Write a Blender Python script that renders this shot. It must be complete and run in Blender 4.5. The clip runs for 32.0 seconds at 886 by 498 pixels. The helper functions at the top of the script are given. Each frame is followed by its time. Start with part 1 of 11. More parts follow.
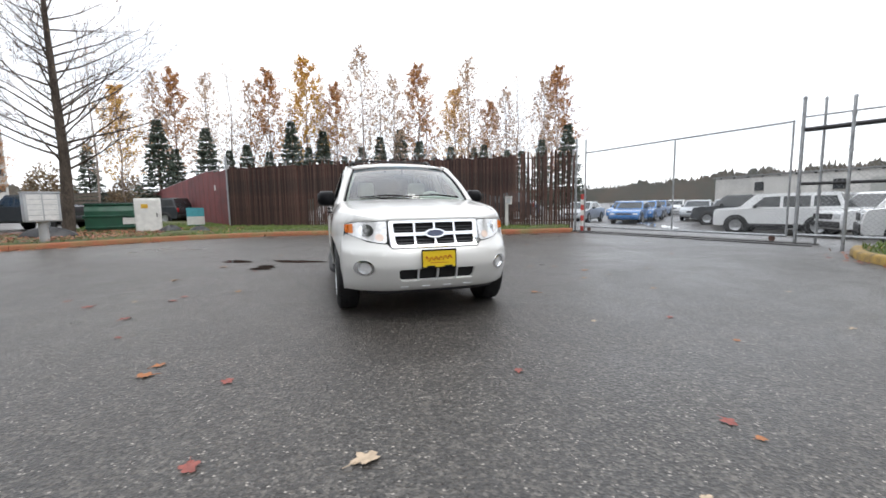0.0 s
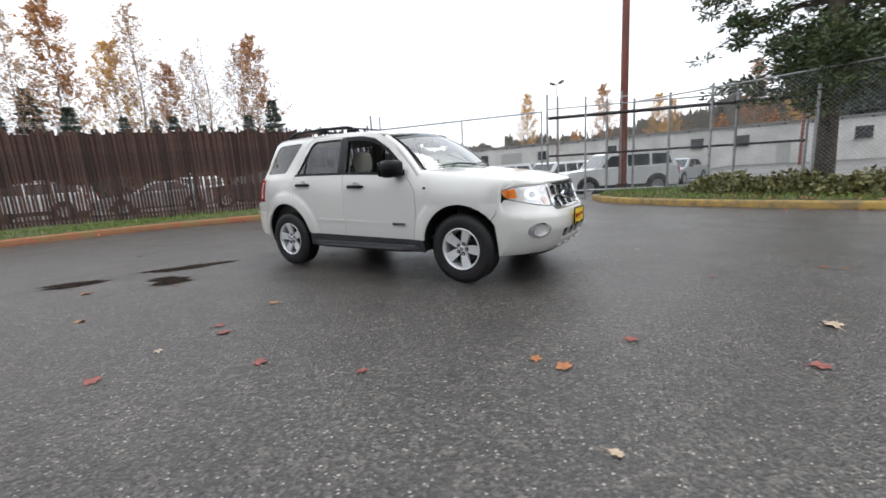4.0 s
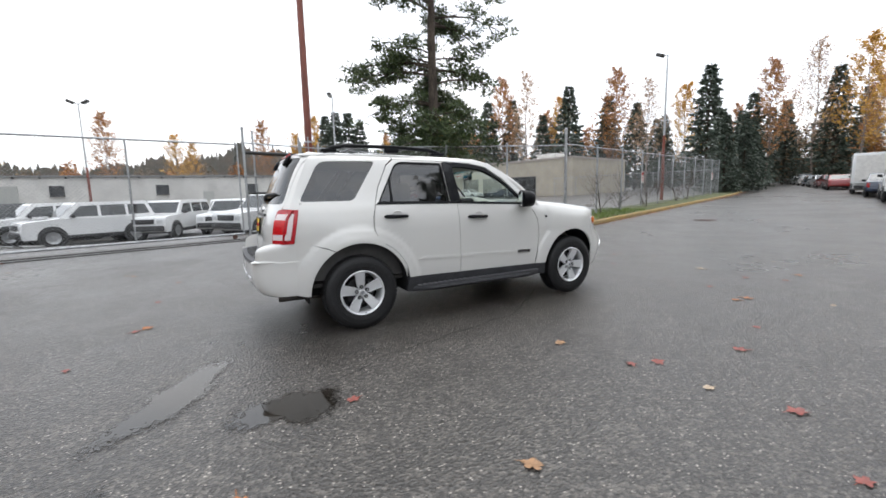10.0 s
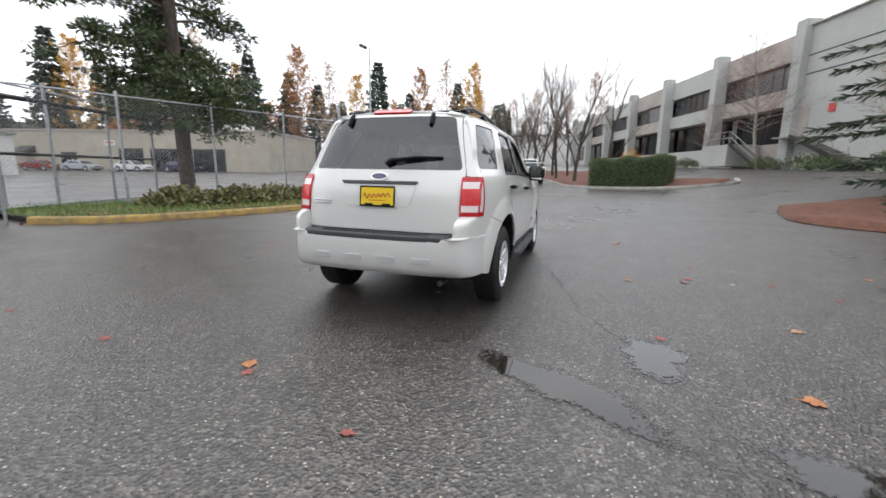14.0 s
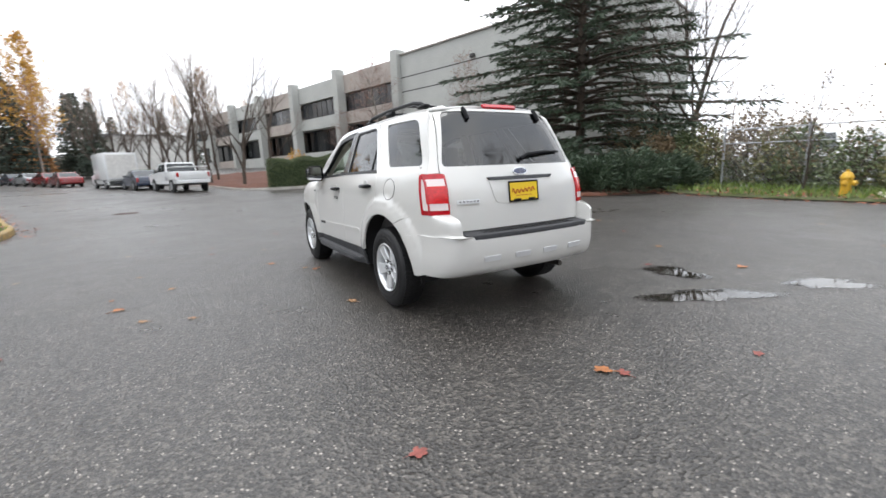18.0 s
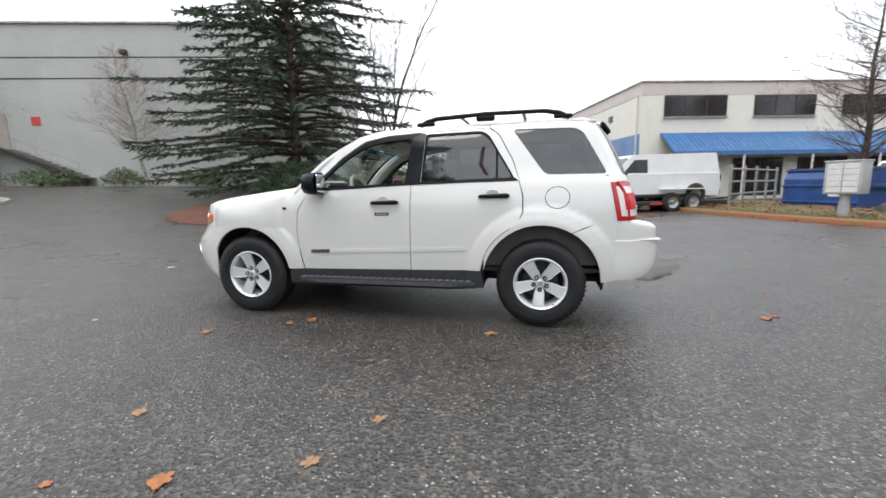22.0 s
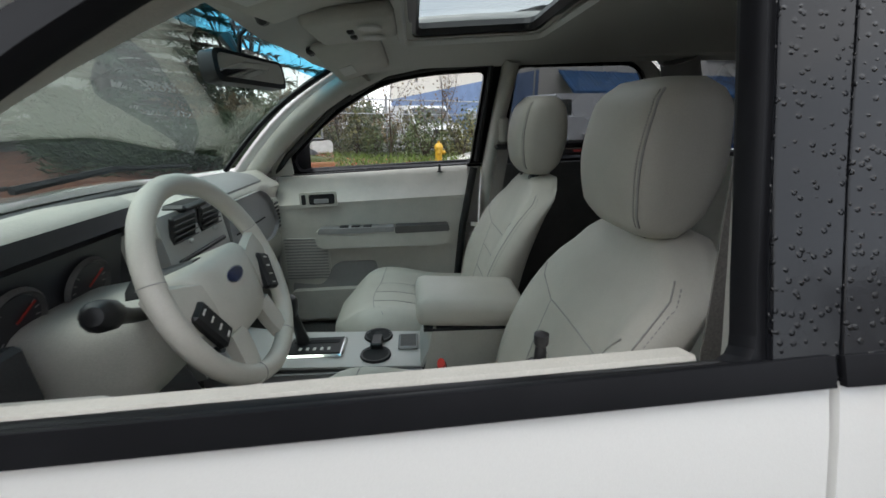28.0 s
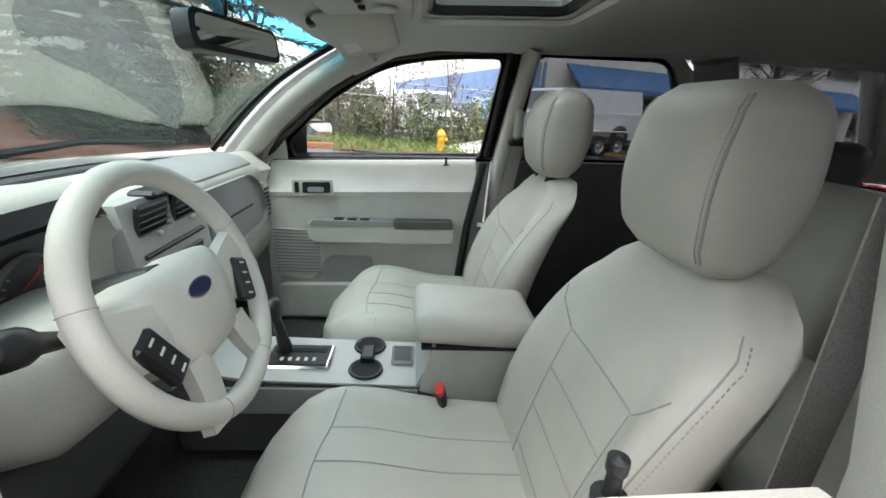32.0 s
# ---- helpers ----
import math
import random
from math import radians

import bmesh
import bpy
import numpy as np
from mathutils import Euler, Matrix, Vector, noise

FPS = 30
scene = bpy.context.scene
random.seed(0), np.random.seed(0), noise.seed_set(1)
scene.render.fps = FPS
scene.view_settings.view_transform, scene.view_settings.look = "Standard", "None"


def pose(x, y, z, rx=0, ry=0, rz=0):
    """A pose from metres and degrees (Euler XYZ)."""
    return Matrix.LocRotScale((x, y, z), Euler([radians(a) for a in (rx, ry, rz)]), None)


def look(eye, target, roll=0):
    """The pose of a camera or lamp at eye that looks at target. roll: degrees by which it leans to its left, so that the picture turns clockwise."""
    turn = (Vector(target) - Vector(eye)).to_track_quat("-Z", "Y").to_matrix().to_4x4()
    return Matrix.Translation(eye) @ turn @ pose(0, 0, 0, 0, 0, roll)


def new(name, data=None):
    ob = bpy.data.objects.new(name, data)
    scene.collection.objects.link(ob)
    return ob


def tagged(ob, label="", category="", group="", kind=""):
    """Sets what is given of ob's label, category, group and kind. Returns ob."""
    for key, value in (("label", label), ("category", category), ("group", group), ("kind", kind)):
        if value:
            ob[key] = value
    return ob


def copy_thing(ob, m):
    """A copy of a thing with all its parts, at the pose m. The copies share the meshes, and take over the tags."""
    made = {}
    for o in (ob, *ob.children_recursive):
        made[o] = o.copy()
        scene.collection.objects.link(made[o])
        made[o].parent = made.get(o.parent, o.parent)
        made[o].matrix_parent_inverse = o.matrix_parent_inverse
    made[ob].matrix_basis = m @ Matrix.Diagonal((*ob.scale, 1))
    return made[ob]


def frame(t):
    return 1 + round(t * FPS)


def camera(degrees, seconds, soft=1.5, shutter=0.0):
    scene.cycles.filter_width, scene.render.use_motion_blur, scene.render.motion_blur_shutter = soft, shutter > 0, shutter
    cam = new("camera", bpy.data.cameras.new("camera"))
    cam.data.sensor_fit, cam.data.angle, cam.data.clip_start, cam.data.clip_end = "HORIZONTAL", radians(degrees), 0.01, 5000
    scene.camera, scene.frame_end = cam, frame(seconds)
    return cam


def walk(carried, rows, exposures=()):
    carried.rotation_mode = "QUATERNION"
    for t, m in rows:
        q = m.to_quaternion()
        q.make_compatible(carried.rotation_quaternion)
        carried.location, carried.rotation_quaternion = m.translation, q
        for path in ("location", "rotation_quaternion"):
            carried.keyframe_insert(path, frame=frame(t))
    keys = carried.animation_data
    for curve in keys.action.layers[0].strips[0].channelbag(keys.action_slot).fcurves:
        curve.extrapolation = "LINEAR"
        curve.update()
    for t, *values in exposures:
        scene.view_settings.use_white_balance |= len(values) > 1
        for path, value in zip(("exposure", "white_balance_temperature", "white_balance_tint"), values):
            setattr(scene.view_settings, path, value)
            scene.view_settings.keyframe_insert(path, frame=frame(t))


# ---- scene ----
# ---- camera and walk ----
cam = camera(93.7, 32.0, soft=1.6, shutter=0.35)
PATH = [
    (0, (-0.986, -5.789, 1.107), (-0.439, -3.878, 0.885), -0.9),
    (0.5, (-1.458, -5.627, 1.116), (-0.833, -3.736, 0.924), 2.6),
    (1, (-1.943, -5.499, 1.16), (-1.012, -3.752, 0.879), 0.3),
    (1.5, (-2.398, -5.251, 1.183), (-1.305, -3.597, 0.921), -0.1),
    (2, (-2.893, -4.987, 1.167), (-1.624, -3.466, 0.889), -1.5),
    (2.5, (-3.301, -4.62, 1.135), (-1.953, -3.177, 0.819), -1.9),
    (3, (-3.698, -4.245, 1.128), (-2.223, -2.919, 0.87), -2.2),
    (3.5, (-4.017, -3.824, 1.109), (-2.466, -2.6, 0.799), -3.2),
    (5.5, (-5.036, -1.926, 1.209), (-3.154, -1.333, 0.885), -1.8),
    (6, (-5.113, -1.403, 1.217), (-3.194, -0.923, 0.926), -2.0),
    (6.5, (-5.224, -0.896, 1.215), (-3.261, -0.653, 0.917), -2.0),
    (7, (-5.247, -0.371, 1.219), (-3.268, -0.269, 0.949), -2.3),
    (7.5, (-5.287, 0.121, 1.225), (-3.301, 0.008, 1.017), -2.1),
    (8, (-5.249, 0.608, 1.233), (-3.28, 0.343, 1.006), -2.5),
    (8.5, (-5.149, 1.081, 1.245), (-3.206, 0.667, 1.018), -1.8),
    (9, (-5.032, 1.551, 1.247), (-3.148, 0.932, 0.991), -1.3),
    (9.5, (-4.786, 1.99, 1.248), (-2.924, 1.291, 1.039), -0.8),
    (10, (-4.547, 2.436, 1.247), (-2.802, 1.495, 0.985), -1.4),
    (10.5, (-4.214, 2.825, 1.233), (-2.495, 1.851, 0.923), -1.6),
    (11, (-3.908, 3.22, 1.217), (-2.318, 2.032, 0.972), -1.4),
    (11.5, (-3.55, 3.594, 1.208), (-2.079, 2.267, 0.935), -1.3),
    (12, (-3.211, 3.959, 1.209), (-1.877, 2.488, 0.971), -1.1),
    (12.5, (-2.854, 4.291, 1.204), (-1.677, 2.7, 0.917), -1.2),
    (13, (-2.439, 4.565, 1.199), (-1.38, 2.886, 0.953), 0.1),
    (13.5, (-1.984, 4.828, 1.186), (-1.153, 3.038, 0.861), 0.6),
    (15.5, (-0.088, 5.196, 1.188), (0.059, 3.239, 0.799), -2.0),
    (16, (0.397, 5.193, 1.192), (0.367, 3.231, 0.808), -3.3),
    (16.5, (0.88, 5.129, 1.191), (0.625, 3.181, 0.817), -1.7),
    (17, (1.358, 5.014, 1.221), (0.813, 3.139, 0.788), -1.6),
    (17.5, (1.795, 4.781, 1.199), (1.068, 2.954, 0.835), -1.0),
    (18, (2.234, 4.584, 1.187), (1.237, 2.893, 0.803), -2.3),
    (18.5, (2.609, 4.271, 1.179), (1.462, 2.671, 0.828), -4.6),
    (19, (3.008, 3.931, 1.15), (1.628, 2.514, 0.857), -3.8),
    (19.5, (3.314, 3.513, 1.128), (1.784, 2.265, 0.808), -1.6),
    (20, (3.593, 3.076, 1.108), (1.924, 2.003, 0.859), -0.4),
    (20.5, (3.837, 2.633, 1.105), (2.075, 1.735, 0.81), -1.2),
    (21, (4.006, 2.192, 1.114), (2.171, 1.434, 0.877), -1.1),
    (21.5, (4.159, 1.761, 1.13), (2.264, 1.2, 0.824), -1.9),
    (22, (4.156, 1.303, 1.134), (2.232, 0.849, 0.835), -1.1),
    (22.5, (4.119, 0.87, 1.157), (2.162, 0.667, 0.803), -1.3),
    (23, (3.884, 0.49, 1.196), (1.923, 0.375, 0.82), -3.8),
    (23.5, (3.595, 0.202, 1.219), (1.625, 0.256, 0.876), -2.7),
    (24, (3.271, -0.03, 1.246), (1.323, 0.125, 0.82), -3.0),
    (24.5, (2.856, -0.126, 1.283), (0.902, -0.093, 0.858), 0.3),
    (26.5, (1.576, -0.154, 1.356), (-0.316, 0.065, 0.745), 1.7),
    (27, (1.336, -0.068, 1.351), (-0.596, -0.003, 0.838), 2.3),
    (27.5, (1.182, -0.061, 1.342), (-0.733, 0.025, 0.771), 1.1),
    (28, (1.09, -0.047, 1.339), (-0.816, 0.078, 0.748), -0.4),
    (28.5, (1.021, 0.012, 1.342), (-0.897, -0.032, 0.776), 1.6),
    (29, (0.967, 0.054, 1.354), (-0.947, -0.136, 0.81), 0.5),
    (29.5, (0.929, 0.064, 1.357), (-0.965, -0.236, 0.791), 0.6),
    (30, (0.902, 0.066, 1.356), (-0.98, -0.282, 0.779), 1.9),
    (30.5, (0.904, 0.036, 1.349), (-0.985, -0.262, 0.763), 3.2),
    (31, (0.925, -0.02, 1.35), (-0.968, -0.139, 0.713), 2.7),
    (31.5, (0.94, -0.044, 1.35), (-0.952, -0.012, 0.702), 3.1),
    (32, (0.951, -0.065, 1.348), (-0.936, 0.084, 0.701), 3.4),
]

walk(cam, [(t, look(eye, target, roll)) for t, eye, target, roll in PATH],
     exposures=[(0, 0.90), (1.5, 0.84), (3.0, 0.78), (6.0, 0.95), (12, 0.92), (16, 1.12), (20, 1.12), (24.5, 1.05), (26.5, 0.95), (28.0, 1.1), (30.0, 2.0), (32.0, 2.08)])

# ---- light: an overcast, rainy autumn day ----
world = bpy.data.worlds.new("overcast_sky")
scene.world = world
world.use_nodes = True
wt = world.node_tree
wt.nodes.clear()
w_out = wt.nodes.new("ShaderNodeOutputWorld")
w_bg = wt.nodes.new("ShaderNodeBackground")
w_sky = wt.nodes.new("ShaderNodeTexSky")
w_sky.sky_type = "NISHITA"
w_sky.sun_disc = False
w_sky.sun_elevation = radians(38)
w_sky.sun_rotation = radians(200)
w_co = wt.nodes.new("ShaderNodeTexCoord")
w_no = wt.nodes.new("ShaderNodeTexNoise")
w_no.inputs["Scale"].default_value = 2.2
w_no.inputs["Detail"].default_value = 5
w_map = wt.nodes.new("ShaderNodeMapping")
w_map.inputs["Scale"].default_value = (1, 1, 3.2)
w_ramp = wt.nodes.new("ShaderNodeValToRGB")
w_ramp.color_ramp.elements[0].position, w_ramp.color_ramp.elements[0].color = 0.36, (0.79, 0.84, 0.92, 1)
w_ramp.color_ramp.elements[1].position, w_ramp.color_ramp.elements[1].color = 0.62, (0.985, 1.0, 1.03, 1)
w_mul = wt.nodes.new("ShaderNodeMixRGB")
w_mul.blend_type = "MIX"
w_mul.inputs[0].default_value = 0.92
w_scale = wt.nodes.new("ShaderNodeVectorMath")
w_scale.operation = "SCALE"
w_scale.inputs["Scale"].default_value = 0.10
wt.links.new(w_sky.outputs[0], w_scale.inputs[0])
wt.links.new(w_co.outputs["Generated"], w_map.inputs[0])
wt.links.new(w_map.outputs[0], w_no.inputs["Vector"])
wt.links.new(w_no.outputs[0], w_ramp.inputs[0])
wt.links.new(w_scale.outputs[0], w_mul.inputs[1])
wt.links.new(w_ramp.outputs[0], w_mul.inputs[2])
wt.links.new(w_mul.outputs[0], w_bg.inputs[0])
wt.links.new(w_bg.outputs[0], w_out.inputs[0])
w_bg.inputs[1].default_value = 1.0

sun = new("sun", bpy.data.lights.new("sun", "SUN"))
sun.data.energy = 0.7
sun.data.angle = radians(40)
sun.data.color = (1.0, 0.98, 0.95)
sun.matrix_world = look((0, 0, 30), (0 - 8, 8, 0))

# ---- geometry helpers ----
class Geo:
    """Vertices and faces of one mesh, gathered piece by piece."""

    def __init__(self):
        self.v, self.f = [], []

    def add(self, verts, faces):
        n = len(self.v)
        self.v.extend(tuple(p) for p in verts)
        self.f.extend(tuple(i + n for i in q) for q in faces)
        return self

    def box(self, c, s, m=None, bevel=0.0):
        """A box with centre c and size s; bevel cuts all its edges."""
        hx, hy, hz = s[0] / 2, s[1] / 2, s[2] / 2
        c = Vector(c)
        m = m or Matrix()
        b = min(bevel, hx * 0.9, hy * 0.9, hz * 0.9)
        if b <= 0:
            vs = [Vector((x, y, z)) for z in (-hz, hz) for y in (-hy, hy) for x in (-hx, hx)]
            fs = [(0, 2, 3, 1), (4, 5, 7, 6), (0, 1, 5, 4), (2, 6, 7, 3), (0, 4, 6, 2), (1, 3, 7, 5)]
            return self.add([m @ (p + c) for p in vs], fs)
        bm = bmesh.new()
        bmesh.ops.create_cube(bm, size=1.0, matrix=Matrix.Diagonal((s[0], s[1], s[2], 1)))
        bmesh.ops.bevel(bm, geom=bm.edges[:], offset=b, segments=2 if b > 0.012 else 1, affect="EDGES", profile=0.5)
        bm.verts.index_update()
        self.add([m @ (p.co + c) for p in bm.verts], [[q.index for q in f.verts] for f in bm.faces])
        bm.free()
        return self

    def ring(self, rings, close=False, caps=True):
        """Skins rings of equally many points."""
        k = len(rings[0])
        vs = [p for r in rings for p in r]
        fs = []
        n = len(rings)
        for a in range(n if close else n - 1):
            b = (a + 1) % n
            for i in range(k):
                j = (i + 1) % k
                fs.append((a * k + i, a * k + j, b * k + j, b * k + i))
        if caps and not close:
            fs.append(tuple(range(k))[::-1])
            fs.append(tuple((n - 1) * k + i for i in range(k)))
        return self.add(vs, fs)

    def tube(self, pts, r, n=8, close=False, flat=1.0, caps=True):
        """A pipe along points; r a radius or one for each point; flat squeezes it along its second axis."""
        pts = [Vector(p) for p in pts]
        rs = r if isinstance(r, (list, tuple)) else [r] * len(pts)
        rings = []
        up = None
        for i, p in enumerate(pts):
            a = pts[i - 1] if (i or close) else pts[0]
            b = pts[(i + 1) % len(pts)] if (i < len(pts) - 1 or close) else pts[-1]
            d = (b - a).normalized()
            if up is None:
                up = Vector((0, 0, 1)) if abs(d.z) < 0.9 else Vector((0, 1, 0))
            s = d.cross(up).normalized()
            up = s.cross(d).normalized()
            rings.append([p + s * (rs[i] * math.cos(2 * math.pi * k / n)) + up * (rs[i] * flat * math.sin(2 * math.pi * k / n)) for k in range(n)])
        return self.ring(rings, close, caps)

    def prism(self, poly, z0, z1, m=None):
        """A flat outline of (x, y), drawn up from z0 to z1."""
        m = m or Matrix()
        n = len(poly)
        vs = [m @ Vector((x, y, z)) for z in (z0, z1) for x, y in poly]
        fs = [tuple(range(n))[::-1], tuple(range(n, 2 * n))]
        fs += [(i, (i + 1) % n, n + (i + 1) % n, n + i) for i in range(n)]
        return self.add(vs, fs)

    def lathe(self, prof, n=24, m=None):
        """Turns a profile of (radius, height) round the z axis of m."""
        m = m or Matrix()
        rings = [[m @ Vector((r * math.cos(2 * math.pi * k / n), r * math.sin(2 * math.pi * k / n), h)) for k in range(n)] for r, h in prof]
        return self.ring(rings, False, False)

    def mesh(self, name, smooth=0.0):
        me = bpy.data.meshes.new(name)
        me.from_pydata(self.v, [], self.f)
        me.validate()
        if smooth:
            me.polygons.foreach_set("use_smooth", [True] * len(me.polygons))
            me.set_sharp_from_angle(angle=radians(smooth))
        return me


def thing(name, label, category, m=None, group="", kind=""):
    ob = new(name)
    ob.empty_display_size = 0.1
    if m is not None:
        ob.matrix_basis = m
    return tagged(ob, label, category, group, kind)


def part(name, geo, material, parent=None, label="", smooth=35.0):
    """One mesh object under a thing or a part, in the thing's own coordinates."""
    me = geo.mesh(name, smooth) if isinstance(geo, Geo) else geo
    if material is not None and not me.materials:
        me.materials.append(material)
    ob = new(name, me)
    if parent is not None:
        ob.parent = parent
    if label:
        ob["label"] = label
    return ob


def solo(name, geo, material, label, category, m=None, group="", kind="", smooth=35.0):
    """A thing that is one mesh."""
    ob = part(name, geo, material, None, "", smooth)
    if m is not None:
        ob.matrix_basis = m
    return tagged(ob, label, category, group, kind)


def lerp(a, b, t):
    return a + (b - a) * t


def curve1(xs, ys):
    """A smooth one-dimensional function through knots (monotone cubic)."""
    xs, ys = np.array(xs, float), np.array(ys, float)
    d = np.diff(ys) / np.diff(xs)
    m = np.zeros(len(xs))
    m[0], m[-1] = d[0], d[-1]
    for i in range(1, len(xs) - 1):
        m[i] = 0 if d[i - 1] * d[i] <= 0 else 2 * d[i - 1] * d[i] / (d[i - 1] + d[i])

    def f(x):
        x = min(max(x, xs[0]), xs[-1])
        i = int(min(max(np.searchsorted(xs, x) - 1, 0), len(xs) - 2))
        h = xs[i + 1] - xs[i]
        t = (x - xs[i]) / h
        return (2 * t**3 - 3 * t**2 + 1) * ys[i] + (t**3 - 2 * t**2 + t) * h * m[i] + (-2 * t**3 + 3 * t**2) * ys[i + 1] + (t**3 - t**2) * h * m[i + 1]

    return f


def smooth_step(a, b, x):
    t = min(max((x - a) / (b - a), 0.0), 1.0)
    return t * t * (3 - 2 * t)


def rounded(poly, r, n=4):
    """An outline with its corners rounded; r may be one radius or one for each corner."""
    out = []
    k = len(poly)
    for i in range(k):
        p, a, b = Vector(poly[i]), Vector(poly[i - 1]), Vector(poly[(i + 1) % k])
        ri = r[i] if isinstance(r, (list, tuple)) else r
        if ri <= 0:
            out.append((p.x, p.y))
            continue
        da, db = (a - p), (b - p)
        la, lb = da.length, db.length
        ri = min(ri, la * 0.48, lb * 0.48)
        p0, p1 = p + da / la * ri, p + db / lb * ri
        for s in range(n + 1):
            t = s / n
            q = p0 * (1 - t) ** 2 + p * 2 * t * (1 - t) + p1 * t * t
            out.append((q.x, q.y))
    return out


# ---- materials ----
def mat(name, color, rough=0.5, metal=0.0, var=0.0, scale=8.0, bump=0.0, bump_scale=60.0, coat=0.0, spec=0.5, emit=0.0, grain=0.0, grain_scale=250.0,
        random_obj=0.0, trans=0.0, alpha=1.0, sheen=0.0, rough_var=0.0, color2=None, stretch=None):
    """A surface with a base colour, broad stains, fine grain, relief and an uneven gloss."""
    ma = bpy.data.materials.new(name)
    ma.use_nodes = True
    nt = ma.node_tree
    bs = nt.nodes["Principled BSDF"]
    c = (*color, 1)
    bs.inputs["Base Color"].default_value = c
    bs.inputs["Roughness"].default_value = rough
    bs.inputs["Metallic"].default_value = metal
    bs.inputs["Specular IOR Level"].default_value = spec
    bs.inputs["Coat Weight"].default_value = coat
    bs.inputs["Coat Roughness"].default_value = 0.04
    bs.inputs["Transmission Weight"].default_value = trans
    bs.inputs["Alpha"].default_value = alpha
    if emit:
        bs.inputs["Emission Color"].default_value = c
        bs.inputs["Emission Strength"].default_value = emit
    co = nt.nodes.new("ShaderNodeTexCoord")
    vec = co.outputs["Object"]
    if stretch:
        mp = nt.nodes.new("ShaderNodeMapping")
        mp.inputs["Scale"].default_value = stretch
        nt.links.new(vec, mp.inputs[0])
        vec = mp.outputs[0]
    last = None
    if var or color2:
        no = nt.nodes.new("ShaderNodeTexNoise")
        no.inputs["Scale"].default_value = scale
        no.inputs["Detail"].default_value = 6
        no.inputs["Roughness"].default_value = 0.62
        nt.links.new(vec, no.inputs["Vector"])
        rp = nt.nodes.new("ShaderNodeValToRGB")
        lo = color2 or tuple(x * (1 - var) for x in color)
        hi = color if color2 else tuple(min(1, x * (1 + var * 0.7)) for x in color)
        rp.color_ramp.elements[0].position, rp.color_ramp.elements[0].color = 0.34, (*lo, 1)
        rp.color_ramp.elements[1].position, rp.color_ramp.elements[1].color = 0.66, (*hi, 1)
        nt.links.new(no.outputs[0], rp.inputs[0])
        last = rp.outputs[0]
        if rough_var:
            mr = nt.nodes.new("ShaderNodeMapRange")
            mr.inputs["To Min"].default_value = max(0.02, rough - rough_var)
            mr.inputs["To Max"].default_value = min(1, rough + rough_var)
            mr.inputs["From Min"].default_value, mr.inputs["From Max"].default_value = 0.3, 0.7
            nt.links.new(no.outputs[0], mr.inputs[0])
            nt.links.new(mr.outputs[0], bs.inputs["Roughness"])
    if grain:
        ng = nt.nodes.new("ShaderNodeTexNoise")
        ng.inputs["Scale"].default_value = grain_scale
        ng.inputs["Detail"].default_value = 3
        nt.links.new(vec, ng.inputs["Vector"])
        mg = nt.nodes.new("ShaderNodeMapRange")
        mg.inputs["From Min"].default_value, mg.inputs["From Max"].default_value = 0.3, 0.7
        mg.inputs["To Min"].default_value, mg.inputs["To Max"].default_value = 1 - grain, 1 + grain
        nt.links.new(ng.outputs[0], mg.inputs[0])
        mx = nt.nodes.new("ShaderNodeVectorMath")
        mx.operation = "SCALE"
        if last is None:
            mx.inputs[0].default_value = color
        else:
            nt.links.new(last, mx.inputs[0])
        nt.links.new(mg.outputs[0], mx.inputs["Scale"])
        last = mx.outputs[0]
    if random_obj:
        oi = nt.nodes.new("ShaderNodeObjectInfo")
        mr2 = nt.nodes.new("ShaderNodeMapRange")
        mr2.inputs["To Min"].default_value, mr2.inputs["To Max"].default_value = 1 - random_obj, 1 + random_obj
        nt.links.new(oi.outputs["Random"], mr2.inputs[0])
        mx2 = nt.nodes.new("ShaderNodeVectorMath")
        mx2.operation = "SCALE"
        if last is None:
            mx2.inputs[0].default_value = color
        else:
            nt.links.new(last, mx2.inputs[0])
        nt.links.new(mr2.outputs[0], mx2.inputs["Scale"])
        last = mx2.outputs[0]
    if last is not None:
        nt.links.new(last, bs.inputs["Base Color"])
    if bump:
        nb = nt.nodes.new("ShaderNodeTexNoise")
        nb.inputs["Scale"].default_value = bump_scale
        nb.inputs["Detail"].default_value = 4
        nt.links.new(vec, nb.inputs["Vector"])
        bp = nt.nodes.new("ShaderNodeBump")
        bp.inputs["Strength"].default_value = bump
        bp.inputs["Distance"].default_value = 0.01
        nt.links.new(nb.outputs[0], bp.inputs["Height"])
        nt.links.new(bp.outputs[0], bs.inputs["Normal"])
    return ma


def foliage_mat(name, c1, c2, rough=0.55):
    """Leaves or needles: each clump takes its own shade between two colours."""
    ma = bpy.data.materials.new(name)
    ma.use_nodes = True
    nt = ma.node_tree
    bs = nt.nodes["Principled BSDF"]
    ge = nt.nodes.new("ShaderNodeNewGeometry")
    rp = nt.nodes.new("ShaderNodeValToRGB")
    rp.color_ramp.elements[0].color, rp.color_ramp.elements[1].color = (*c1, 1), (*c2, 1)
    nt.links.new(ge.outputs["Random Per Island"], rp.inputs[0])
    nt.links.new(rp.outputs[0], bs.inputs["Base Color"])
    bs.inputs["Roughness"].default_value = rough
    bs.inputs["Subsurface Weight"].default_value = 0.0
    return ma


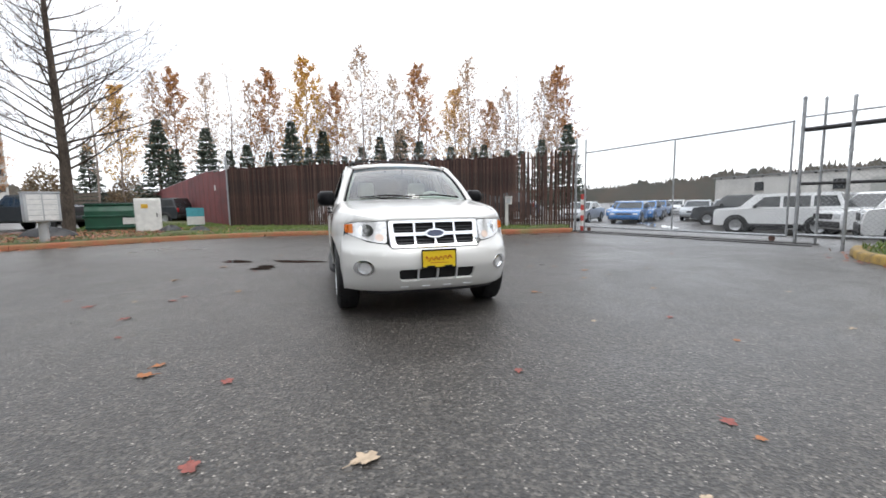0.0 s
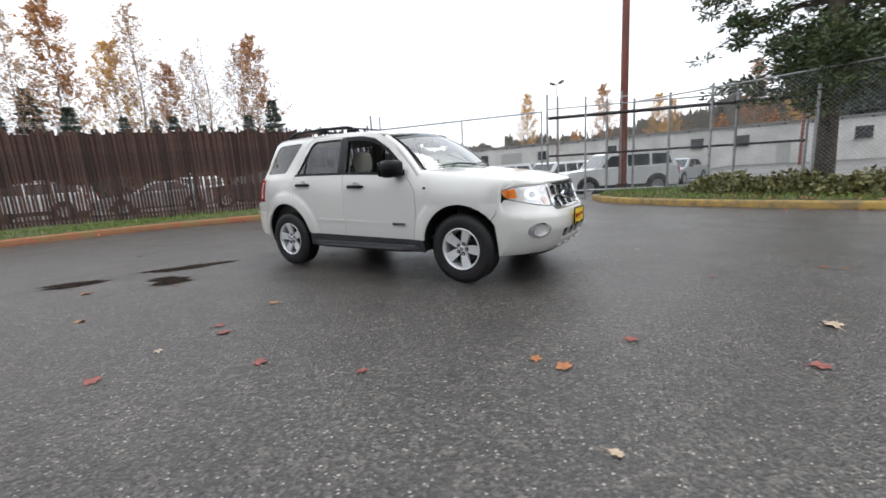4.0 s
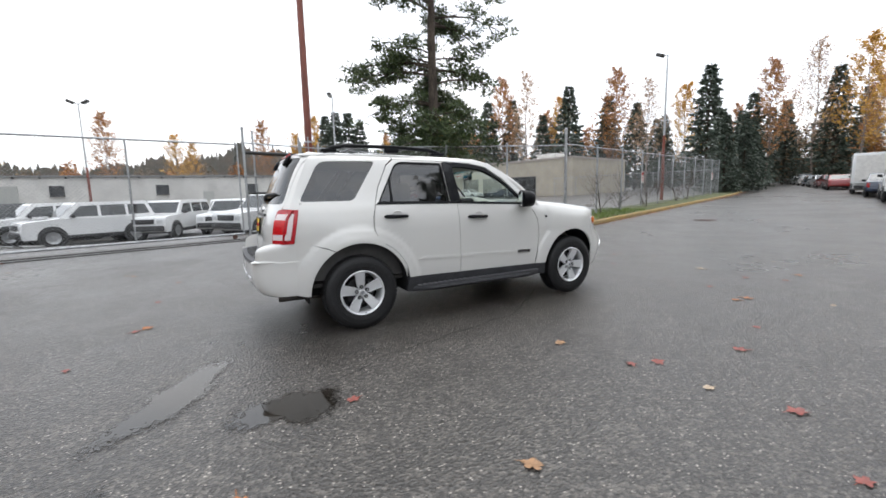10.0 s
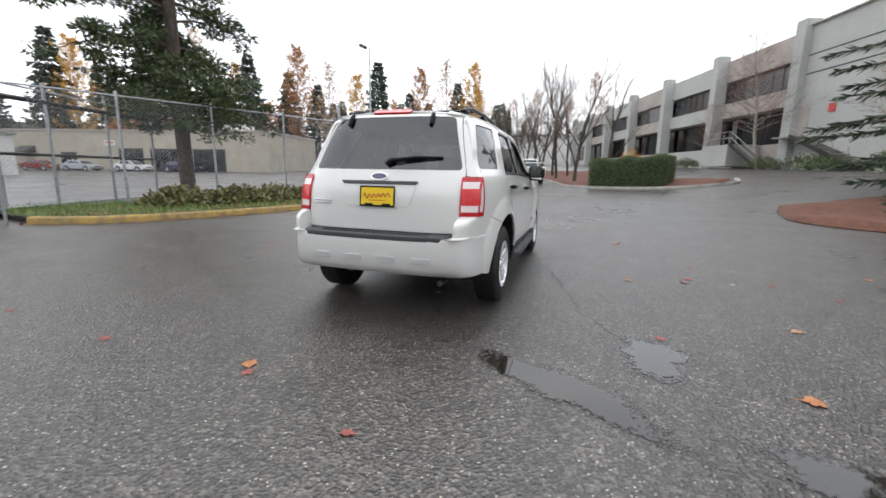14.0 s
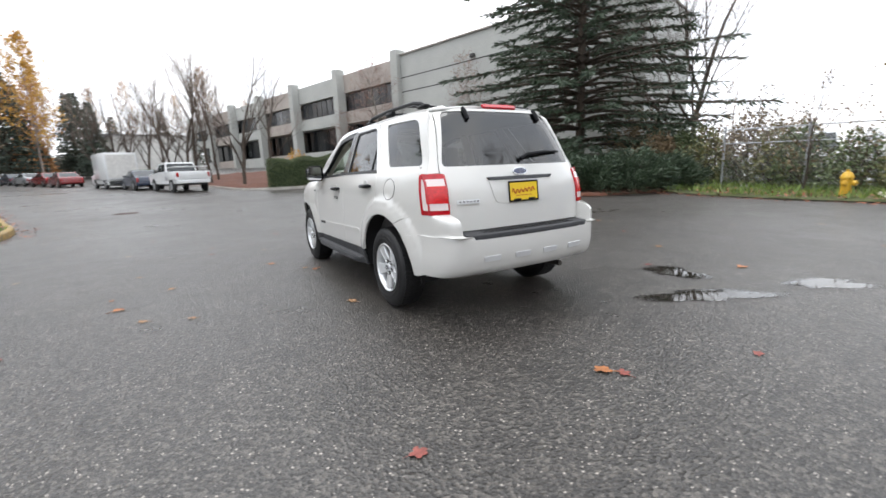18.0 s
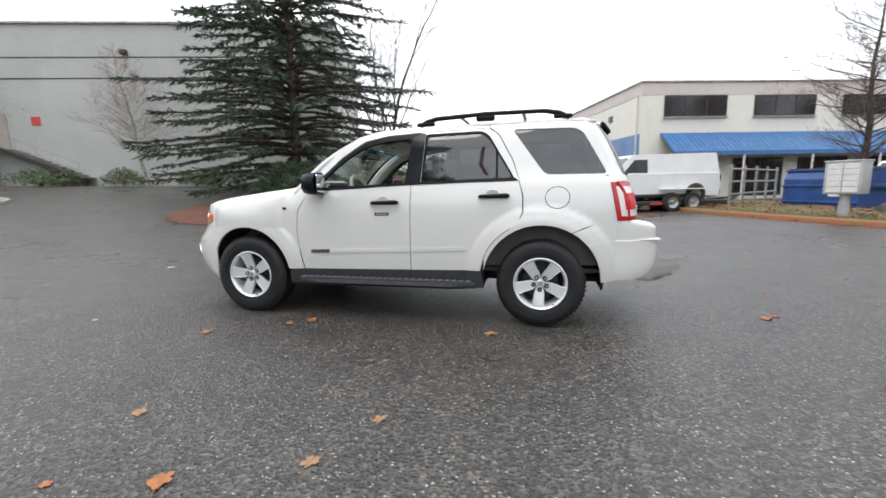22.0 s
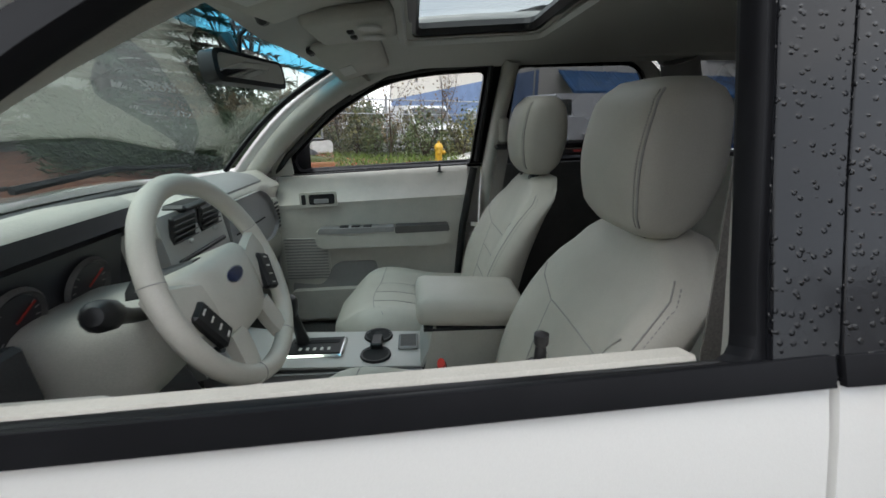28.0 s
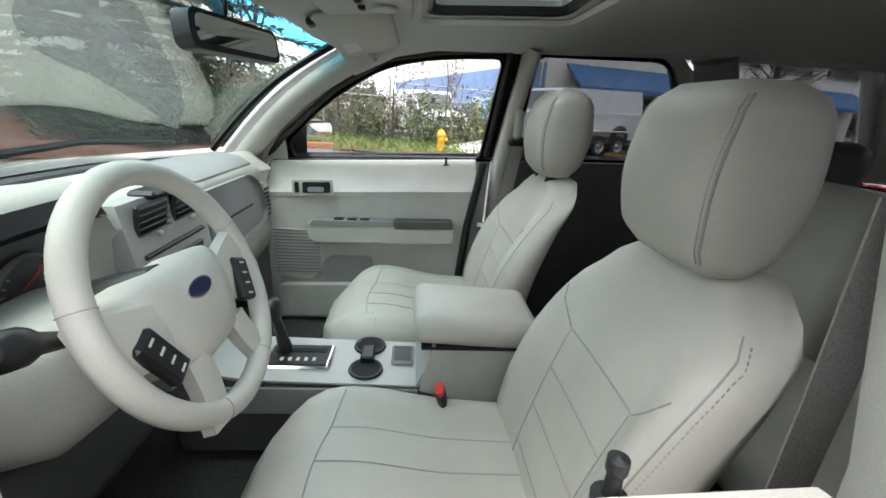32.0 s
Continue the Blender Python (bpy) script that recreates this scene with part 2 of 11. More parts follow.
def glass_mat(name, tint, rough=0.0, gloss=0.06, fall=4.5, drops=0.0):
    """Car glass: a clear, lightly tinted sheet with a gloss, seen through straight."""
    ma = bpy.data.materials.new(name)
    ma.use_nodes = True
    nt = ma.node_tree
    nt.nodes.clear()
    out = nt.nodes.new("ShaderNodeOutputMaterial")
    tr = nt.nodes.new("ShaderNodeBsdfTransparent")
    gl = nt.nodes.new("ShaderNodeBsdfGlossy")
    tr.inputs[0].default_value = (*tint, 1)
    gl.inputs["Roughness"].default_value = rough
    fr = nt.nodes.new("ShaderNodeLayerWeight")
    fr.inputs["Blend"].default_value = 0.5
    pw = nt.nodes.new("ShaderNodeMath")
    pw.operation = "POWER"
    pw.inputs[1].default_value = fall
    nt.links.new(fr.outputs["Facing"], pw.inputs[0])
    sc = nt.nodes.new("ShaderNodeMapRange")
    sc.inputs["To Min"].default_value, sc.inputs["To Max"].default_value = gloss, 0.9
    nt.links.new(pw.outputs[0], sc.inputs[0])
    mx = nt.nodes.new("ShaderNodeMixShader")
    nt.links.new(sc.outputs[0], mx.inputs[0])
    nt.links.new(tr.outputs[0], mx.inputs[1])
    nt.links.new(gl.outputs[0], mx.inputs[2])
    nt.links.new(mx.outputs[0], out.inputs[0])
    if drops:
        co = nt.nodes.new("ShaderNodeTexCoord")
        vo = nt.nodes.new("ShaderNodeTexVoronoi")
        vo.inputs["Scale"].default_value = 90
        nt.links.new(co.outputs["Object"], vo.inputs["Vector"])
        rp = nt.nodes.new("ShaderNodeValToRGB")
        rp.color_ramp.elements[0].position, rp.color_ramp.elements[1].position = 0.12, 0.24
        rp.color_ramp.elements[0].color, rp.color_ramp.elements[1].color = (1, 1, 1, 1), (0, 0, 0, 1)
        nt.links.new(vo.outputs["Distance"], rp.inputs[0])
        bp = nt.nodes.new("ShaderNodeBump")
        bp.inputs["Strength"].default_value = drops
        bp.inputs["Distance"].default_value = 0.004
        nt.links.new(rp.outputs[0], bp.inputs["Height"])
        nt.links.new(bp.outputs[0], gl.inputs["Normal"])
        nt.links.new(bp.outputs[0], fr.inputs["Normal"])
    return ma

# ---- shared materials ----
def asphalt_mat():
    """Old wet asphalt: dark binder, pale stones with glints painted in, damp patches that shine more than others."""
    ma = bpy.data.materials.new("wet_asphalt")
    ma.use_nodes = True
    nt = ma.node_tree
    bs = nt.nodes["Principled BSDF"]
    co = nt.nodes.new("ShaderNodeTexCoord")
    vec = co.outputs["Object"]

    def noise_node(scale, detail=5, rough=0.6):
        n = nt.nodes.new("ShaderNodeTexNoise")
        n.inputs["Scale"].default_value, n.inputs["Detail"].default_value, n.inputs["Roughness"].default_value = scale, detail, rough
        nt.links.new(vec, n.inputs["Vector"])
        return n

    def ramp(src, p0, c0, p1, c1):
        r = nt.nodes.new("ShaderNodeValToRGB")
        r.color_ramp.elements[0].position, r.color_ramp.elements[0].color = p0, c0
        r.color_ramp.elements[1].position, r.color_ramp.elements[1].color = p1, c1
        nt.links.new(src, r.inputs[0])
        return r

    big = noise_node(0.22, 6, 0.65)
    mid = noise_node(2.6, 5, 0.6)
    vo = nt.nodes.new("ShaderNodeTexVoronoi")
    vo.inputs["Scale"].default_value = 62
    nt.links.new(vec, vo.inputs["Vector"])
    vo2 = nt.nodes.new("ShaderNodeTexVoronoi")
    vo2.inputs["Scale"].default_value = 150
    nt.links.new(vec, vo2.inputs["Vector"])
    stone = ramp(vo.outputs["Color"], 0.52, (0.027, 0.024, 0.022, 1), 0.95, (0.23, 0.21, 0.185, 1))
    fine = ramp(vo2.outputs["Color"], 0.45, (0.020, 0.0195, 0.019, 1), 0.95, (0.15, 0.142, 0.132, 1))
    mix = nt.nodes.new("ShaderNodeMixRGB")
    mix.inputs[0].default_value = 0.5
    nt.links.new(stone.outputs[0], mix.inputs[1])
    nt.links.new(fine.outputs[0], mix.inputs[2])
    vo3 = nt.nodes.new("ShaderNodeTexVoronoi")
    vo3.inputs["Scale"].default_value = 58
    nt.links.new(vec, vo3.inputs["Vector"])
    sep = nt.nodes.new("ShaderNodeSeparateColor")
    nt.links.new(vo3.outputs["Color"], sep.inputs[0])
    pick = nt.nodes.new("ShaderNodeMath")
    pick.operation = "GREATER_THAN"
    pick.inputs[1].default_value = 0.70
    nt.links.new(sep.outputs[0], pick.inputs[0])
    near = nt.nodes.new("ShaderNodeMath")
    near.operation = "LESS_THAN"
    nt.links.new(vo3.outputs["Distance"], near.inputs[0])
    sz = nt.nodes.new("ShaderNodeMath")
    sz.operation = "MULTIPLY"
    sz.inputs[1].default_value = 0.36
    nt.links.new(sep.outputs[1], sz.inputs[0])
    nt.links.new(sz.outputs[0], near.inputs[1])
    chip = nt.nodes.new("ShaderNodeMath")
    chip.operation = "MULTIPLY"
    nt.links.new(pick.outputs[0], chip.inputs[0])
    nt.links.new(near.outputs[0], chip.inputs[1])
    # scattered pale chips; their bright colour includes the sparkle of wet stones
    chips = nt.nodes.new("ShaderNodeMixRGB")
    chips.inputs[2].default_value = (0.40, 0.37, 0.335, 1)
    nt.links.new(chip.outputs[0], chips.inputs[0])
    nt.links.new(mix.outputs[0], chips.inputs[1])
    stain = ramp(mid.outputs[0], 0.3, (0.78, 0.77, 0.76, 1), 0.72, (1.12, 1.1, 1.08, 1))
    mul = nt.nodes.new("ShaderNodeMixRGB")
    mul.blend_type = "MULTIPLY"
    mul.inputs[0].default_value = 1.0
    nt.links.new(chips.outputs[0], mul.inputs[1])
    nt.links.new(stain.outputs[0], mul.inputs[2])
    nt.links.new(mul.outputs[0], bs.inputs["Base Color"])
    add = nt.nodes.new("ShaderNodeMath")
    add.operation = "ADD"
    nt.links.new(big.outputs[0], add.inputs[0])
    half = nt.nodes.new("ShaderNodeMath")
    half.operation = "MULTIPLY"
    half.inputs[1].default_value = 0.35
    nt.links.new(mid.outputs[0], half.inputs[0])
    nt.links.new(half.outputs[0], add.inputs[1])
    ro = nt.nodes.new("ShaderNodeMapRange")
    ro.inputs["From Min"].default_value, ro.inputs["From Max"].default_value = 0.45, 0.9
    ro.inputs["To Min"].default_value, ro.inputs["To Max"].default_value = 0.22, 0.50
    nt.links.new(add.outputs[0], ro.inputs[0])
    nt.links.new(ro.outputs[0], bs.inputs["Roughness"])
    bs.inputs["Specular IOR Level"].default_value = 0.5
    bp = nt.nodes.new("ShaderNodeBump")
    bp.inputs["Strength"].default_value = 0.8
    bp.inputs["Distance"].default_value = 0.006
    nt.links.new(vo.outputs["Distance"], bp.inputs["Height"])
    bp2 = nt.nodes.new("ShaderNodeBump")
    bp2.inputs["Strength"].default_value = 0.25
    bp2.inputs["Distance"].default_value = 0.02
    nt.links.new(mid.outputs[0], bp2.inputs["Height"])
    nt.links.new(bp.outputs[0], bp2.inputs["Normal"])
    nt.links.new(bp2.outputs[0], bs.inputs["Normal"])
    return ma


ASPHALT = asphalt_mat()
TAR = mat("crack_shadow", (0.018, 0.017, 0.016), rough=0.6, var=0.3, scale=20)
CONCRETE = mat("kerb_concrete", (0.33, 0.31, 0.28), rough=0.75, var=0.35, scale=3, grain=0.25, grain_scale=90, bump=0.3, bump_scale=80)
YELLOWKERB = mat("worn_yellow_kerb_paint", (0.42, 0.27, 0.06), rough=0.7, color2=(0.16, 0.12, 0.07), scale=4.5, grain=0.25, grain_scale=70, bump=0.3, bump_scale=60)
MOSSKERB = mat("stained_kerb", (0.30, 0.095, 0.045), rough=0.75, color2=(0.20, 0.15, 0.06), scale=2.2, grain=0.3, grain_scale=70, bump=0.3, bump_scale=60)
SOIL = mat("verge_soil", (0.09, 0.10, 0.035), rough=0.95, color2=(0.05, 0.06, 0.02), scale=2.0, grain=0.4, grain_scale=60, bump=0.8, bump_scale=40)
MULCH = mat("red_bark_mulch", (0.14, 0.055, 0.032), rough=0.95, color2=(0.07, 0.03, 0.02), scale=5, grain=0.45, grain_scale=50, bump=1.0, bump_scale=45)
STEEL = mat("galvanised_steel", (0.40, 0.41, 0.42), rough=0.45, metal=0.75, var=0.25, scale=9, grain=0.12, grain_scale=60)
WIRE = mat("chain_link_wire", (0.34, 0.35, 0.36), rough=0.5, metal=0.5)
RUST = mat("rusted_brown_slat", (0.095, 0.042, 0.030), rough=0.7, color2=(0.045, 0.028, 0.022), scale=3.0, grain=0.35, grain_scale=30, random_obj=0.45, stretch=(1, 1, 0.25))
RUSTSHEET = mat("rusted_sheet", (0.070, 0.028, 0.020), rough=0.8, color2=(0.024, 0.012, 0.010), scale=1.6, grain=0.3, grain_scale=25, stretch=(1, 1, 0.2))
REDSHEET = mat("red_fence_sheet", (0.20, 0.035, 0.035), rough=0.6, color2=(0.11, 0.025, 0.025), scale=1.2, grain=0.2, grain_scale=25, random_obj=0.2)
POLE = mat("red_brown_pole_paint", (0.20, 0.055, 0.035), rough=0.5, var=0.3, scale=4, stretch=(1, 1, 0.2))
BARK = mat("dark_bark", (0.075, 0.058, 0.045), rough=0.95, var=0.45, scale=5, grain=0.4, grain_scale=40, bump=1.0, bump_scale=25, stretch=(1, 1, 0.3))
BIRCH = mat("pale_birch_bark", (0.42, 0.38, 0.33), rough=0.85, color2=(0.12, 0.10, 0.085), scale=6, stretch=(1, 1, 3))
TWIG = mat("bare_twigs", (0.12, 0.090, 0.075), rough=0.9, var=0.3, scale=4)
REDTWIG = mat("reddish_birch_twigs", (0.17, 0.105, 0.09), rough=0.9, var=0.3, scale=4)
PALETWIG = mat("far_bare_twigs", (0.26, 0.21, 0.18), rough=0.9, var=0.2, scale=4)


# ---- ground ----
WALL_P, WALL_E = Vector((-15.4, -35.1)), Vector((0.283, -0.957))
WALL_N = Vector((0.957, 0.283))


def gz(x, y):
    """The ground's height: flat where the car stands, rising gently up the road and to the grey building."""
    z = 0.019 * max(0.0, -y - 10.0) if y < 0 else 0.0
    z = min(z, 3.2)
    s = (Vector((x, y)) - WALL_P).dot(WALL_N)
    along = (Vector((x, y)) - WALL_P).dot(WALL_E)
    z -= 0.40 * smooth_step(10.8, 17.0, x) * smooth_step(-6.0, 0.0, y)
    z += 1.25 * smooth_step(17.0, 1.0, s) * smooth_step(-34, -22, along)
    return z


def spaced(lo, mid0, mid1, hi, fine, grow=1.28):
    xs = list(np.arange(mid0, mid1 + 1e-6, fine))
    step, x = fine, mid1
    while x < hi:
        step *= grow
        x += step
        xs.append(x)
    step, x = fine, mid0
    while x > lo:
        step *= grow
        x -= step
        xs.insert(0, x)
    return xs


gx, gy = spaced(-900, -40, 40, 900, 1.0), spaced(-900, -60, 30, 900, 1.0)
g = Geo()
g.v = [(x, y, gz(x, y)) for y in gy for x in gx]
nx = len(gx)
g.f = [(j * nx + i, j * nx + i + 1, (j + 1) * nx + i + 1, (j + 1) * nx + i) for j in range(len(gy) - 1) for i in range(nx - 1)]
solo("ground", g, ASPHALT, "wet dark grey asphalt yard and road with pale stones", "ground", kind="structure", smooth=60)


def wavy_outline(cx, cy, rx, ry, turn, seed, n=40, rough=0.35):
    rnd = random.Random(seed)
    ph = [rnd.uniform(0, 6.28) for _ in range(6)]
    out = []
    for k in range(n):
        a = 2 * math.pi * k / n
        r = 1 + rough * sum(math.sin((i + 2) * a + ph[i]) / (i + 2) for i in range(6))
        x, y = rx * r * math.cos(a), ry * r * math.sin(a)
        out.append((cx + x * math.cos(turn) - y * math.sin(turn), cy + x * math.sin(turn) + y * math.cos(turn)))
    return out


def flat_patch(outline, z, wobble=0.0):
    """A flat sheet inside an outline, as a fan from its middle."""
    g = Geo()
    cx = sum(p[0] for p in outline) / len(outline)
    cy = sum(p[1] for p in outline) / len(outline)
    n = len(outline)
    g.add([(cx, cy, z)] + [(x, y, z) for x, y in outline], [(0, 1 + i, 1 + (i + 1) % n) for i in range(n)])
    return g


def puddle_mesh(outline, z):
    """A thin sheet of water that knows how far each point lies from its edge."""
    n = len(outline)
    cx, cy = sum(p[0] for p in outline) / n, sum(p[1] for p in outline) / n
    me = bpy.data.meshes.new("puddle")
    fr = (1.0, 0.85, 0.7, 0.5, 0.0)
    vs = [(lerp(cx, x, f), lerp(cy, y, f), z) for f in fr[:-1] for x, y in outline] + [(cx, cy, z)]
    fs = [(k * n + i, k * n + (i + 1) % n, (k + 1) * n + (i + 1) % n, (k + 1) * n + i) for k in range(3) for i in range(n)]
    fs += [(3 * n + i, 3 * n + (i + 1) % n, 4 * n) for i in range(n)]
    me.from_pydata(vs, [], fs)
    at = me.attributes.new("depth", "FLOAT", "POINT")
    at.data.foreach_set("value", [1 - f for f in fr[:-1] for _ in outline] + [1.0])
    return me


def water_mat():
    """Still rain water over asphalt, thinning out at a broken edge."""
    ma = mat("puddle_water", (0.020, 0.017, 0.014), rough=0.03, var=0.3, scale=3, spec=0.55)
    nt = ma.node_tree
    bs = nt.nodes["Principled BSDF"]
    at = nt.nodes.new("ShaderNodeAttribute")
    at.attribute_name = "depth"
    co = nt.nodes.new("ShaderNodeTexCoord")
    no = nt.nodes.new("ShaderNodeTexNoise")
    no.inputs["Scale"].default_value = 34
    no.inputs["Detail"].default_value = 5
    nt.links.new(co.outputs["Object"], no.inputs["Vector"])
    m1 = nt.nodes.new("ShaderNodeMath")
    m1.operation = "MULTIPLY_ADD"
    m1.inputs[1].default_value, m1.inputs[2].default_value = 0.9, -0.42
    nt.links.new(no.outputs[0], m1.inputs[0])
    m2 = nt.nodes.new("ShaderNodeMath")
    m2.operation = "ADD"
    nt.links.new(m1.outputs[0], m2.inputs[0])
    nt.links.new(at.outputs["Fac"], m2.inputs[1])
    mr = nt.nodes.new("ShaderNodeMapRange")
    mr.inputs["From Min"].default_value, mr.inputs["From Max"].default_value = 0.05, 0.32
    nt.links.new(m2.outputs[0], mr.inputs[0])
    nt.links.new(mr.outputs[0], bs.inputs["Alpha"])
    return ma


WATER = water_mat()
PUDDLES = [(-1.50, 2.76, 0.48, 0.19, 2.63, 3), (-2.04, 2.15, 0.30, 0.20, 1.8, 9), (-2.66, 3.22, 0.36, 0.17, 2.65, 5),
           (13.0, 9.5, 1.6, 0.35, 0.9, 21), (12.2, 7.6, 1.2, 0.25, 0.9, 22)]
for cx, cy, rx, ry, turn, sd in PUDDLES:
    solo("puddle", puddle_mesh(wavy_outline(cx, cy, rx * 1.12, ry * 1.12, turn, sd, n=64), 0.004 + 0.0002 * (sd % 7)), WATER, "shallow rain puddle on the asphalt", "puddle", group="puddles", smooth=0)


def crack(points, w, seed):
    rnd = random.Random(seed)
    pts = []
    for a, b in zip(points, points[1:]):
        n = max(2, int((Vector(b) - Vector(a)).length / 0.12))
        for k in range(n):
            t = k / n
            pts.append((lerp(a[0], b[0], t) + rnd.uniform(-0.03, 0.03), lerp(a[1], b[1], t) + rnd.uniform(-0.03, 0.03)))
    g = Geo()
    vs, fs = [], []
    for i, p in enumerate(pts):
        q = pts[min(i + 1, len(pts) - 1)]
        o = pts[max(i - 1, 0)]
        d = (Vector(q) - Vector(o)).normalized()
        ww = w * rnd.uniform(0.3, 1.2)
        z = gz(*p) + 0.003
        vs += [(p[0] - d.y * ww, p[1] + d.x * ww, z), (p[0] + d.y * ww, p[1] - d.x * ww, z)]
        if i:
            fs.append((2 * i - 2, 2 * i - 1, 2 * i + 1, 2 * i))
    return g.add(vs, fs)


CRACKS = [[(-2.1, 2.3), (-1.6, 1.4), (-1.2, -0.2), (-0.4, -1.2)], [(0.4, -10.5), (-2.2, -13), (-5.5, -15.5)], [(8.3, 6.2), (9.2, 3.0), (9.6, 0.4)]]
for k, c in enumerate(CRACKS):
    solo("asphalt_crack", crack(c, 0.0045, k), TAR, "thin dark crack in wet asphalt", "crack", group="asphalt cracks", smooth=0)
MANHOLE = Geo().lathe([(0.0, 0.008), (0.30, 0.008), (0.36, 0.006), (0.38, 0.0)], 28)


def ribbon(line, offset0, z0, offset1, z1):
    """Offsets of a line, as a strip."""
    g = Geo()
    n = len(line)
    vs, fs = [], []
    for i in range(n):
        a, b = Vector(line[max(i - 1, 0)]), Vector(line[min(i + 1, n - 1)])
        d = (b - a).normalized()
        nrm = Vector((-d.y, d.x))
        p = Vector(line[i])
        for o, z in ((offset0, z0), (offset1, z1)):
            q = p + nrm * o
            vs.append((q.x, q.y, gz(q.x, q.y) + z))
        if i:
            fs.append((2 * i - 2, 2 * i - 1, 2 * i + 1, 2 * i))
    return g.add(vs, fs)


def fine_line(points, step=0.5):
    """Rounds a line of knots and spaces its points evenly."""
    out = []
    n = len(points)
    for i in range(n - 1):
        p0, p1, p2, p3 = (Vector(points[min(max(j, 0), n - 1)]) for j in (i - 1, i, i + 1, i + 2))
        k = max(2, int((p2 - p1).length / step))
        for s in range(k):
            t = s / k
            out.append(tuple(0.5 * (2 * p1 + (p2 - p0) * t + (2 * p0 - 5 * p1 + 4 * p2 - p3) * t * t + (3 * p1 - p0 - 3 * p2 + p3) * t**3)))
    out.append(tuple(points[-1]))
    return out


def kerb(name, line, side, material, label):
    """A kerb of about 3 m stones end to end, along a line; side: to which side its width lies."""
    root = thing(name, label, "kerb", kind="structure")
    w, h = 0.16 * side, 0.15
    k = 6
    for a in range(0, len(line) - 1, k):
        seg = line[a:a + k + 1]
        rings = []
        for i, p in enumerate(seg):
            j = a + i
            d = (Vector(line[min(j + 1, len(line) - 1)]) - Vector(line[max(j - 1, 0)])).normalized()
            nrm = Vector((-d.y, d.x))
            if i == 0:
                p = Vector(p) + d * 0.008
            z = gz(*p)
            prof = [(0.0, -0.05), (0.0, h - 0.04), (0.12, h - 0.01), (0.25, h), (0.9, h), (1.0, h - 0.02), (1.0, -0.05)]
            rings.append([(p[0] + nrm.x * w * o, p[1] + nrm.y * w * o, z + zz) for o, zz in prof])
        part("kerb_stone", Geo().ring(rings), material, root, smooth=40)
    return root


KERB_A = fine_line([(-30, 4.2), (-16, 6.0), (-10.2, 7.6), (-5.9, 9.6), (-3.0, 10.2), (-0.7, 9.9), (1.0, 9.3), (3.2, 7.95), (5.4, 7.25), (7.4, 6.95)])
KERB_B = fine_line([(9.0, -0.2), (7.9, -0.9), (7.0, -2.6), (6.3, -5.0), (5.95, -7.5), (6.1, -9.5), (6.75, -11.4), (7.8, -14.6), (11.2, -24.6), (16.0, -38.6), (26, -62)])
kerb("kerb_gate_side", KERB_A, 1, MOSSKERB, "weathered concrete kerb along the grass verge")
kerb("kerb_island", KERB_B, 1, YELLOWKERB, "worn yellow-painted kerb round a planted island")


def verge(name, outline, material, label, z=0.12, bumpy=0.05):
    """A raised bed inside an outline: a triangulated sheet with small unevenness."""
    bm = bmesh.new()
    vs = [bm.verts.new((x, y, 0)) for x, y in outline]
    bm.faces.new(vs)
    bmesh.ops.triangulate(bm, faces=bm.faces[:])
    xs = [p[0] for p in outline]
    ys = [p[1] for p in outline]
    step = 0.8
    for axis, lo, hi in ((0, min(xs), max(xs)), (1, min(ys), max(ys))):
        n = int((hi - lo) / step)
        for k in range(1, n):
            co = Vector((0, 0, 0))
            no = Vector((0, 0, 0))
            co[axis], no[axis] = lo + k * step, 1
            bmesh.ops.bisect_plane(bm, geom=bm.verts[:] + bm.edges[:] + bm.faces[:], plane_co=co, plane_no=no)
    edge = {v for v in bm.verts if v.is_boundary}
    for v in bm.verts:
        x, y = v.co.x, v.co.y
        v.co.z = gz(x, y) + z + (0 if v in edge else bumpy * (0.6 + noise.noise(Vector((x * 0.6, y * 0.6, 0)))))
    bm.normal_update()
    for f in bm.faces:
        if f.normal.z < 0:
            f.normal_flip()
    me = bpy.data.meshes.new(name)
    bm.to_mesh(me)
    bm.free()
    me.polygons.foreach_set("use_smooth", [True] * len(me.polygons))
    me.materials.append(material)
    return tagged(new(name, me), label, "verge", kind="structure")


def inset_line(line, o):
    out = []
    for i, p in enumerate(line):
        d = (Vector(line[min(i + 1, len(line) - 1)]) - Vector(line[max(i - 1, 0)])).normalized()
        out.append((p[0] - d.y * o, p[1] + d.x * o))
    return out


FENCE_A = [(8.0, 7.8), (-5.2, 15.7)]
VERGE_A = inset_line(KERB_A, 0.155) + [(8.1, 8.4), (-4.6, 16.4), (-22.5, 61), (-26, 60), (-14, 26), (-11.4, 15.2), (-16.5, 12.5), (-31, 8.5)]
verge("grass_verge", VERGE_A[::-1], SOIL, "rough green grass verge strewn with red leaves", bumpy=0.10)
KB = inset_line(KERB_B, 0.155)
VERGE_B = KB + [(27, -61), (18.5, -38.6), (9.1, -10.2), (11.6, -3.4), (12.0, -0.8)]
VERGE_H = [(-11.6, -4.6), (-11.1, -2.5), (-11.0, 0.0), (-11.2, 2.0), (-12.4, 3.6), (-14.2, 4.6), (-18.0, 4.6), (-18.0, -5.0), (-13.5, -6.0)]
verge("hydrant_verge", rounded(VERGE_H[::-1], 0.6), SOIL, "unkempt grass strip below a chain link fence", z=0.03, bumpy=0.08)
verge("island_bed", VERGE_B[::-1], SOIL, "planted island bed with grass and brown leaves", bumpy=0.06)
MULCH_C = wavy_outline(-10.8, -8.0, 4.6, 3.6, 2.1, 4, n=48, rough=0.12)
verge("mulch_bed", MULCH_C, MULCH, "mounded red bark mulch bed below the spruce", z=0.02, bumpy=0.16)
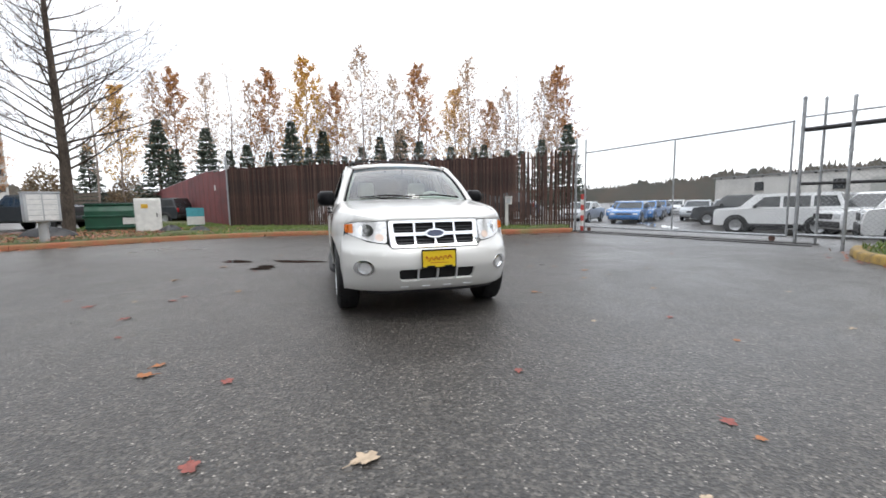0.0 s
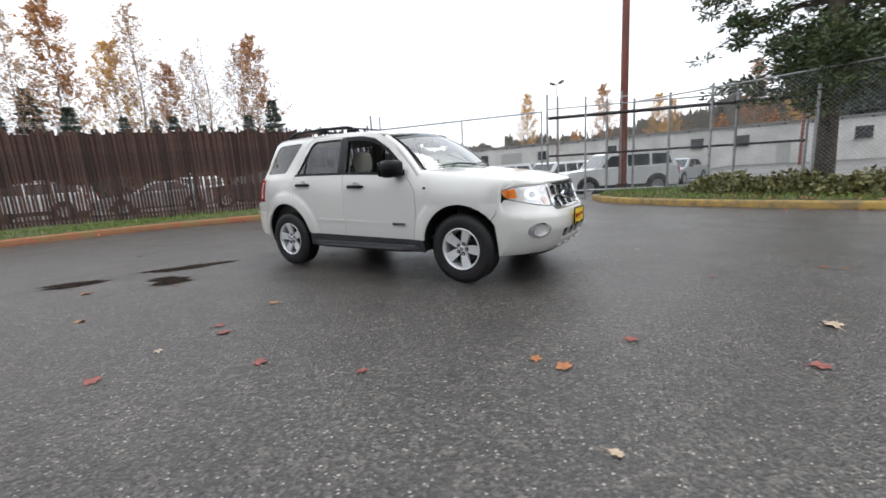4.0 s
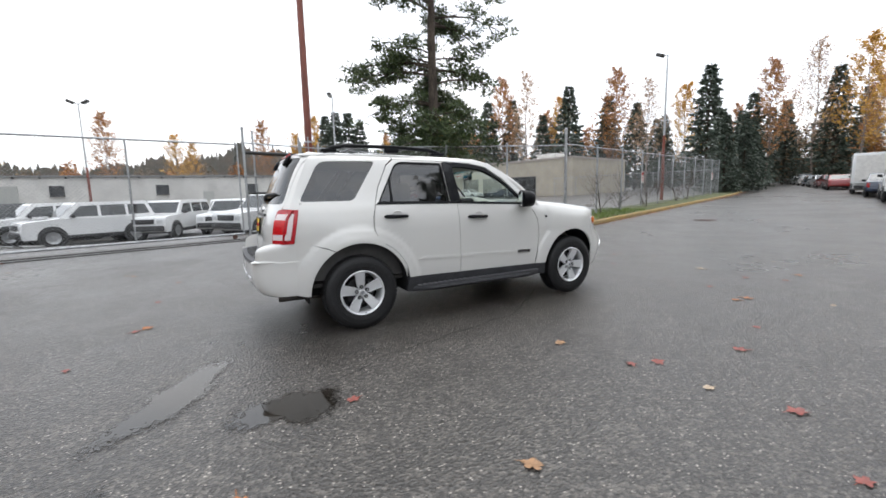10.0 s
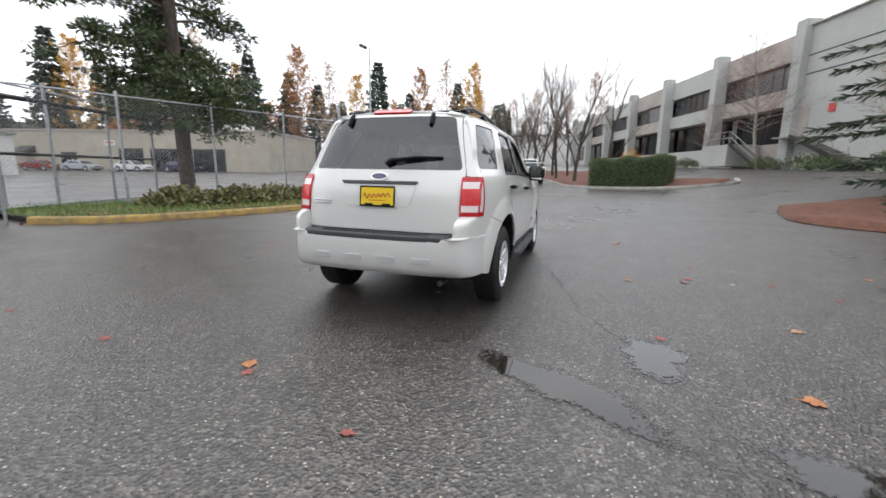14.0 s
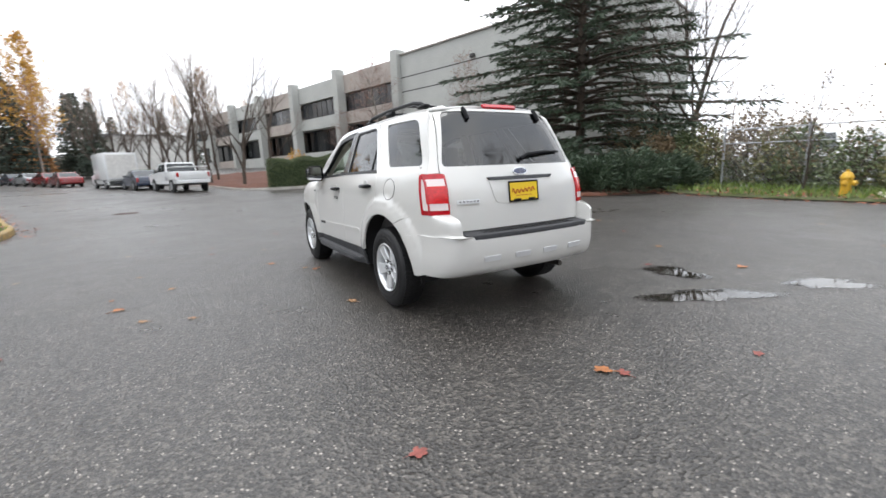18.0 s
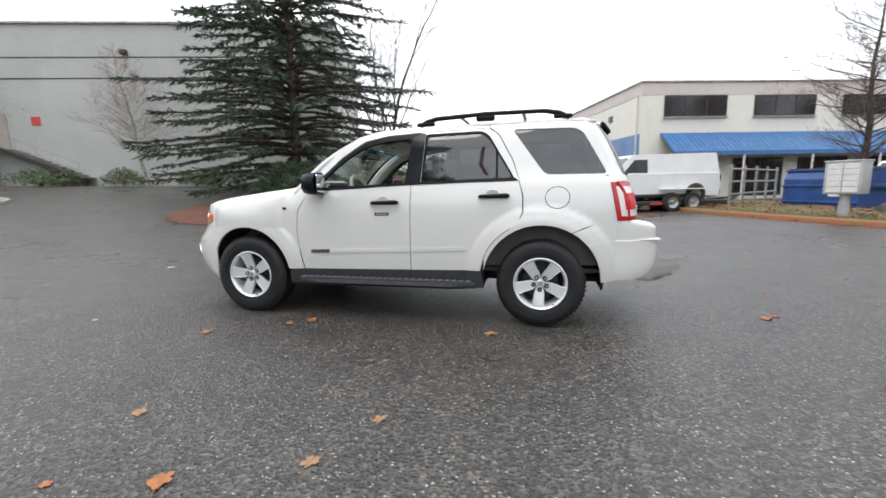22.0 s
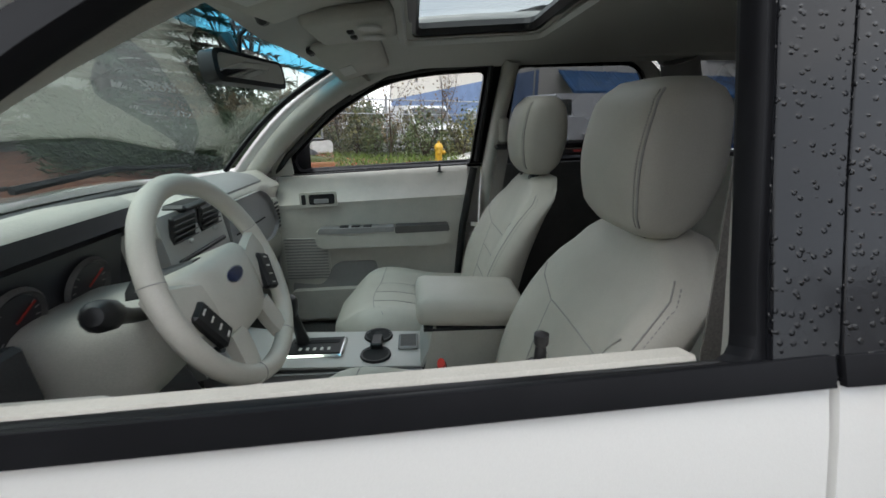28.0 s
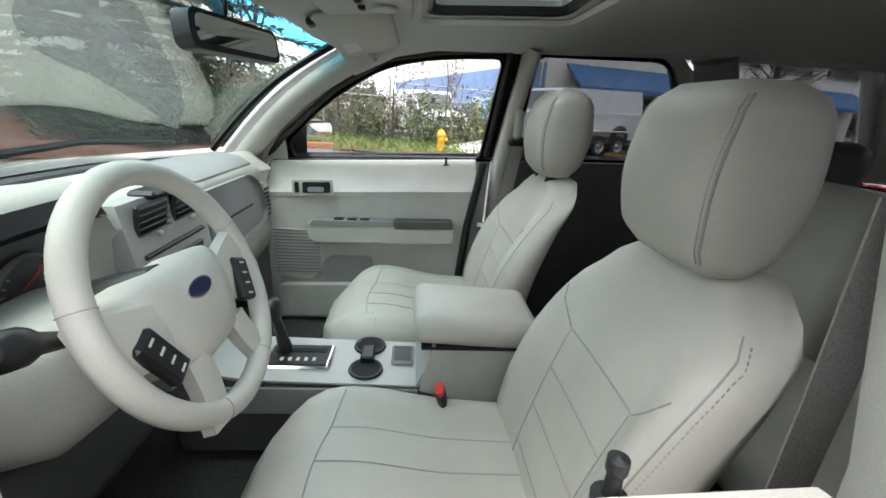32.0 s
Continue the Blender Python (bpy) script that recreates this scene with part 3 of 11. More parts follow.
MULCH_D = [(-0.4, -25.0), (-3.0, -22.6), (-6.5, -21.0), (-9.2, -21.6), (-9.6, -23.4), (-7.0, -26), (-5.5, -40), (6, -62), (9.5, -56), (4.2, -40), (1.2, -33)]
verge("hedge_bed", rounded(MULCH_D, 0.8), MULCH, "brown mulch bed round a clipped hedge", z=0.13, bumpy=0.2)
kerb("kerb_hedge_bed", fine_line([(9.6, -56.2), (4.3, -40), (1.3, -33), (-0.35, -25.2), (-2.9, -22.5), (-6.5, -20.9), (-9.2, -21.4), (-9.8, -23.4)]), -1, CONCRETE, "low concrete kerb round the hedge bed")

# ---- the car: materials ----
PAINT = mat("pale_silver_white_paint", (0.645, 0.638, 0.612), rough=0.32, metal=0.05, coat=1.0, spec=0.5, grain=0.03, grain_scale=900)
BLACKTRIM = mat("satin_black_trim", (0.007, 0.0072, 0.0085), rough=0.34, var=0.2, scale=12, spec=0.14)


def wet_black():
    """Glossy black paint beaded with rain."""
    ma = mat("wet_black_pillar", (0.006, 0.0064, 0.008), rough=0.14, spec=0.32, coat=0.04)
    nt = ma.node_tree
    bs = nt.nodes["Principled BSDF"]
    co = nt.nodes.new("ShaderNodeTexCoord")
    vo = nt.nodes.new("ShaderNodeTexVoronoi")
    vo.inputs["Scale"].default_value = 120
    nt.links.new(co.outputs["Object"], vo.inputs["Vector"])
    rp = nt.nodes.new("ShaderNodeValToRGB")
    rp.color_ramp.elements[0].position, rp.color_ramp.elements[1].position = 0.16, 0.30
    rp.color_ramp.elements[0].color, rp.color_ramp.elements[1].color = (1, 1, 1, 1), (0, 0, 0, 1)
    nt.links.new(vo.outputs["Distance"], rp.inputs[0])
    bp = nt.nodes.new("ShaderNodeBump")
    bp.inputs["Strength"].default_value = 0.7
    bp.inputs["Distance"].default_value = 0.003
    nt.links.new(rp.outputs[0], bp.inputs["Height"])
    nt.links.new(bp.outputs[0], bs.inputs["Normal"])
    return ma


BLACKGLOSS = wet_black()
PLASTIC = mat("grey_black_plastic", (0.035, 0.036, 0.040), rough=0.55, var=0.25, scale=20, grain=0.15, grain_scale=400, bump=0.15, bump_scale=500)
RUBBER = mat("tyre_rubber", (0.0095, 0.0095, 0.0105), rough=0.62, var=0.3, scale=9, grain=0.2, grain_scale=90)
ALLOY = mat("silver_alloy", (0.74, 0.75, 0.76), rough=0.30, metal=0.45, var=0.06, scale=6)
CHROME = mat("chrome", (0.78, 0.79, 0.80), rough=0.10, metal=1.0)
STEELDARK = mat("dull_exhaust_steel", (0.12, 0.11, 0.10), rough=0.5, metal=0.6, var=0.3, scale=20)
DARK = mat("dark_cavity", (0.008, 0.008, 0.009), rough=0.8)
REDLENS = mat("red_lamp_lens", (0.42, 0.006, 0.013), rough=0.2, coat=0.25, var=0.25, scale=30)
CLEARLENS = mat("clear_lamp_lens", (0.82, 0.82, 0.82), rough=0.12, coat=1.0, metal=0.3, var=0.2, scale=30)
PINKLENS = mat("pale_reverse_lens", (0.76, 0.66, 0.65), rough=0.2, coat=0.6)
AMBER = mat("amber_lens", (0.75, 0.20, 0.025), rough=0.12, coat=1.0)
YELLOW = mat("yellow_plate", (0.80, 0.55, 0.015), rough=0.45)
INKRED = mat("red_lettering", (0.40, 0.03, 0.01), rough=0.5)
GREYBADGE = mat("worn_grey_badge", (0.34, 0.35, 0.37), rough=0.35, metal=0.4, var=0.3, scale=80)
BLUEBADGE = mat("dark_blue_badge", (0.012, 0.022, 0.075), rough=0.2, coat=1.0)
PRIVACY = glass_mat("dark_privacy_glass", (0.16, 0.165, 0.175), gloss=0.11)
WINDSHIELD = glass_mat("green_windscreen_glass", (0.80, 0.92, 0.87), gloss=0.15, fall=2.2)
SHADEBAND = glass_mat("blue_shade_band", (0.10, 0.42, 0.58))
MIRROR = mat("mirror_glass", (0.85, 0.86, 0.88), rough=0.02, metal=1.0)

car = thing("suv", "pale silver-white sport utility car with black roof rack", "car")

side_dx = curve1([0.25, 0.42, 0.55, 0.75, 0.92, 1.02, 1.10, 1.15, 1.20, 1.40, 1.57, 1.62, 1.66], [-0.045, -0.012, 0.0, 0.004, 0.0, -0.010, -0.026, -0.040, -0.060, -0.128, -0.195, -0.235, -0.30])
hood_edge = curve1([-2.05, -1.9, -1.6, -1.3, -1.0, -0.7], [0.93, 1.0, 1.055, 1.095, 1.13, 1.16])


def flare(y, z):
    f = 0.0
    for wy, r0 in ((-1.31, 0.43), (1.31, 0.455)):
        r = math.hypot(y - wy, z - 0.37)
        if z < 1.0:
            f = max(f, 0.018 * smooth_step(r0 + 0.160, r0 + 0.095, r) + 0.012 * smooth_step(r0 + 0.11, r0 + 0.02, r))
    return f


def half_width(y, z):
    """Half the car's width at a place along it and a height."""
    w = 0.885 + side_dx(z)
    if y < -1.3:
        w -= 0.45 * (y + 1.3) ** 2
    if y > 1.2:
        w -= 0.19 * (y - 1.2) ** 2
    if z > 1.1:
        w -= smooth_step(1.1, 1.3, z) * (0.035 * smooth_step(-0.1, -0.7, y) + 0.02 * smooth_step(0.6, 1.8, y))
    return w + flare(y, z)


def side(y, v):
    """The car's left flank, from place along it and height; above the front wing it rolls over to the bonnet."""
    k = smooth_step(-0.68, -0.95, y)
    x, z = half_width(y, v), v
    if k > 0 and v > 0.80:
        s = min((v - 0.80) / 0.35, 1.0)
        w0, h = half_width(y, 0.80), hood_edge(y)
        xe = 0.735 - 0.30 * max(0, -1.5 - y) ** 1.5
        xr = xe + (w0 - xe) * math.cos(s * math.pi / 2) ** 0.75
        zr = 0.80 + (h - 0.80) * math.sin(s * math.pi / 2) ** 0.95
        x, z = lerp(x, xr, k), lerp(z, zr, k)
    return Vector((x, y, z))


front_y = curve1([0.25, 0.34, 0.45, 0.55, 0.64, 0.72, 0.78, 0.95], [-2.00, -2.105, -2.165, -2.195, -2.185, -2.125, -2.085, -2.035])
rear_y = curve1([0.30, 0.60, 0.78, 1.0, 1.2, 1.6, 1.66, 1.70], [2.08, 2.092, 2.085, 2.065, 2.00, 1.825, 1.77, 1.66])
bumper_y = curve1([0.395, 0.415, 0.45, 0.52, 0.60, 0.68, 0.696], [2.150, 2.185, 2.212, 2.232, 2.240, 2.238, 2.230])


def front(x, z):
    return Vector((x, front_y(z) + 0.36 * (abs(x) / 0.82) ** 4.2, z))


def rear(x, z):
    w = max(half_width(1.90, z), 0.3)
    return Vector((x, rear_y(z) - 0.13 * (abs(x) / w) ** 4.5, z))


def bumper(x, z):
    """The face of the rear bumper between its corners."""
    return Vector((x, bumper_y(z) - 0.030 * (x / 0.6) ** 2, z))


hood_c = curve1([-2.06, -1.98, -1.85, -1.6, -1.3, -1.0, -0.75], [0.955, 0.985, 1.03, 1.08, 1.122, 1.158, 1.185])
roof_c = curve1([-0.45, -0.30, -0.15, 0.0, 0.4, 1.0, 1.5, 1.70, 1.80], [1.572, 1.612, 1.638, 1.655, 1.675, 1.69, 1.685, 1.672, 1.64])


def hood(x, y):
    crease = 0.012 * smooth_step(0.36, 0.46, abs(x))
    return Vector((x, y, hood_c(y) - 0.028 * (abs(x) / 0.74) ** 3 - crease * 0.6))


def roof(x, y):
    return Vector((x, y, roof_c(y) - 0.052 * (abs(x) / 0.64) ** 2.6))


def screen(x, v):
    """The windscreen: x across, v from 0 at its foot to 1 at the roof."""
    xx = x * lerp(1.0, 0.80, v)
    yb = -1.02 + 0.17 * (abs(x) / 0.72) ** 2.2
    yt = -0.415 + 0.09 * (abs(x) / 0.72) ** 2.2
    zb = 1.155 - 0.015 * (abs(x) / 0.72) ** 2
    zt = 1.580 - 0.045 * (abs(x) / 0.72) ** 2
    bow = 0.03 * math.sin(v * math.pi)
    return Vector((xx, lerp(yb, yt, v) - bow * 0.6, lerp(zb, zt, v) + bow))


def panel(name, outer, holes, fn, material, parent, step=0.07, thick=0.018, lift=0.0, mirror=False, label="", rim=True):
    """A sheet of a curved surface inside an outline (with holes), with smooth normals and its edges turned inward."""
    bm = bmesh.new()
    for loop in [outer] + list(holes):
        vs = [bm.verts.new((p[0], p[1], 0)) for p in loop]
        for a, b in zip(vs, vs[1:] + vs[:1]):
            bm.edges.new((a, b))
    bmesh.ops.triangle_fill(bm, use_beauty=True, use_dissolve=False, edges=bm.edges[:], normal=(0, 0, 1))
    for axis in (0, 1):
        cs = [v.co[axis] for v in bm.verts]
        lo, hi = min(cs), max(cs)
        st = step if not isinstance(step, tuple) else step[axis]
        n = int((hi - lo) / st)
        for k in range(1, n + 1):
            co, no = Vector((0, 0, 0)), Vector((0, 0, 0))
            co[axis], no[axis] = lo + k * (hi - lo) / (n + 1), 1
            bmesh.ops.bisect_plane(bm, geom=bm.verts[:] + bm.edges[:] + bm.faces[:], plane_co=co, plane_no=no, dist=1e-5)
    bm.verts.index_update()
    uv = [(v.co.x, v.co.y) for v in bm.verts]
    tris = [[v.index for v in f.verts] for f in bm.faces]
    edges = [(e.verts[0].index, e.verts[1].index, e.link_faces[0]) for e in bm.edges if len(e.link_faces) == 1]
    border = []
    for a, b, f in edges:
        order = [v.index for v in f.verts]
        i = order.index(a)
        border.append((a, b) if order[(i + 1) % len(order)] == b else (b, a))
    bm.free()
    e = 0.004
    pts, nrm = [], []
    for u, v in uv:
        p = fn(u, v)
        du, dv = fn(u + e, v) - fn(u - e, v), fn(u, v + e) - fn(u, v - e)
        n = du.cross(dv)
        n = n.normalized() if n.length > 1e-12 else Vector((0, 0, 1))
        pts.append(p)
        nrm.append(n)
    mid = sum(pts, Vector()) / len(pts)
    away = sum((n.dot(p - Vector((0, 0.2, 0.75))) for p, n in zip(pts, nrm)))
    sgn = 1 if away > 0 else -1
    nrm = [n * sgn for n in nrm]
    flip = sgn < 0
    pts = [p + n * lift for p, n in zip(pts, nrm)]
    verts, normals, faces = list(pts), list(nrm), []
    for t in tris:
        faces.append(t[::-1] if flip else t)
    if rim and thick:
        for a, b in border:
            if flip:
                a, b = b, a
            k = len(verts)
            pa, pb = pts[a], pts[b]
            na = ((pb - pa).cross(nrm[a]))
            na = na.normalized() if na.length > 1e-12 else nrm[a]
            verts += [pa, pb, pb - nrm[b] * thick, pa - nrm[a] * thick]
            normals += [(na + nrm[a] * 0.6).normalized(), (na + nrm[b] * 0.6).normalized(), na, na]
            faces.append((k + 1, k, k + 3, k + 2))
    out = []
    for s in ((1, -1) if mirror else (1,)):
        me = bpy.data.meshes.new(name)
        me.from_pydata([(p.x * s, p.y, p.z) for p in verts], [], [tuple(f) if s > 0 else tuple(reversed(f)) for f in faces])
        me.polygons.foreach_set("use_smooth", [True] * len(me.polygons))
        me.normals_split_custom_set_from_vertices([(n.x * s, n.y, n.z) for n in normals])
        out.append(part(name, me, material, parent, label))
    return out


def arch(wy, r, a0, a1, n=14):
    return [(wy + r * math.cos(radians(lerp(a0, a1, k / n))), 0.37 + r * math.sin(radians(lerp(a0, a1, k / n)))) for k in range(n + 1)]


# flanks
fender = [(-1.70, 0.795), (-1.70, 1.15), (-0.72, 1.15), (-0.665, 1.105), (-0.735, 1.02), (-0.785, 0.92), (-0.80, 0.75), (-0.775, 0.56), (-0.748, 0.43)] + arch(-1.31, 0.43, 8, 140) + [(-1.68, 0.70)]
panel("front_wing", fender, [], side, PAINT, car, step=0.032, mirror=True)
corner_f = arch(-1.31, 0.43, 141, 186, 6) + [(-1.70, 0.30), (-1.70, 0.788), (-1.682, 0.694)]
panel("bumper_corner", corner_f, [], side, PAINT, car, step=0.035, mirror=True)
fdoor = [(-0.655, 1.112), (0.256, 1.155), (0.247, 0.445), (-0.738, 0.43), (-0.765, 0.56), (-0.790, 0.75), (-0.775, 0.92), (-0.725, 1.02)]
FD = panel("front_door", fdoor, [], side, PAINT, car, step=0.045, mirror=True)
rdoor = [(0.264, 1.155), (0.255, 0.445), (0.835, 0.455), (0.862, 0.56)] + arch(1.31, 0.49, 155, 112, 6) + [(1.165, 0.93), (1.163, 1.05), (1.135, 1.16)]
RD = panel("rear_door", rdoor, [], side, PAINT, car, step=0.032, mirror=True)
fwin = rounded([(-0.560, 1.134), (-0.572, 1.196), (-0.372, 1.372), (-0.17, 1.487), (0.03, 1.523), (0.240, 1.534), (0.204, 1.164)], [0.02, 0.03, 0.2, 0.2, 0.1, 0.03, 0.02])
fframe = [(-0.652, 1.110), (-0.56, 1.235), (-0.38, 1.395), (-0.17, 1.522), (0.03, 1.562), (0.311, 1.576), (0.257, 1.150)]
panel("door_frame", fframe, [fwin], side, BLACKTRIM, FD[0], thick=0.028, lift=-0.004, label="black window frame, glass wound down", step=0.12)
rdf = panel("door_frame", fframe, [fwin], side, BLACKTRIM, FD[1], thick=0.028, lift=-0.004, label="black window frame, glass wound down", step=0.12)[0]
for v in rdf.data.vertices:
    v.co.x *= -1
rdf.data.flip_normals()
rwin = rounded([(0.352, 1.178), (0.372, 1.552), (0.858, 1.562), (1.085, 1.195)], [0.02, 0.03, 0.07, 0.03])
rframe = [(0.272, 1.150), (0.326, 1.577), (0.885, 1.592), (0.965, 1.535), (1.08, 1.33), (1.138, 1.165)]
rwin_o = rounded([(0.34, 1.163), (0.36, 1.566), (0.868, 1.576), (1.108, 1.18)], [0.02, 0.03, 0.08, 0.03])


def mirrored(obs, parent=None):
    """A mirror-image copy of one part for the car's other flank."""
    res = []
    for o in obs:
        me = o.data.copy()
        for v in me.vertices:
            v.co.x *= -1
        me.flip_normals()
        c = part(o.name.split(".")[0], me, None, parent or o.parent, o.get("label", ""))
        res.append(c)
    return res


for s in (0, 1):
    obs = panel("door_frame", rframe, [rwin_o], side, PAINT, RD[0], thick=0.03, step=0.12)
    obs += panel("window_seal", rwin_o, [rwin], side, BLACKTRIM, RD[0], thick=0.03, lift=-0.006, step=0.15)
    obs += panel("pillar_cover", [(0.2635, 1.152), (0.3175, 1.572), (0.36, 1.570), (0.338, 1.158)], [], side, BLACKGLOSS, RD[0], thick=0.01, lift=0.003, step=0.15, label="glossy black pillar beaded with rain")
    obs += panel("window_pane", rwin, [], side, PRIVACY, RD[0], thick=0, lift=-0.014, step=0.15, label="dark privacy glass")
    obs += panel("window_divider", [(0.955, 1.165), (0.945, 1.46), (0.962, 1.46), (0.975, 1.165)], [], side, BLACKTRIM, RD[0], thick=0.004, lift=-0.008, step=0.2)
    obs += panel("pillar_cover", [(0.210, 1.156), (0.246, 1.536), (0.3145, 1.572), (0.2605, 1.152)], [], side, BLACKGLOSS, FD[0], thick=0.01, lift=0.002, step=0.15, label="glossy black pillar beaded with rain")
    if s:
        for o in obs:
            o.parent = RD[1] if o.parent == RD[0] else FD[1]
            for v in o.data.vertices:
                v.co.x *= -1
            o.data.flip_normals()

# belt mouldings, side strips, sill cladding and running boards
for s in (0, 1):
    obs = panel("belt_moulding", [(-0.66, 1.108), (-0.655, 1.130), (0.256, 1.170), (0.256, 1.149)], [], side, BLACKTRIM, FD[0], thick=0.012, lift=0.006, step=0.2)
    obs += panel("belt_moulding", [(0.264, 1.149), (0.264, 1.170), (1.11, 1.187), (1.13, 1.166)], [], side, BLACKTRIM, RD[0], thick=0.012, lift=0.006, step=0.2)
    obs += panel("side_strip", [(-0.60, 0.572), (-0.60, 0.605), (0.246, 0.630), (0.246, 0.597)], [], side, PAINT, FD[0], thick=0.008, lift=0.006, step=0.2)
    obs += panel("side_strip", [(0.258, 0.597), (0.258, 0.630), (0.70, 0.643), (0.72, 0.616)], [], side, PAINT, RD[0], thick=0.008, lift=0.006, step=0.2)
    obs += panel("side_badge", [(-0.66, 0.574), (-0.66, 0.607), (-0.48, 0.613), (-0.48, 0.580)], [], side, CHROME, FD[0], thick=0.006, lift=0.012, step=0.2, label="small chrome lettered badge")
    for k in range(6):
        a = -0.645 + k * 0.027
        obs += panel("badge_bar", [(a, 0.582), (a, 0.602), (a + 0.016, 0.603), (a + 0.016, 0.583)], [], side, BLACKTRIM, FD[0], thick=0.002, lift=0.014, step=0.2)
    if s:
        for o in obs:
            o.parent = RD[1] if o.parent == RD[0] else FD[1]
            for v in o.data.vertices:
                v.co.x *= -1
            o.data.flip_normals()
clad = [(-0.885, 0.30), (-0.87, 0.428), (0.845, 0.452), (0.865, 0.31)]
panel("sill_cladding", clad, [], side, PLASTIC, car, mirror=True, lift=0.004, step=0.15, label="grey-black plastic sill cladding")
for s in (1, -1):
    g = Geo()
    n = 24
    rings = []
    for k in range(n + 1):
        y = lerp(-0.80, 0.80, k / n)
        tp = 0.5 + 0.5 * smooth_step(0, 0.12, min(k / n, 1 - k / n))
        rings.append([(s * (0.82 + a * tp), y, 0.335 + b) for a, b in ((0, 0.03), (0.075, 0.03), (0.115, 0.015), (0.122, -0.012), (0.10, -0.035), (0, -0.04))])
    g.ring(rings if s > 0 else [r[::-1] for r in rings])
    board = part("running_board", g, PLASTIC, car, "ribbed black step board", smooth=50)
    g = Geo()
    for k in range(26):
        y = -0.74 + k * 0.0592
        g.box((s * 0.888, y, 0.3665), (0.085, 0.034, 0.006), bevel=0.002)
    part("tread_mat", g, mat("worn_step_rubber", (0.10, 0.10, 0.105), rough=0.6) if s > 0 else bpy.data.materials["worn_step_rubber"], board)

# rear quarters, roof rails
qwin = rounded([(1.075, 1.574), (1.60, 1.570), (1.80, 1.207), (1.335, 1.207)], [0.04, 0.08, 0.04, 0.05])
qpanel = [(1.142, 1.165), (1.172, 1.05), (1.175, 0.925), (1.148, 0.872)] + arch(1.31, 0.485, 110, 155, 5)[1:] + arch(1.31, 0.455, 168, 60, 12) + [(1.62, 0.80), (1.80, 0.850), (1.880, 0.854), (1.822, 1.140), (1.885, 1.146), (1.868, 1.2), (1.69, 1.595), (1.62, 1.645), (0.9, 1.645), (0.9, 1.60), (0.972, 1.542), (1.09, 1.33)]
QP = panel("rear_quarter", qpanel, [qwin], side, PAINT, car, step=0.032, mirror=True)
for s in (0, 1):
    obs = panel("quarter_window", qwin, [], side, PRIVACY, QP[s], thick=0, lift=-0.008, step=0.15, label="dark privacy glass")
    obs += panel("fuel_flap", [(1.428 + 0.088 * math.cos(a * 0.2618), 1.032 + 0.080 * math.sin(a * 0.2618)) for a in range(24)], [], side, PAINT, QP[s], thick=0.004, lift=0.003, step=0.06) if s == 0 else []
    if s:
        for o in obs:
            for v in o.data.vertices:
                v.co.x *= -1
            o.data.flip_normals()
g = Geo()
pts = [side(1.428 + 0.091 * math.cos(a * 0.2618), 1.032 + 0.083 * math.sin(a * 0.2618)) + Vector((0.001, 0, 0)) for a in range(24)]
part("fuel_flap_gap", g.tube(pts, 0.0026, 6, close=True), DARK, QP[0])
cornerR = arch(1.31, 0.455, 59, 1, 8) + [(1.80, 0.376), (1.866, 0.392), (1.866, 0.858), (1.80, 0.854), (1.625, 0.793)]
panel("rear_bumper_corner", cornerR, [], side, PAINT, car, step=0.035, mirror=True)
panel("bumper_skirt", arch(1.31, 0.456, 40, 1, 7) + [(1.80, 0.377), (1.866, 0.393), (1.866, 0.698), (1.70, 0.690)], [], side, PAINT, car, step=0.035, thick=0.010, lift=0.007, mirror=True)
rail = [(-0.80, 1.150), (-0.665, 1.112), (-0.57, 1.240), (-0.385, 1.402), (-0.175, 1.530), (0.03, 1.570), (0.30, 1.584), (0.886, 1.600), (0.892, 1.645), (0.3, 1.628), (-0.05, 1.612), (-0.24, 1.565), (-0.48, 1.43)]
panel("roof_rail_panel", rail, [], side, PAINT, car, mirror=True, step=0.08)
panel("roof", rounded([(-0.600, -0.315), (-0.40, -0.385), (0.0, -0.415), (0.40, -0.385), (0.600, -0.315), (0.655, 0.3), (0.645, 1.0), (0.60, 1.62), (0.50, 1.74), (-0.50, 1.74), (-0.60, 1.62), (-0.645, 1.0), (-0.655, 0.3)], 0.05), [[(-0.34, -0.065), (-0.34, 0.40), (0.34, 0.40), (0.34, -0.065)]], roof, PAINT, car)
panel("sunroof_glass", [(-0.34, -0.065), (-0.34, 0.40), (0.34, 0.40), (0.34, -0.065)], [], roof, glass_mat("wet_sunroof_glass", (0.42, 0.46, 0.46)), car, thick=0, lift=-0.004, label="tinted sunroof glass wet with rain")
# bonnet, windscreen
bonnet = [(-0.735, -0.875), (-0.735, -1.45)] + [(x, front_y(0.95) + 0.36 * (abs(x) / 0.82) ** 4.2 + 0.012) for x in np.linspace(-0.715, 0.715, 15)] + [(0.735, -1.45), (0.735, -0.875), (0.5, -0.965), (0.0, -1.025), (-0.5, -0.965)]
panel("bonnet", bonnet, [], hood, PAINT, car, step=0.09)
panel("cowl", [(-0.74, -0.885), (-0.5, -0.965), (0, -1.025), (0.5, -0.965), (0.74, -0.885), (0.72, -0.79), (0.5, -0.86), (0, -0.92), (-0.5, -0.86), (-0.72, -0.79)], [], lambda x, y: hood(x, y) - Vector((0, 0, 0.022)), PLASTIC, car, label="black plastic cowl under the windscreen")
panel("windscreen", [(-0.72, 0), (0.72, 0), (0.72, 0.86), (-0.72, 0.86)], [], screen, WINDSHIELD, car, thick=0, label="clear green-tinted windscreen")
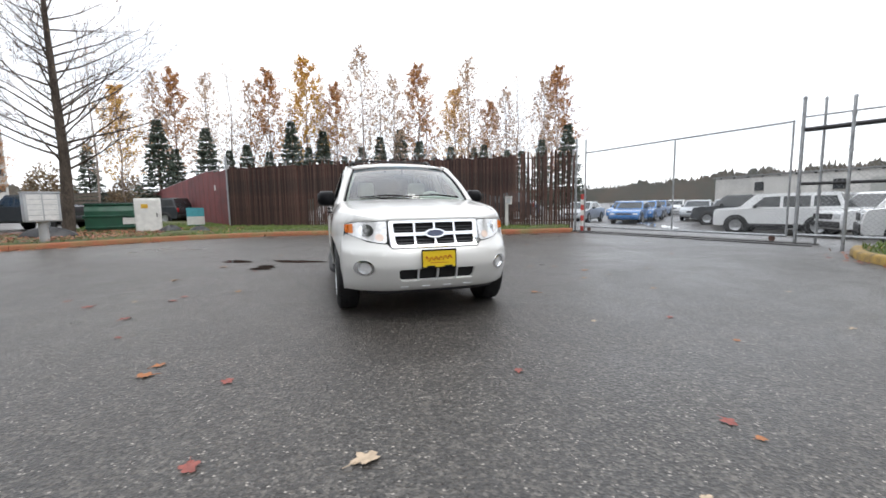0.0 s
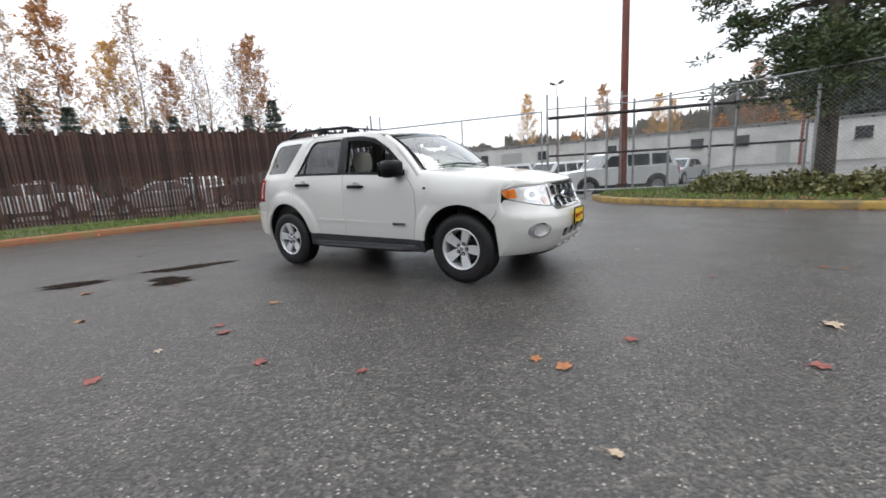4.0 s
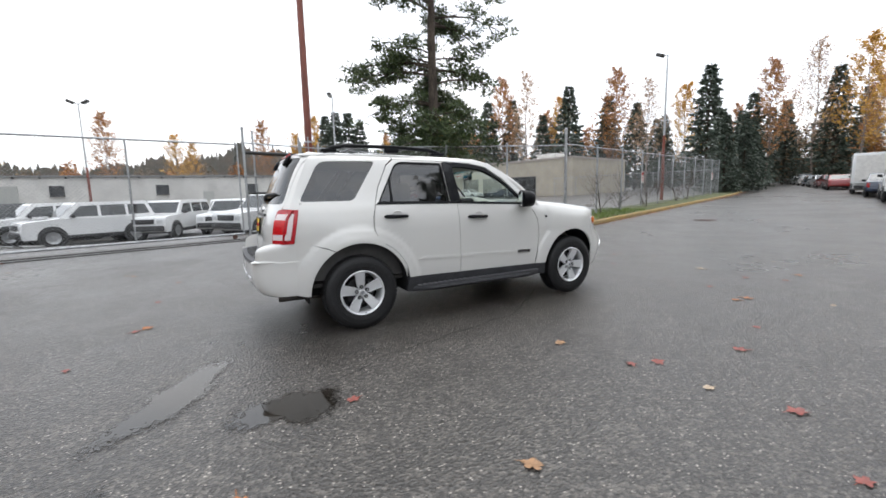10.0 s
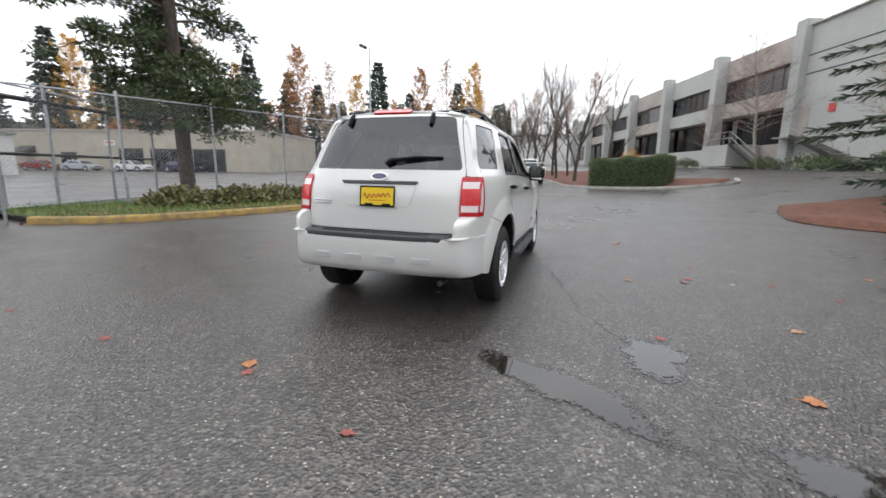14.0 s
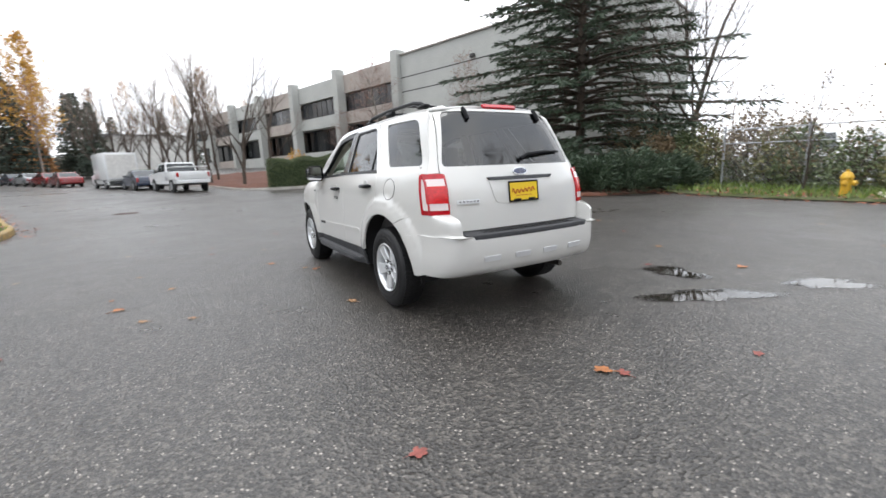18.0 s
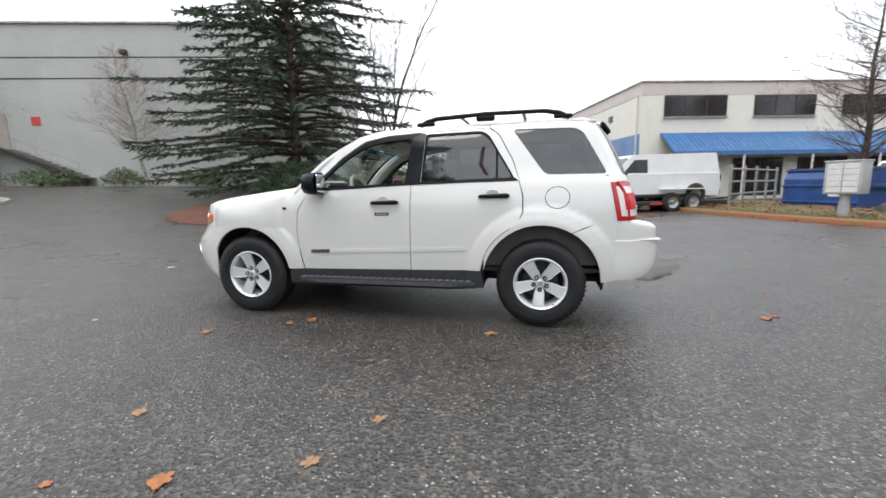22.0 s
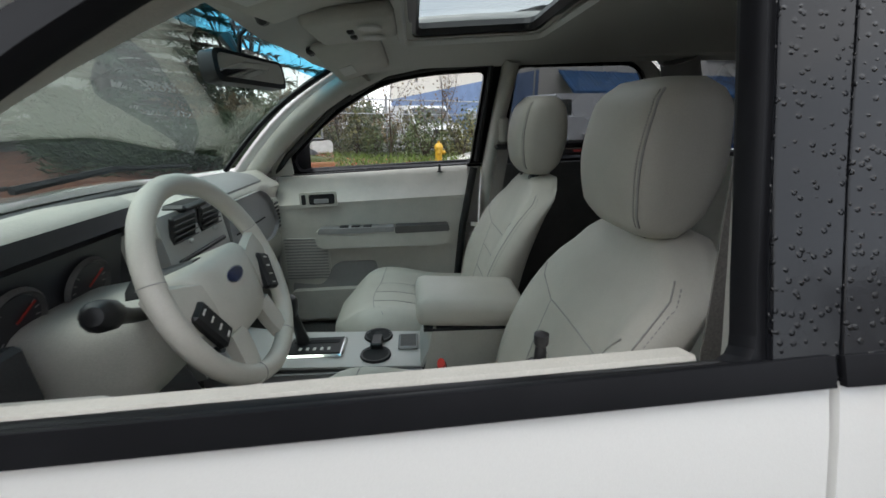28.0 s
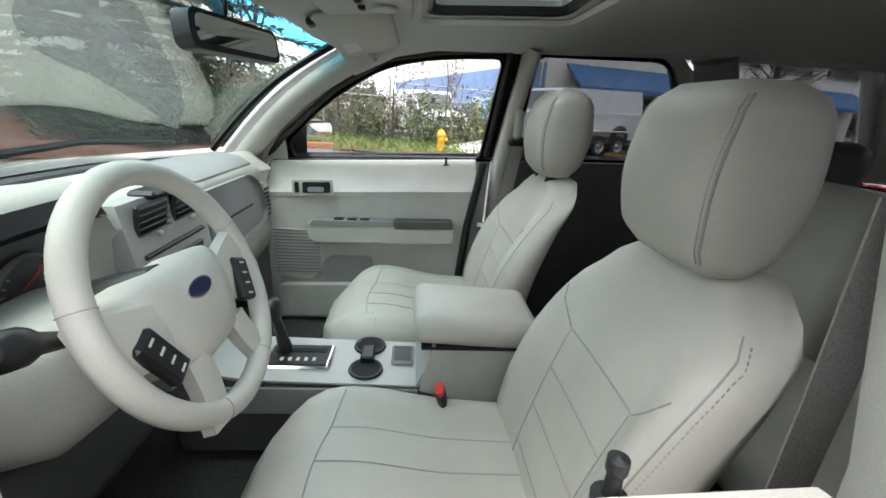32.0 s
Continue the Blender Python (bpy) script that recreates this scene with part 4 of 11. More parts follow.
panel("shade_band", [(-0.72, 0.86), (0.72, 0.86), (0.72, 1.0), (-0.72, 1.0)], [], screen, SHADEBAND, car, thick=0, label="blue shade band of the windscreen")
for s in (1, -1):
    pts = [screen(s * 0.735, v / 10) + Vector((0, 0, 0.004)) for v in range(11)]
    part("screen_edge", Geo().tube(pts, 0.012, 6), BLACKTRIM, car)
    pts = [screen(s * 0.78, v / 10) + Vector((s * 0.006, 0.035, 0.0)) for v in range(-1, 11)]
    part("a_pillar", Geo().tube(pts, [0.045] * len(pts), 8, flat=0.8), PAINT, car, smooth=70)
    g = Geo()
    y0 = -0.93
    a, b = (0.62, 0.05) if s > 0 else (0.02, -0.58)
    p = [screen(a, 0.03) + Vector((0, -0.02, 0.012)), screen(lerp(a, b, 0.5), 0.06) + Vector((0, -0.015, 0.018)), screen(b, 0.05) + Vector((0, -0.015, 0.012))]
    g.tube(p, [0.012, 0.010, 0.006], 6)
    part("wiper", g, BLACKTRIM, car, "black windscreen wiper")

# front end
lampF = rounded([(0.435, 0.945), (0.72, 0.935), (0.80, 0.915), (0.79, 0.835), (0.60, 0.765), (0.445, 0.745)], [0.02, 0.03, 0.03, 0.05, 0.08, 0.03])
grille_o = rounded([(-0.425, 0.948), (0.425, 0.948), (0.415, 0.705), (-0.415, 0.705)], 0.03)
grille_i = rounded([(-0.385, 0.925), (0.385, 0.925), (0.365, 0.725), (-0.365, 0.725)], 0.02)
lowgr = rounded([(-0.36, 0.515), (0.36, 0.515), (0.345, 0.405), (-0.345, 0.405)], 0.03)
fog = [(0.655 + 0.060 * math.cos(a * 0.349), 0.532 + 0.060 * math.sin(a * 0.349)) for a in range(18)]
plate_xy = [(-0.155, 0.70), (0.155, 0.70), (0.155, 0.515), (-0.155, 0.515)]
fascia = [(-0.82, 0.300), (-0.60, 0.31), (0.60, 0.31), (0.82, 0.300), (0.82, 0.785), (0.795, 0.83), (0.60, 0.758), (0.44, 0.737), (0.41, 0.698), (-0.41, 0.698), (-0.44, 0.737), (-0.60, 0.758), (-0.795, 0.83), (-0.82, 0.785)]
FAS = panel("front_bumper", fascia, [lowgr, fog, [(-x, z) for x, z in fog]], front, PAINT, car, thick=0.04)[0]
for s in (1, -1):
    ga, gb = [side(-1.70, lerp(0.86, 1.15, i / 10)) for i in range(11)], []
    for i in range(11):
        t = i / 10
        gb.append(Vector((lerp(0.80, 0.715, t), front(lerp(0.80, 0.715, t), 0.93).y + 0.008, lerp(0.90, 0.985, t ** 0.8))))
    rows_ = [[p.lerp(q, k / 4) + Vector((0, -0.010, 0.008)) * math.sin(math.pi * k / 4) for p, q in zip(ga, gb)] for k in range(5)]
    gg = Geo().add([Vector((p.x * s, p.y, p.z)) for r in rows_ for p in r], [(k * 11 + i, k * 11 + i + 1, (k + 1) * 11 + i + 1, (k + 1) * 11 + i) for k in range(4) for i in range(10)])
    part("wing_tip", gg, PAINT, car, smooth=60)
    # the bonnet's lip over the lamp and the turn of the bumper into the flank
    ra, rb = [], []
    for i in range(17):
        x = lerp(0.425, 0.80, i / 16)
        lz = lerp(0.947, 0.936, (x - 0.435) / 0.285) if x < 0.72 else lerp(0.936, 0.916, (x - 0.72) / 0.08)
        if x <= 0.715:
            yb_ = front_y(0.95) + 0.36 * (x / 0.82) ** 4.2 + 0.012
            ra.append(hood(x, yb_) + Vector((0, 0.004, -0.002)))
        else:
            t = (0.80 - x) / 0.085
            ra.append(Vector((x, front(x, 0.93).y + 0.010, lerp(0.90, 0.985, t ** 0.8))))
        rb.append(front(x, lz) + Vector((0, 0.004, 0)))
    rows_ = [[p.lerp(q, k / 3) + Vector((0, -0.008, 0.004)) * math.sin(math.pi * k / 3) for p, q in zip(ra, rb)] for k in range(4)]
    gg = Geo().add([Vector((p.x * s, p.y, p.z)) for r in rows_ for p in r], [(k * 17 + i, k * 17 + i + 1, (k + 1) * 17 + i + 1, (k + 1) * 17 + i) for k in range(3) for i in range(16)])
    part("bonnet_lip", gg, PAINT, car, smooth=60)
    ra, rb = [], []
    for i in range(15):
        z = lerp(0.29, 0.92, i / 14)
        ra.append(side(-1.69, z) + Vector((-0.003, 0, 0)))
        rb.append(front(0.815 if z < 0.80 else lerp(0.815, 0.79, (z - 0.80) / 0.12), z) + Vector((0, 0.003, 0)))
    rows_ = [[p.lerp(q, k / 4) + Vector((0.010, -0.006, 0)) * math.sin(math.pi * k / 4) for p, q in zip(ra, rb)] for k in range(5)]
    gg = Geo().add([Vector((p.x * s, p.y, p.z)) for r in rows_ for p in r], [(k * 15 + i, k * 15 + i + 1, (k + 1) * 15 + i + 1, (k + 1) * 15 + i) for k in range(4) for i in range(14)])
    part("bumper_turn", gg, PAINT, car, smooth=60)
panel("chin_strip", [(-0.62, 0.27), (0.62, 0.27), (0.64, 0.315), (-0.64, 0.315)], [], front, PLASTIC, FAS, thick=0.02, lift=-0.004)
for x in (-0.30, -0.10, 0.10, 0.30):
    panel("bumper_notch", rounded([(x - 0.04, 0.352), (x + 0.04, 0.352), (x + 0.035, 0.335), (x - 0.035, 0.335)], 0.006), [], front, ALLOY, FAS, thick=0.006, lift=0.006, step=0.1)
GR = panel("grille_surround", grille_o, [grille_i], front, CHROME, car, thick=0.05, lift=0.012, label="chrome grille frame")[0]
panel("grille_back", grille_o, [], front, DARK, GR, thick=0, lift=-0.035)
for z0, z1 in ((0.808, 0.838),):
    panel("grille_bar", [(-0.38, z0), (0.38, z0), (0.38, z1), (-0.38, z1)], [], front, CHROME, GR, thick=0.03, lift=0.010)
for x in (-0.19, 0.0, 0.19):
    panel("grille_bar", [(x - 0.009, 0.725), (x + 0.009, 0.725), (x + 0.009, 0.925), (x - 0.009, 0.925)], [], front, CHROME, GR, thick=0.03, lift=0.004)
for z in (0.755, 0.78, 0.865, 0.89):
    panel("grille_slat", [(-0.375, z - 0.004), (0.375, z - 0.004), (0.375, z + 0.004), (-0.375, z + 0.004)], [], front, PLASTIC, GR, thick=0.02, lift=-0.012)


def oval(cx, cz, rx, rz, n=24):
    return [(cx + rx * math.cos(2 * math.pi * k / n), cz + rz * math.sin(2 * math.pi * k / n)) for k in range(n)]


bf = panel("front_badge", oval(0, 0.823, 0.098, 0.042), [], front, CHROME, car, thick=0.03, lift=0.024, label="plain oval chrome-edged badge")[0]
panel("badge_field", oval(0, 0.823, 0.080, 0.030), [], front, BLUEBADGE, bf, thick=0.004, lift=0.028)
panel("lower_grille_back", lowgr, [], front, DARK, FAS, thick=0, lift=-0.03)
for x in (-0.18, 0.0, 0.18):
    panel("lower_grille_bar", [(x - 0.008, 0.405), (x + 0.008, 0.405), (x + 0.008, 0.515), (x - 0.008, 0.515)], [], front, ALLOY, FAS, thick=0.02, lift=-0.004)
def front_wrap(z0, z1, xa, ya, lift):
    """A lens strip from the front round the corner to the wing."""
    g = Geo()
    rows_ = []
    for i in range(7):
        z = lerp(z0, z1, i / 6)
        a, b = front(xa, z), side(ya, min(z, 0.86))
        b.z = z
        rows_.append([a.lerp(b, k / 6) + Vector((0.7, -0.7, 0)) * (lift + 0.010 * math.sin(math.pi * k / 6)) for k in range(7)])
    return g.add([p for r_ in rows_ for p in r_] + [p - Vector((0.01, -0.01, 0)) for p in rows_[0] + rows_[-1]],
                 [(i * 7 + k, i * 7 + k + 1, (i + 1) * 7 + k + 1, (i + 1) * 7 + k) for i in range(6) for k in range(6)] + [(k, 49 + k, 50 + k, k + 1) for k in range(6)] + [(42 + k, 43 + k, 57 + k, 56 + k) for k in range(6)])


for s in (0, 1):
    lamp = panel("headlight", lampF, [], front, CLEARLENS, car, thick=0.05, lift=0.004, label="clear headlight with amber corner")
    hl = lamp[0]
    lamp += panel("lamp_gap", [(0.615 + (x - 0.615) * 1.035, 0.85 + (z - 0.85) * 1.07) for x, z in lampF], [], front, DARK, hl, thick=0, lift=0.001)
    obs = panel("turn_signal", rounded([(0.725, 0.925), (0.795, 0.912), (0.788, 0.842), (0.725, 0.835)], 0.01), [], front, AMBER, hl, thick=0.01, lift=0.008)
    obs += panel("lamp_bowl", oval(0.615, 0.862, 0.062, 0.058), [], front, CHROME, hl, thick=0.01, lift=0.0065)
    obs += panel("lamp_bulb", oval(0.615, 0.862, 0.026, 0.026), [], front, mat("lamp_reflector_dark", (0.55, 0.55, 0.56), rough=0.12, metal=0.8) if s == 0 else bpy.data.materials["lamp_reflector_dark"], hl, thick=0.004, lift=0.009)
    obs += panel("lamp_bulb", oval(0.505, 0.800, 0.036, 0.034), [], front, mat("peach_bulb", (0.78, 0.62, 0.52), rough=0.2, coat=1.0) if s == 0 else bpy.data.materials["peach_bulb"], hl, thick=0.004, lift=0.008)
    obs.append(part("turn_signal", front_wrap(0.842, 0.916, 0.770, -1.790, 0.006), AMBER, hl, smooth=120))
    fg = panel("fog_lamp", fog, [], front, CLEARLENS, FAS, thick=0.03, lift=-0.015, label="round fog lamp")
    obs += fg
    obs += panel("fog_ring", oval(0.655, 0.532, 0.088, 0.070), [oval(0.648, 0.532, 0.056, 0.054)], front, CHROME, fg[0], thick=0.02, lift=0.004)
    if s:
        for o in lamp + obs:
            for v in o.data.vertices:
                v.co.x *= -1
            o.data.flip_normals()


def text_mesh(txt, size, m, material, parent, name="lettering", extrude=0.001, shear=0.0):
    cu = bpy.data.curves.new("t", "FONT")
    cu.body, cu.size, cu.extrude, cu.align_x, cu.align_y, cu.shear = txt, size, extrude, "CENTER", "CENTER", shear
    ob = bpy.data.objects.new("t", cu)
    scene.collection.objects.link(ob)
    dg = bpy.context.evaluated_depsgraph_get()
    me = bpy.data.meshes.new_from_object(ob.evaluated_get(dg))
    bpy.data.objects.remove(ob)
    me.transform(m)
    me.materials.clear()
    return part(name, me, material, parent)


def plate(name, m, parent, label):
    """A yellow dealer's insert in a black frame; its script stays a red squiggle."""
    pl = part(name, Geo().box((0, 0, 0), (0.305, 0.155, 0.006), m, bevel=0.003), YELLOW, parent, label)
    g = Geo()
    for c, s in (((0, 0.080, 0.002), (0.322, 0.014, 0.012)), ((0, -0.080, 0.002), (0.322, 0.014, 0.012)), ((-0.156, 0, 0.002), (0.010, 0.15, 0.012)), ((0.156, 0, 0.002), (0.010, 0.15, 0.012))):
        g.box(c, s, m, bevel=0.003)
    g.box((-0.075, -0.070, 0.004), (0.075, 0.020, 0.012), m, bevel=0.003).box((0.085, -0.070, 0.004), (0.075, 0.020, 0.012), m, bevel=0.003)
    part("plate_frame", g, BLACKTRIM, pl)
    sw = [(-0.125 + 0.0085 * k, 0.018 * math.sin(k * 1.25) * (1.7 if k < 4 else 1) + 0.0007 * k - 0.004, 0.0045) for k in range(30)]
    part("script_bar", Geo().tube([m @ Vector(p) for p in sw], 0.0042, 5), INKRED, pl)
    part("script_bar", Geo().box((0, -0.034, 0.004), (0.17, 0.005, 0.002), m), INKRED, pl)
    return pl


plate("licence_plate", Matrix.Translation((0, -2.217, 0.607)) @ Matrix.Rotation(radians(90), 4, "X"), car, "yellow dealer plate in a black frame")

# rear end
gate_glass = rounded([(-0.648, 1.192), (0.648, 1.192), (0.528, 1.612), (-0.528, 1.612)], 0.04)
gate = rounded([(-0.648, 0.722), (0.648, 0.722), (0.655, 0.86), (0.672, 1.145), (0.672, 1.175), (0.560, 1.632), (-0.560, 1.632), (-0.672, 1.175), (-0.672, 1.145), (-0.655, 0.86)], 0.012, 2)
TG = panel("tailgate", gate, [gate_glass], rear, PAINT, car)[0]
panel("rear_window", gate_glass, [], rear, PRIVACY, TG, thick=0, lift=-0.005, label="dark privacy glass")


def lamp_turn(z0, z1, lift, a, b):
    """A strip of lamp lens that wraps from the flank round the rear corner to the tailgate, a and b short of its ends."""
    g = Geo()
    rows_ = []
    n = 15
    for i in range(9):
        z = lerp(z0, z1, i / 8)
        yf = 1.876 - 0.058 * (z - 0.85) / 0.29
        line = [side(lerp(yf, 1.893, k / 4), z) for k in range(5)] + [rear(lerp(0.772, 0.658, k / 8), z) for k in range(9)]
        at = [0.0]
        for p, q in zip(line, line[1:]):
            at.append(at[-1] + (q - p).length)
        row = []
        for k in range(n):
            d = lerp(a, at[-1] - b, k / (n - 1))
            j = max(m for m in range(len(at) - 1) if at[m] <= d + 1e-9)
            u = line[j + 1] - line[j]
            p = line[j] + u * ((d - at[j]) / max(at[j + 1] - at[j], 1e-6))
            turn_ = smooth_step(0.05, 0.20, d)
            row.append(p + Vector((lerp(1, 0.15, turn_), lerp(0.3, 1, turn_), 0)).normalized() * lift)
        rows_.append(row)
    g.add([p for r_ in rows_ for p in r_], [(i * n + k, i * n + k + 1, (i + 1) * n + k + 1, (i + 1) * n + k) for i in range(8) for k in range(n - 1)])
    rim_ = rows_[0] + [r_[-1] for r_ in rows_[1:]] + rows_[-1][-2::-1] + [r_[0] for r_ in rows_[-2:0:-1]]
    m = len(rim_)
    g.add(rim_ + [p - Vector((0.006, 0.006, 0)) for p in rim_], [(i, m + i, m + (i + 1) % m, (i + 1) % m) for i in range(m)])
    return g


def bumper_end():
    """The squared corner of the rear bumper, from the flank to the tailgate, with its flat shelf below the lamp."""
    g = Geo()
    rows_ = []
    n = 12
    upper = curve1([0.700, 0.712, 0.78, 0.808, 0.828, 0.842, 0.851], [2.226, 2.184, 2.178, 2.164, 2.130, 2.080, 2.028])
    for z in (0.395, 0.405, 0.42, 0.45, 0.50, 0.56, 0.62, 0.67, 0.688, 0.696, 0.700, 0.703, 0.712, 0.73, 0.76, 0.79, 0.808, 0.820, 0.831, 0.841, 0.848, 0.852):
        low = z < 0.699
        out_ = 0.007 if low else 0.0015
        a = side(1.864, z) + Vector((out_, 0, 0))
        b = bumper(0.56, z) if low else Vector((lerp(0.648, 0.662, (z - 0.70) / 0.15), upper(z), z))
        ta, tb = Vector((-0.16, 1, 0)), Vector((1, -0.10, 0))
        # where the two tangents meet
        d = b - a
        den = ta.x * -tb.y + tb.x * ta.y
        ka = (d.x * -tb.y + tb.x * d.y) / den
        c = a + ta * ka
        sq = 0.80 if low else 0.74
        row = []
        for k in range(n):
            t = k / (n - 1)
            p1, p2 = a.lerp(c, sq), b.lerp(c, sq)
            row.append(a * (1 - t) ** 3 + p1 * 3 * t * (1 - t) ** 2 + p2 * 3 * t * t * (1 - t) + b * t ** 3)
        if not low:
            row.append(Vector((b.x - 0.004, b.y - 0.16, z)))
        else:
            row.append(bumper(0.50, z))
        rows_.append(row)
    w = n + 1
    g.add([p for r_ in rows_ for p in r_], [(i * w + k, i * w + k + 1, (i + 1) * w + k + 1, (i + 1) * w + k) for i in range(len(rows_) - 1) for k in range(w - 1)])
    return g


for s in (0, 1):
    cr = panel("rear_corner_panel", [(0.682, 1.150)] + [(half_width(lerp(1.885, 1.69, (z - 1.142) / 0.453), z) - 0.001, z) for z in (1.146, 1.20, 1.25, 1.30, 1.36, 1.42, 1.48, 1.54, 1.59)] + [(0.585, 1.645), (0.45, 1.672), (0.45, 1.642), (0.565, 1.638)], [], rear, PAINT, car)
    tail = panel("tail_lamp", rounded([(0.650, 1.140), (0.790, 1.142), (0.792, 0.850), (0.656, 0.850)], [0.02, 0, 0, 0.02]), [], rear, REDLENS, car, lift=0.010, thick=0.05, label="red tail lamp round a pale inner panel")
    ts = panel("lamp_side", rounded([(1.876, 0.850), (1.818, 1.136), (1.905, 1.142), (1.905, 0.850)], [0.02, 0.02, 0, 0]), [], side, REDLENS, tail[0], lift=0.010, thick=0.05)
    obs = cr + tail + ts
    obs.append(part("lamp_corner", lamp_turn(0.850, 1.1415, 0.0105, 0.0, 0.0), REDLENS, tail[0], smooth=175))
    obs.append(part("lamp_frame", lamp_turn(0.884, 1.108, 0.0135, 0.030, 0.010), PINKLENS, tail[0], "pale inner lamp panel", smooth=175))
    obs.append(part("lamp_heart", lamp_turn(0.934, 1.058, 0.0165, 0.072, 0.010), mat("bright_red_lens", (0.60, 0.008, 0.012), rough=0.2, coat=0.3, var=0.25, scale=60) if s == 0 else bpy.data.materials["bright_red_lens"], tail[0], smooth=175))
    obs.append(part("bumper_end", bumper_end(), PAINT, car, smooth=42))
    if s:
        for o in obs:
            for v in o.data.vertices:
                v.co.x *= -1
            o.data.flip_normals()
RB = panel("rear_bumper", [(-0.56, 0.396), (0.56, 0.396), (0.56, 0.696), (-0.56, 0.696)], [], bumper, PAINT, car, thick=0.05)[0]
rings = []
for k in range(25):
    x = lerp(-0.612, 0.612, k / 24)
    y = bumper(x, 0.69).y - 0.03 * smooth_step(0.56, 0.62, abs(x))
    rings.append([(x, y - 0.17, 0.716), (x, y - 0.020, 0.710), (x, y + 0.002, 0.705), (x, y + 0.005, 0.697), (x, y + 0.004, 0.672), (x, y - 0.02, 0.668), (x, y - 0.17, 0.668)])
bs_ = part("bumper_step_pad", Geo().ring(rings), PLASTIC, RB, "black ribbed step pad", smooth=50)
g = Geo()
for k in range(30):
    x = -0.447 + k * 0.0308
    g.box((x, bumper(x, 0.69).y - 0.085, 0.7135), (0.016, 0.09, 0.006), bevel=0.002)
part("tread_mat", g, BLACKTRIM, bs_)
for x in (-0.42, -0.14, 0.14, 0.42):
    panel("bumper_notch", rounded([(x - 0.075, 0.545), (x + 0.075, 0.545), (x + 0.068, 0.505), (x - 0.068, 0.505)], 0.01), [], bumper, ALLOY, RB, thick=0.01, lift=0.006, step=0.2)
panel("plate_recess", rounded([(-0.32, 1.095), (0.32, 1.095), (0.27, 0.905), (-0.27, 0.905)], 0.05), [], rear, PAINT, TG, thick=0.006, lift=0.005)
panel("handle_bar", rounded([(-0.33, 1.100), (0.33, 1.100), (0.31, 1.078), (-0.31, 1.078)], 0.008), [], rear, PLASTIC, TG, thick=0.02, lift=0.016, label="dark tailgate grip")
bo = panel("rear_badge", oval(0.0, 1.135, 0.072, 0.029), [], rear, CHROME, TG, thick=0.012, lift=0.014, label="plain oval chrome-edged badge")[0]
panel("badge_field", oval(0.0, 1.135, 0.064, 0.0225), [], rear, BLUEBADGE, bo, thick=0.003, lift=0.016)
nb = panel("name_badge", rounded([(0.42, 0.950), (0.60, 0.950), (0.60, 0.918), (0.42, 0.918)], 0.006), [], rear, ALLOY, TG, thick=0.006, lift=0.010, label="chrome name badge")[0]
for k in range(6):
    panel("badge_bar", [(0.43 + 0.028 * k, 0.939), (0.444 + 0.028 * k, 0.939), (0.444 + 0.028 * k, 0.931), (0.43 + 0.028 * k, 0.931)], [], rear, BLACKTRIM, nb, thick=0.002, lift=0.0115)
plate("rear_licence_plate", Matrix.Translation((0, 2.080, 0.985)) @ Matrix.Rotation(radians(180), 4, "Z") @ Matrix.Rotation(radians(84), 4, "X") @ Matrix.Scale(0.93, 4), TG, "yellow dealer plate in a black frame")
panel("stop_lamp", rounded([(-0.165, 1.640), (0.165, 1.640), (0.165, 1.668), (-0.165, 1.668)], 0.008), [], rear, REDLENS, TG, thick=0.02, lift=0.012, label="red high stop lamp")
for x in (-0.36, 0.36):
    g = Geo()
    g.tube([rear(x, z) + Vector((0, 0.012, 0)) for z in (1.545, 1.575, 1.61, 1.635)], [0.016, 0.019, 0.019, 0.015], 8)
    part("glass_hinge", g, BLACKTRIM, TG)
g = Geo()
g.tube([rear(-0.045, 1.235) + Vector((0, 0.012, 0)), rear(-0.09, 1.262) + Vector((0, 0.03, 0)), rear(-0.30, 1.285) + Vector((0, 0.03, 0)), rear(-0.50, 1.288) + Vector((0, 0.022, 0))], [0.022, 0.018, 0.014, 0.006], 8)
g.tube([rear(-0.09, 1.262) + Vector((0, 0.016, 0)), rear(-0.50, 1.282) + Vector((0, 0.012, 0))], 0.007, 6)
part("rear_wiper", g, BLACKTRIM, TG)

# roof rack
for s in (1, -1):
    p = [(0.54 * s, 0.27, 1.656), (0.54 * s, 0.33, 1.684), (0.545 * s, 0.42, 1.708), (0.545 * s, 0.85, 1.728), (0.54 * s, 1.32, 1.726), (0.535 * s, 1.44, 1.704), (0.53 * s, 1.52, 1.668)]
    rk = part("roof_rack_rail", Geo().tube(p, [0.018, 0.020, 0.017, 0.015, 0.015, 0.018, 0.018], 8, flat=1.2), BLACKTRIM, car, smooth=60)
    part("rack_foot", Geo().box((0.54 * s, 0.84, 1.694), (0.045, 0.16, 0.055), bevel=0.02), BLACKTRIM, rk)
    part("rack_foot", Geo().box((0.54 * s, 0.32, 1.666), (0.055, 0.16, 0.034), bevel=0.016), BLACKTRIM, rk)
    part("rack_foot", Geo().box((0.53 * s, 1.47, 1.680), (0.055, 0.15, 0.034), bevel=0.016), BLACKTRIM, rk)
for y in (0.60, 1.15):
    part("roof_crossbar", Geo().tube([(-0.545, y, 1.722), (-0.3, y, 1.736), (0.3, y, 1.736), (0.545, y, 1.722)], 0.016, 8, flat=0.7), BLACKTRIM, car)
part("wing_repeater", Geo().box((0.878, -0.91, 0.965), (0.012, 0.035, 0.022), bevel=0.004), BLACKTRIM, car)
part("wing_repeater", Geo().box((-0.878, -0.91, 0.965), (0.012, 0.035, 0.022), bevel=0.004), BLACKTRIM, car)

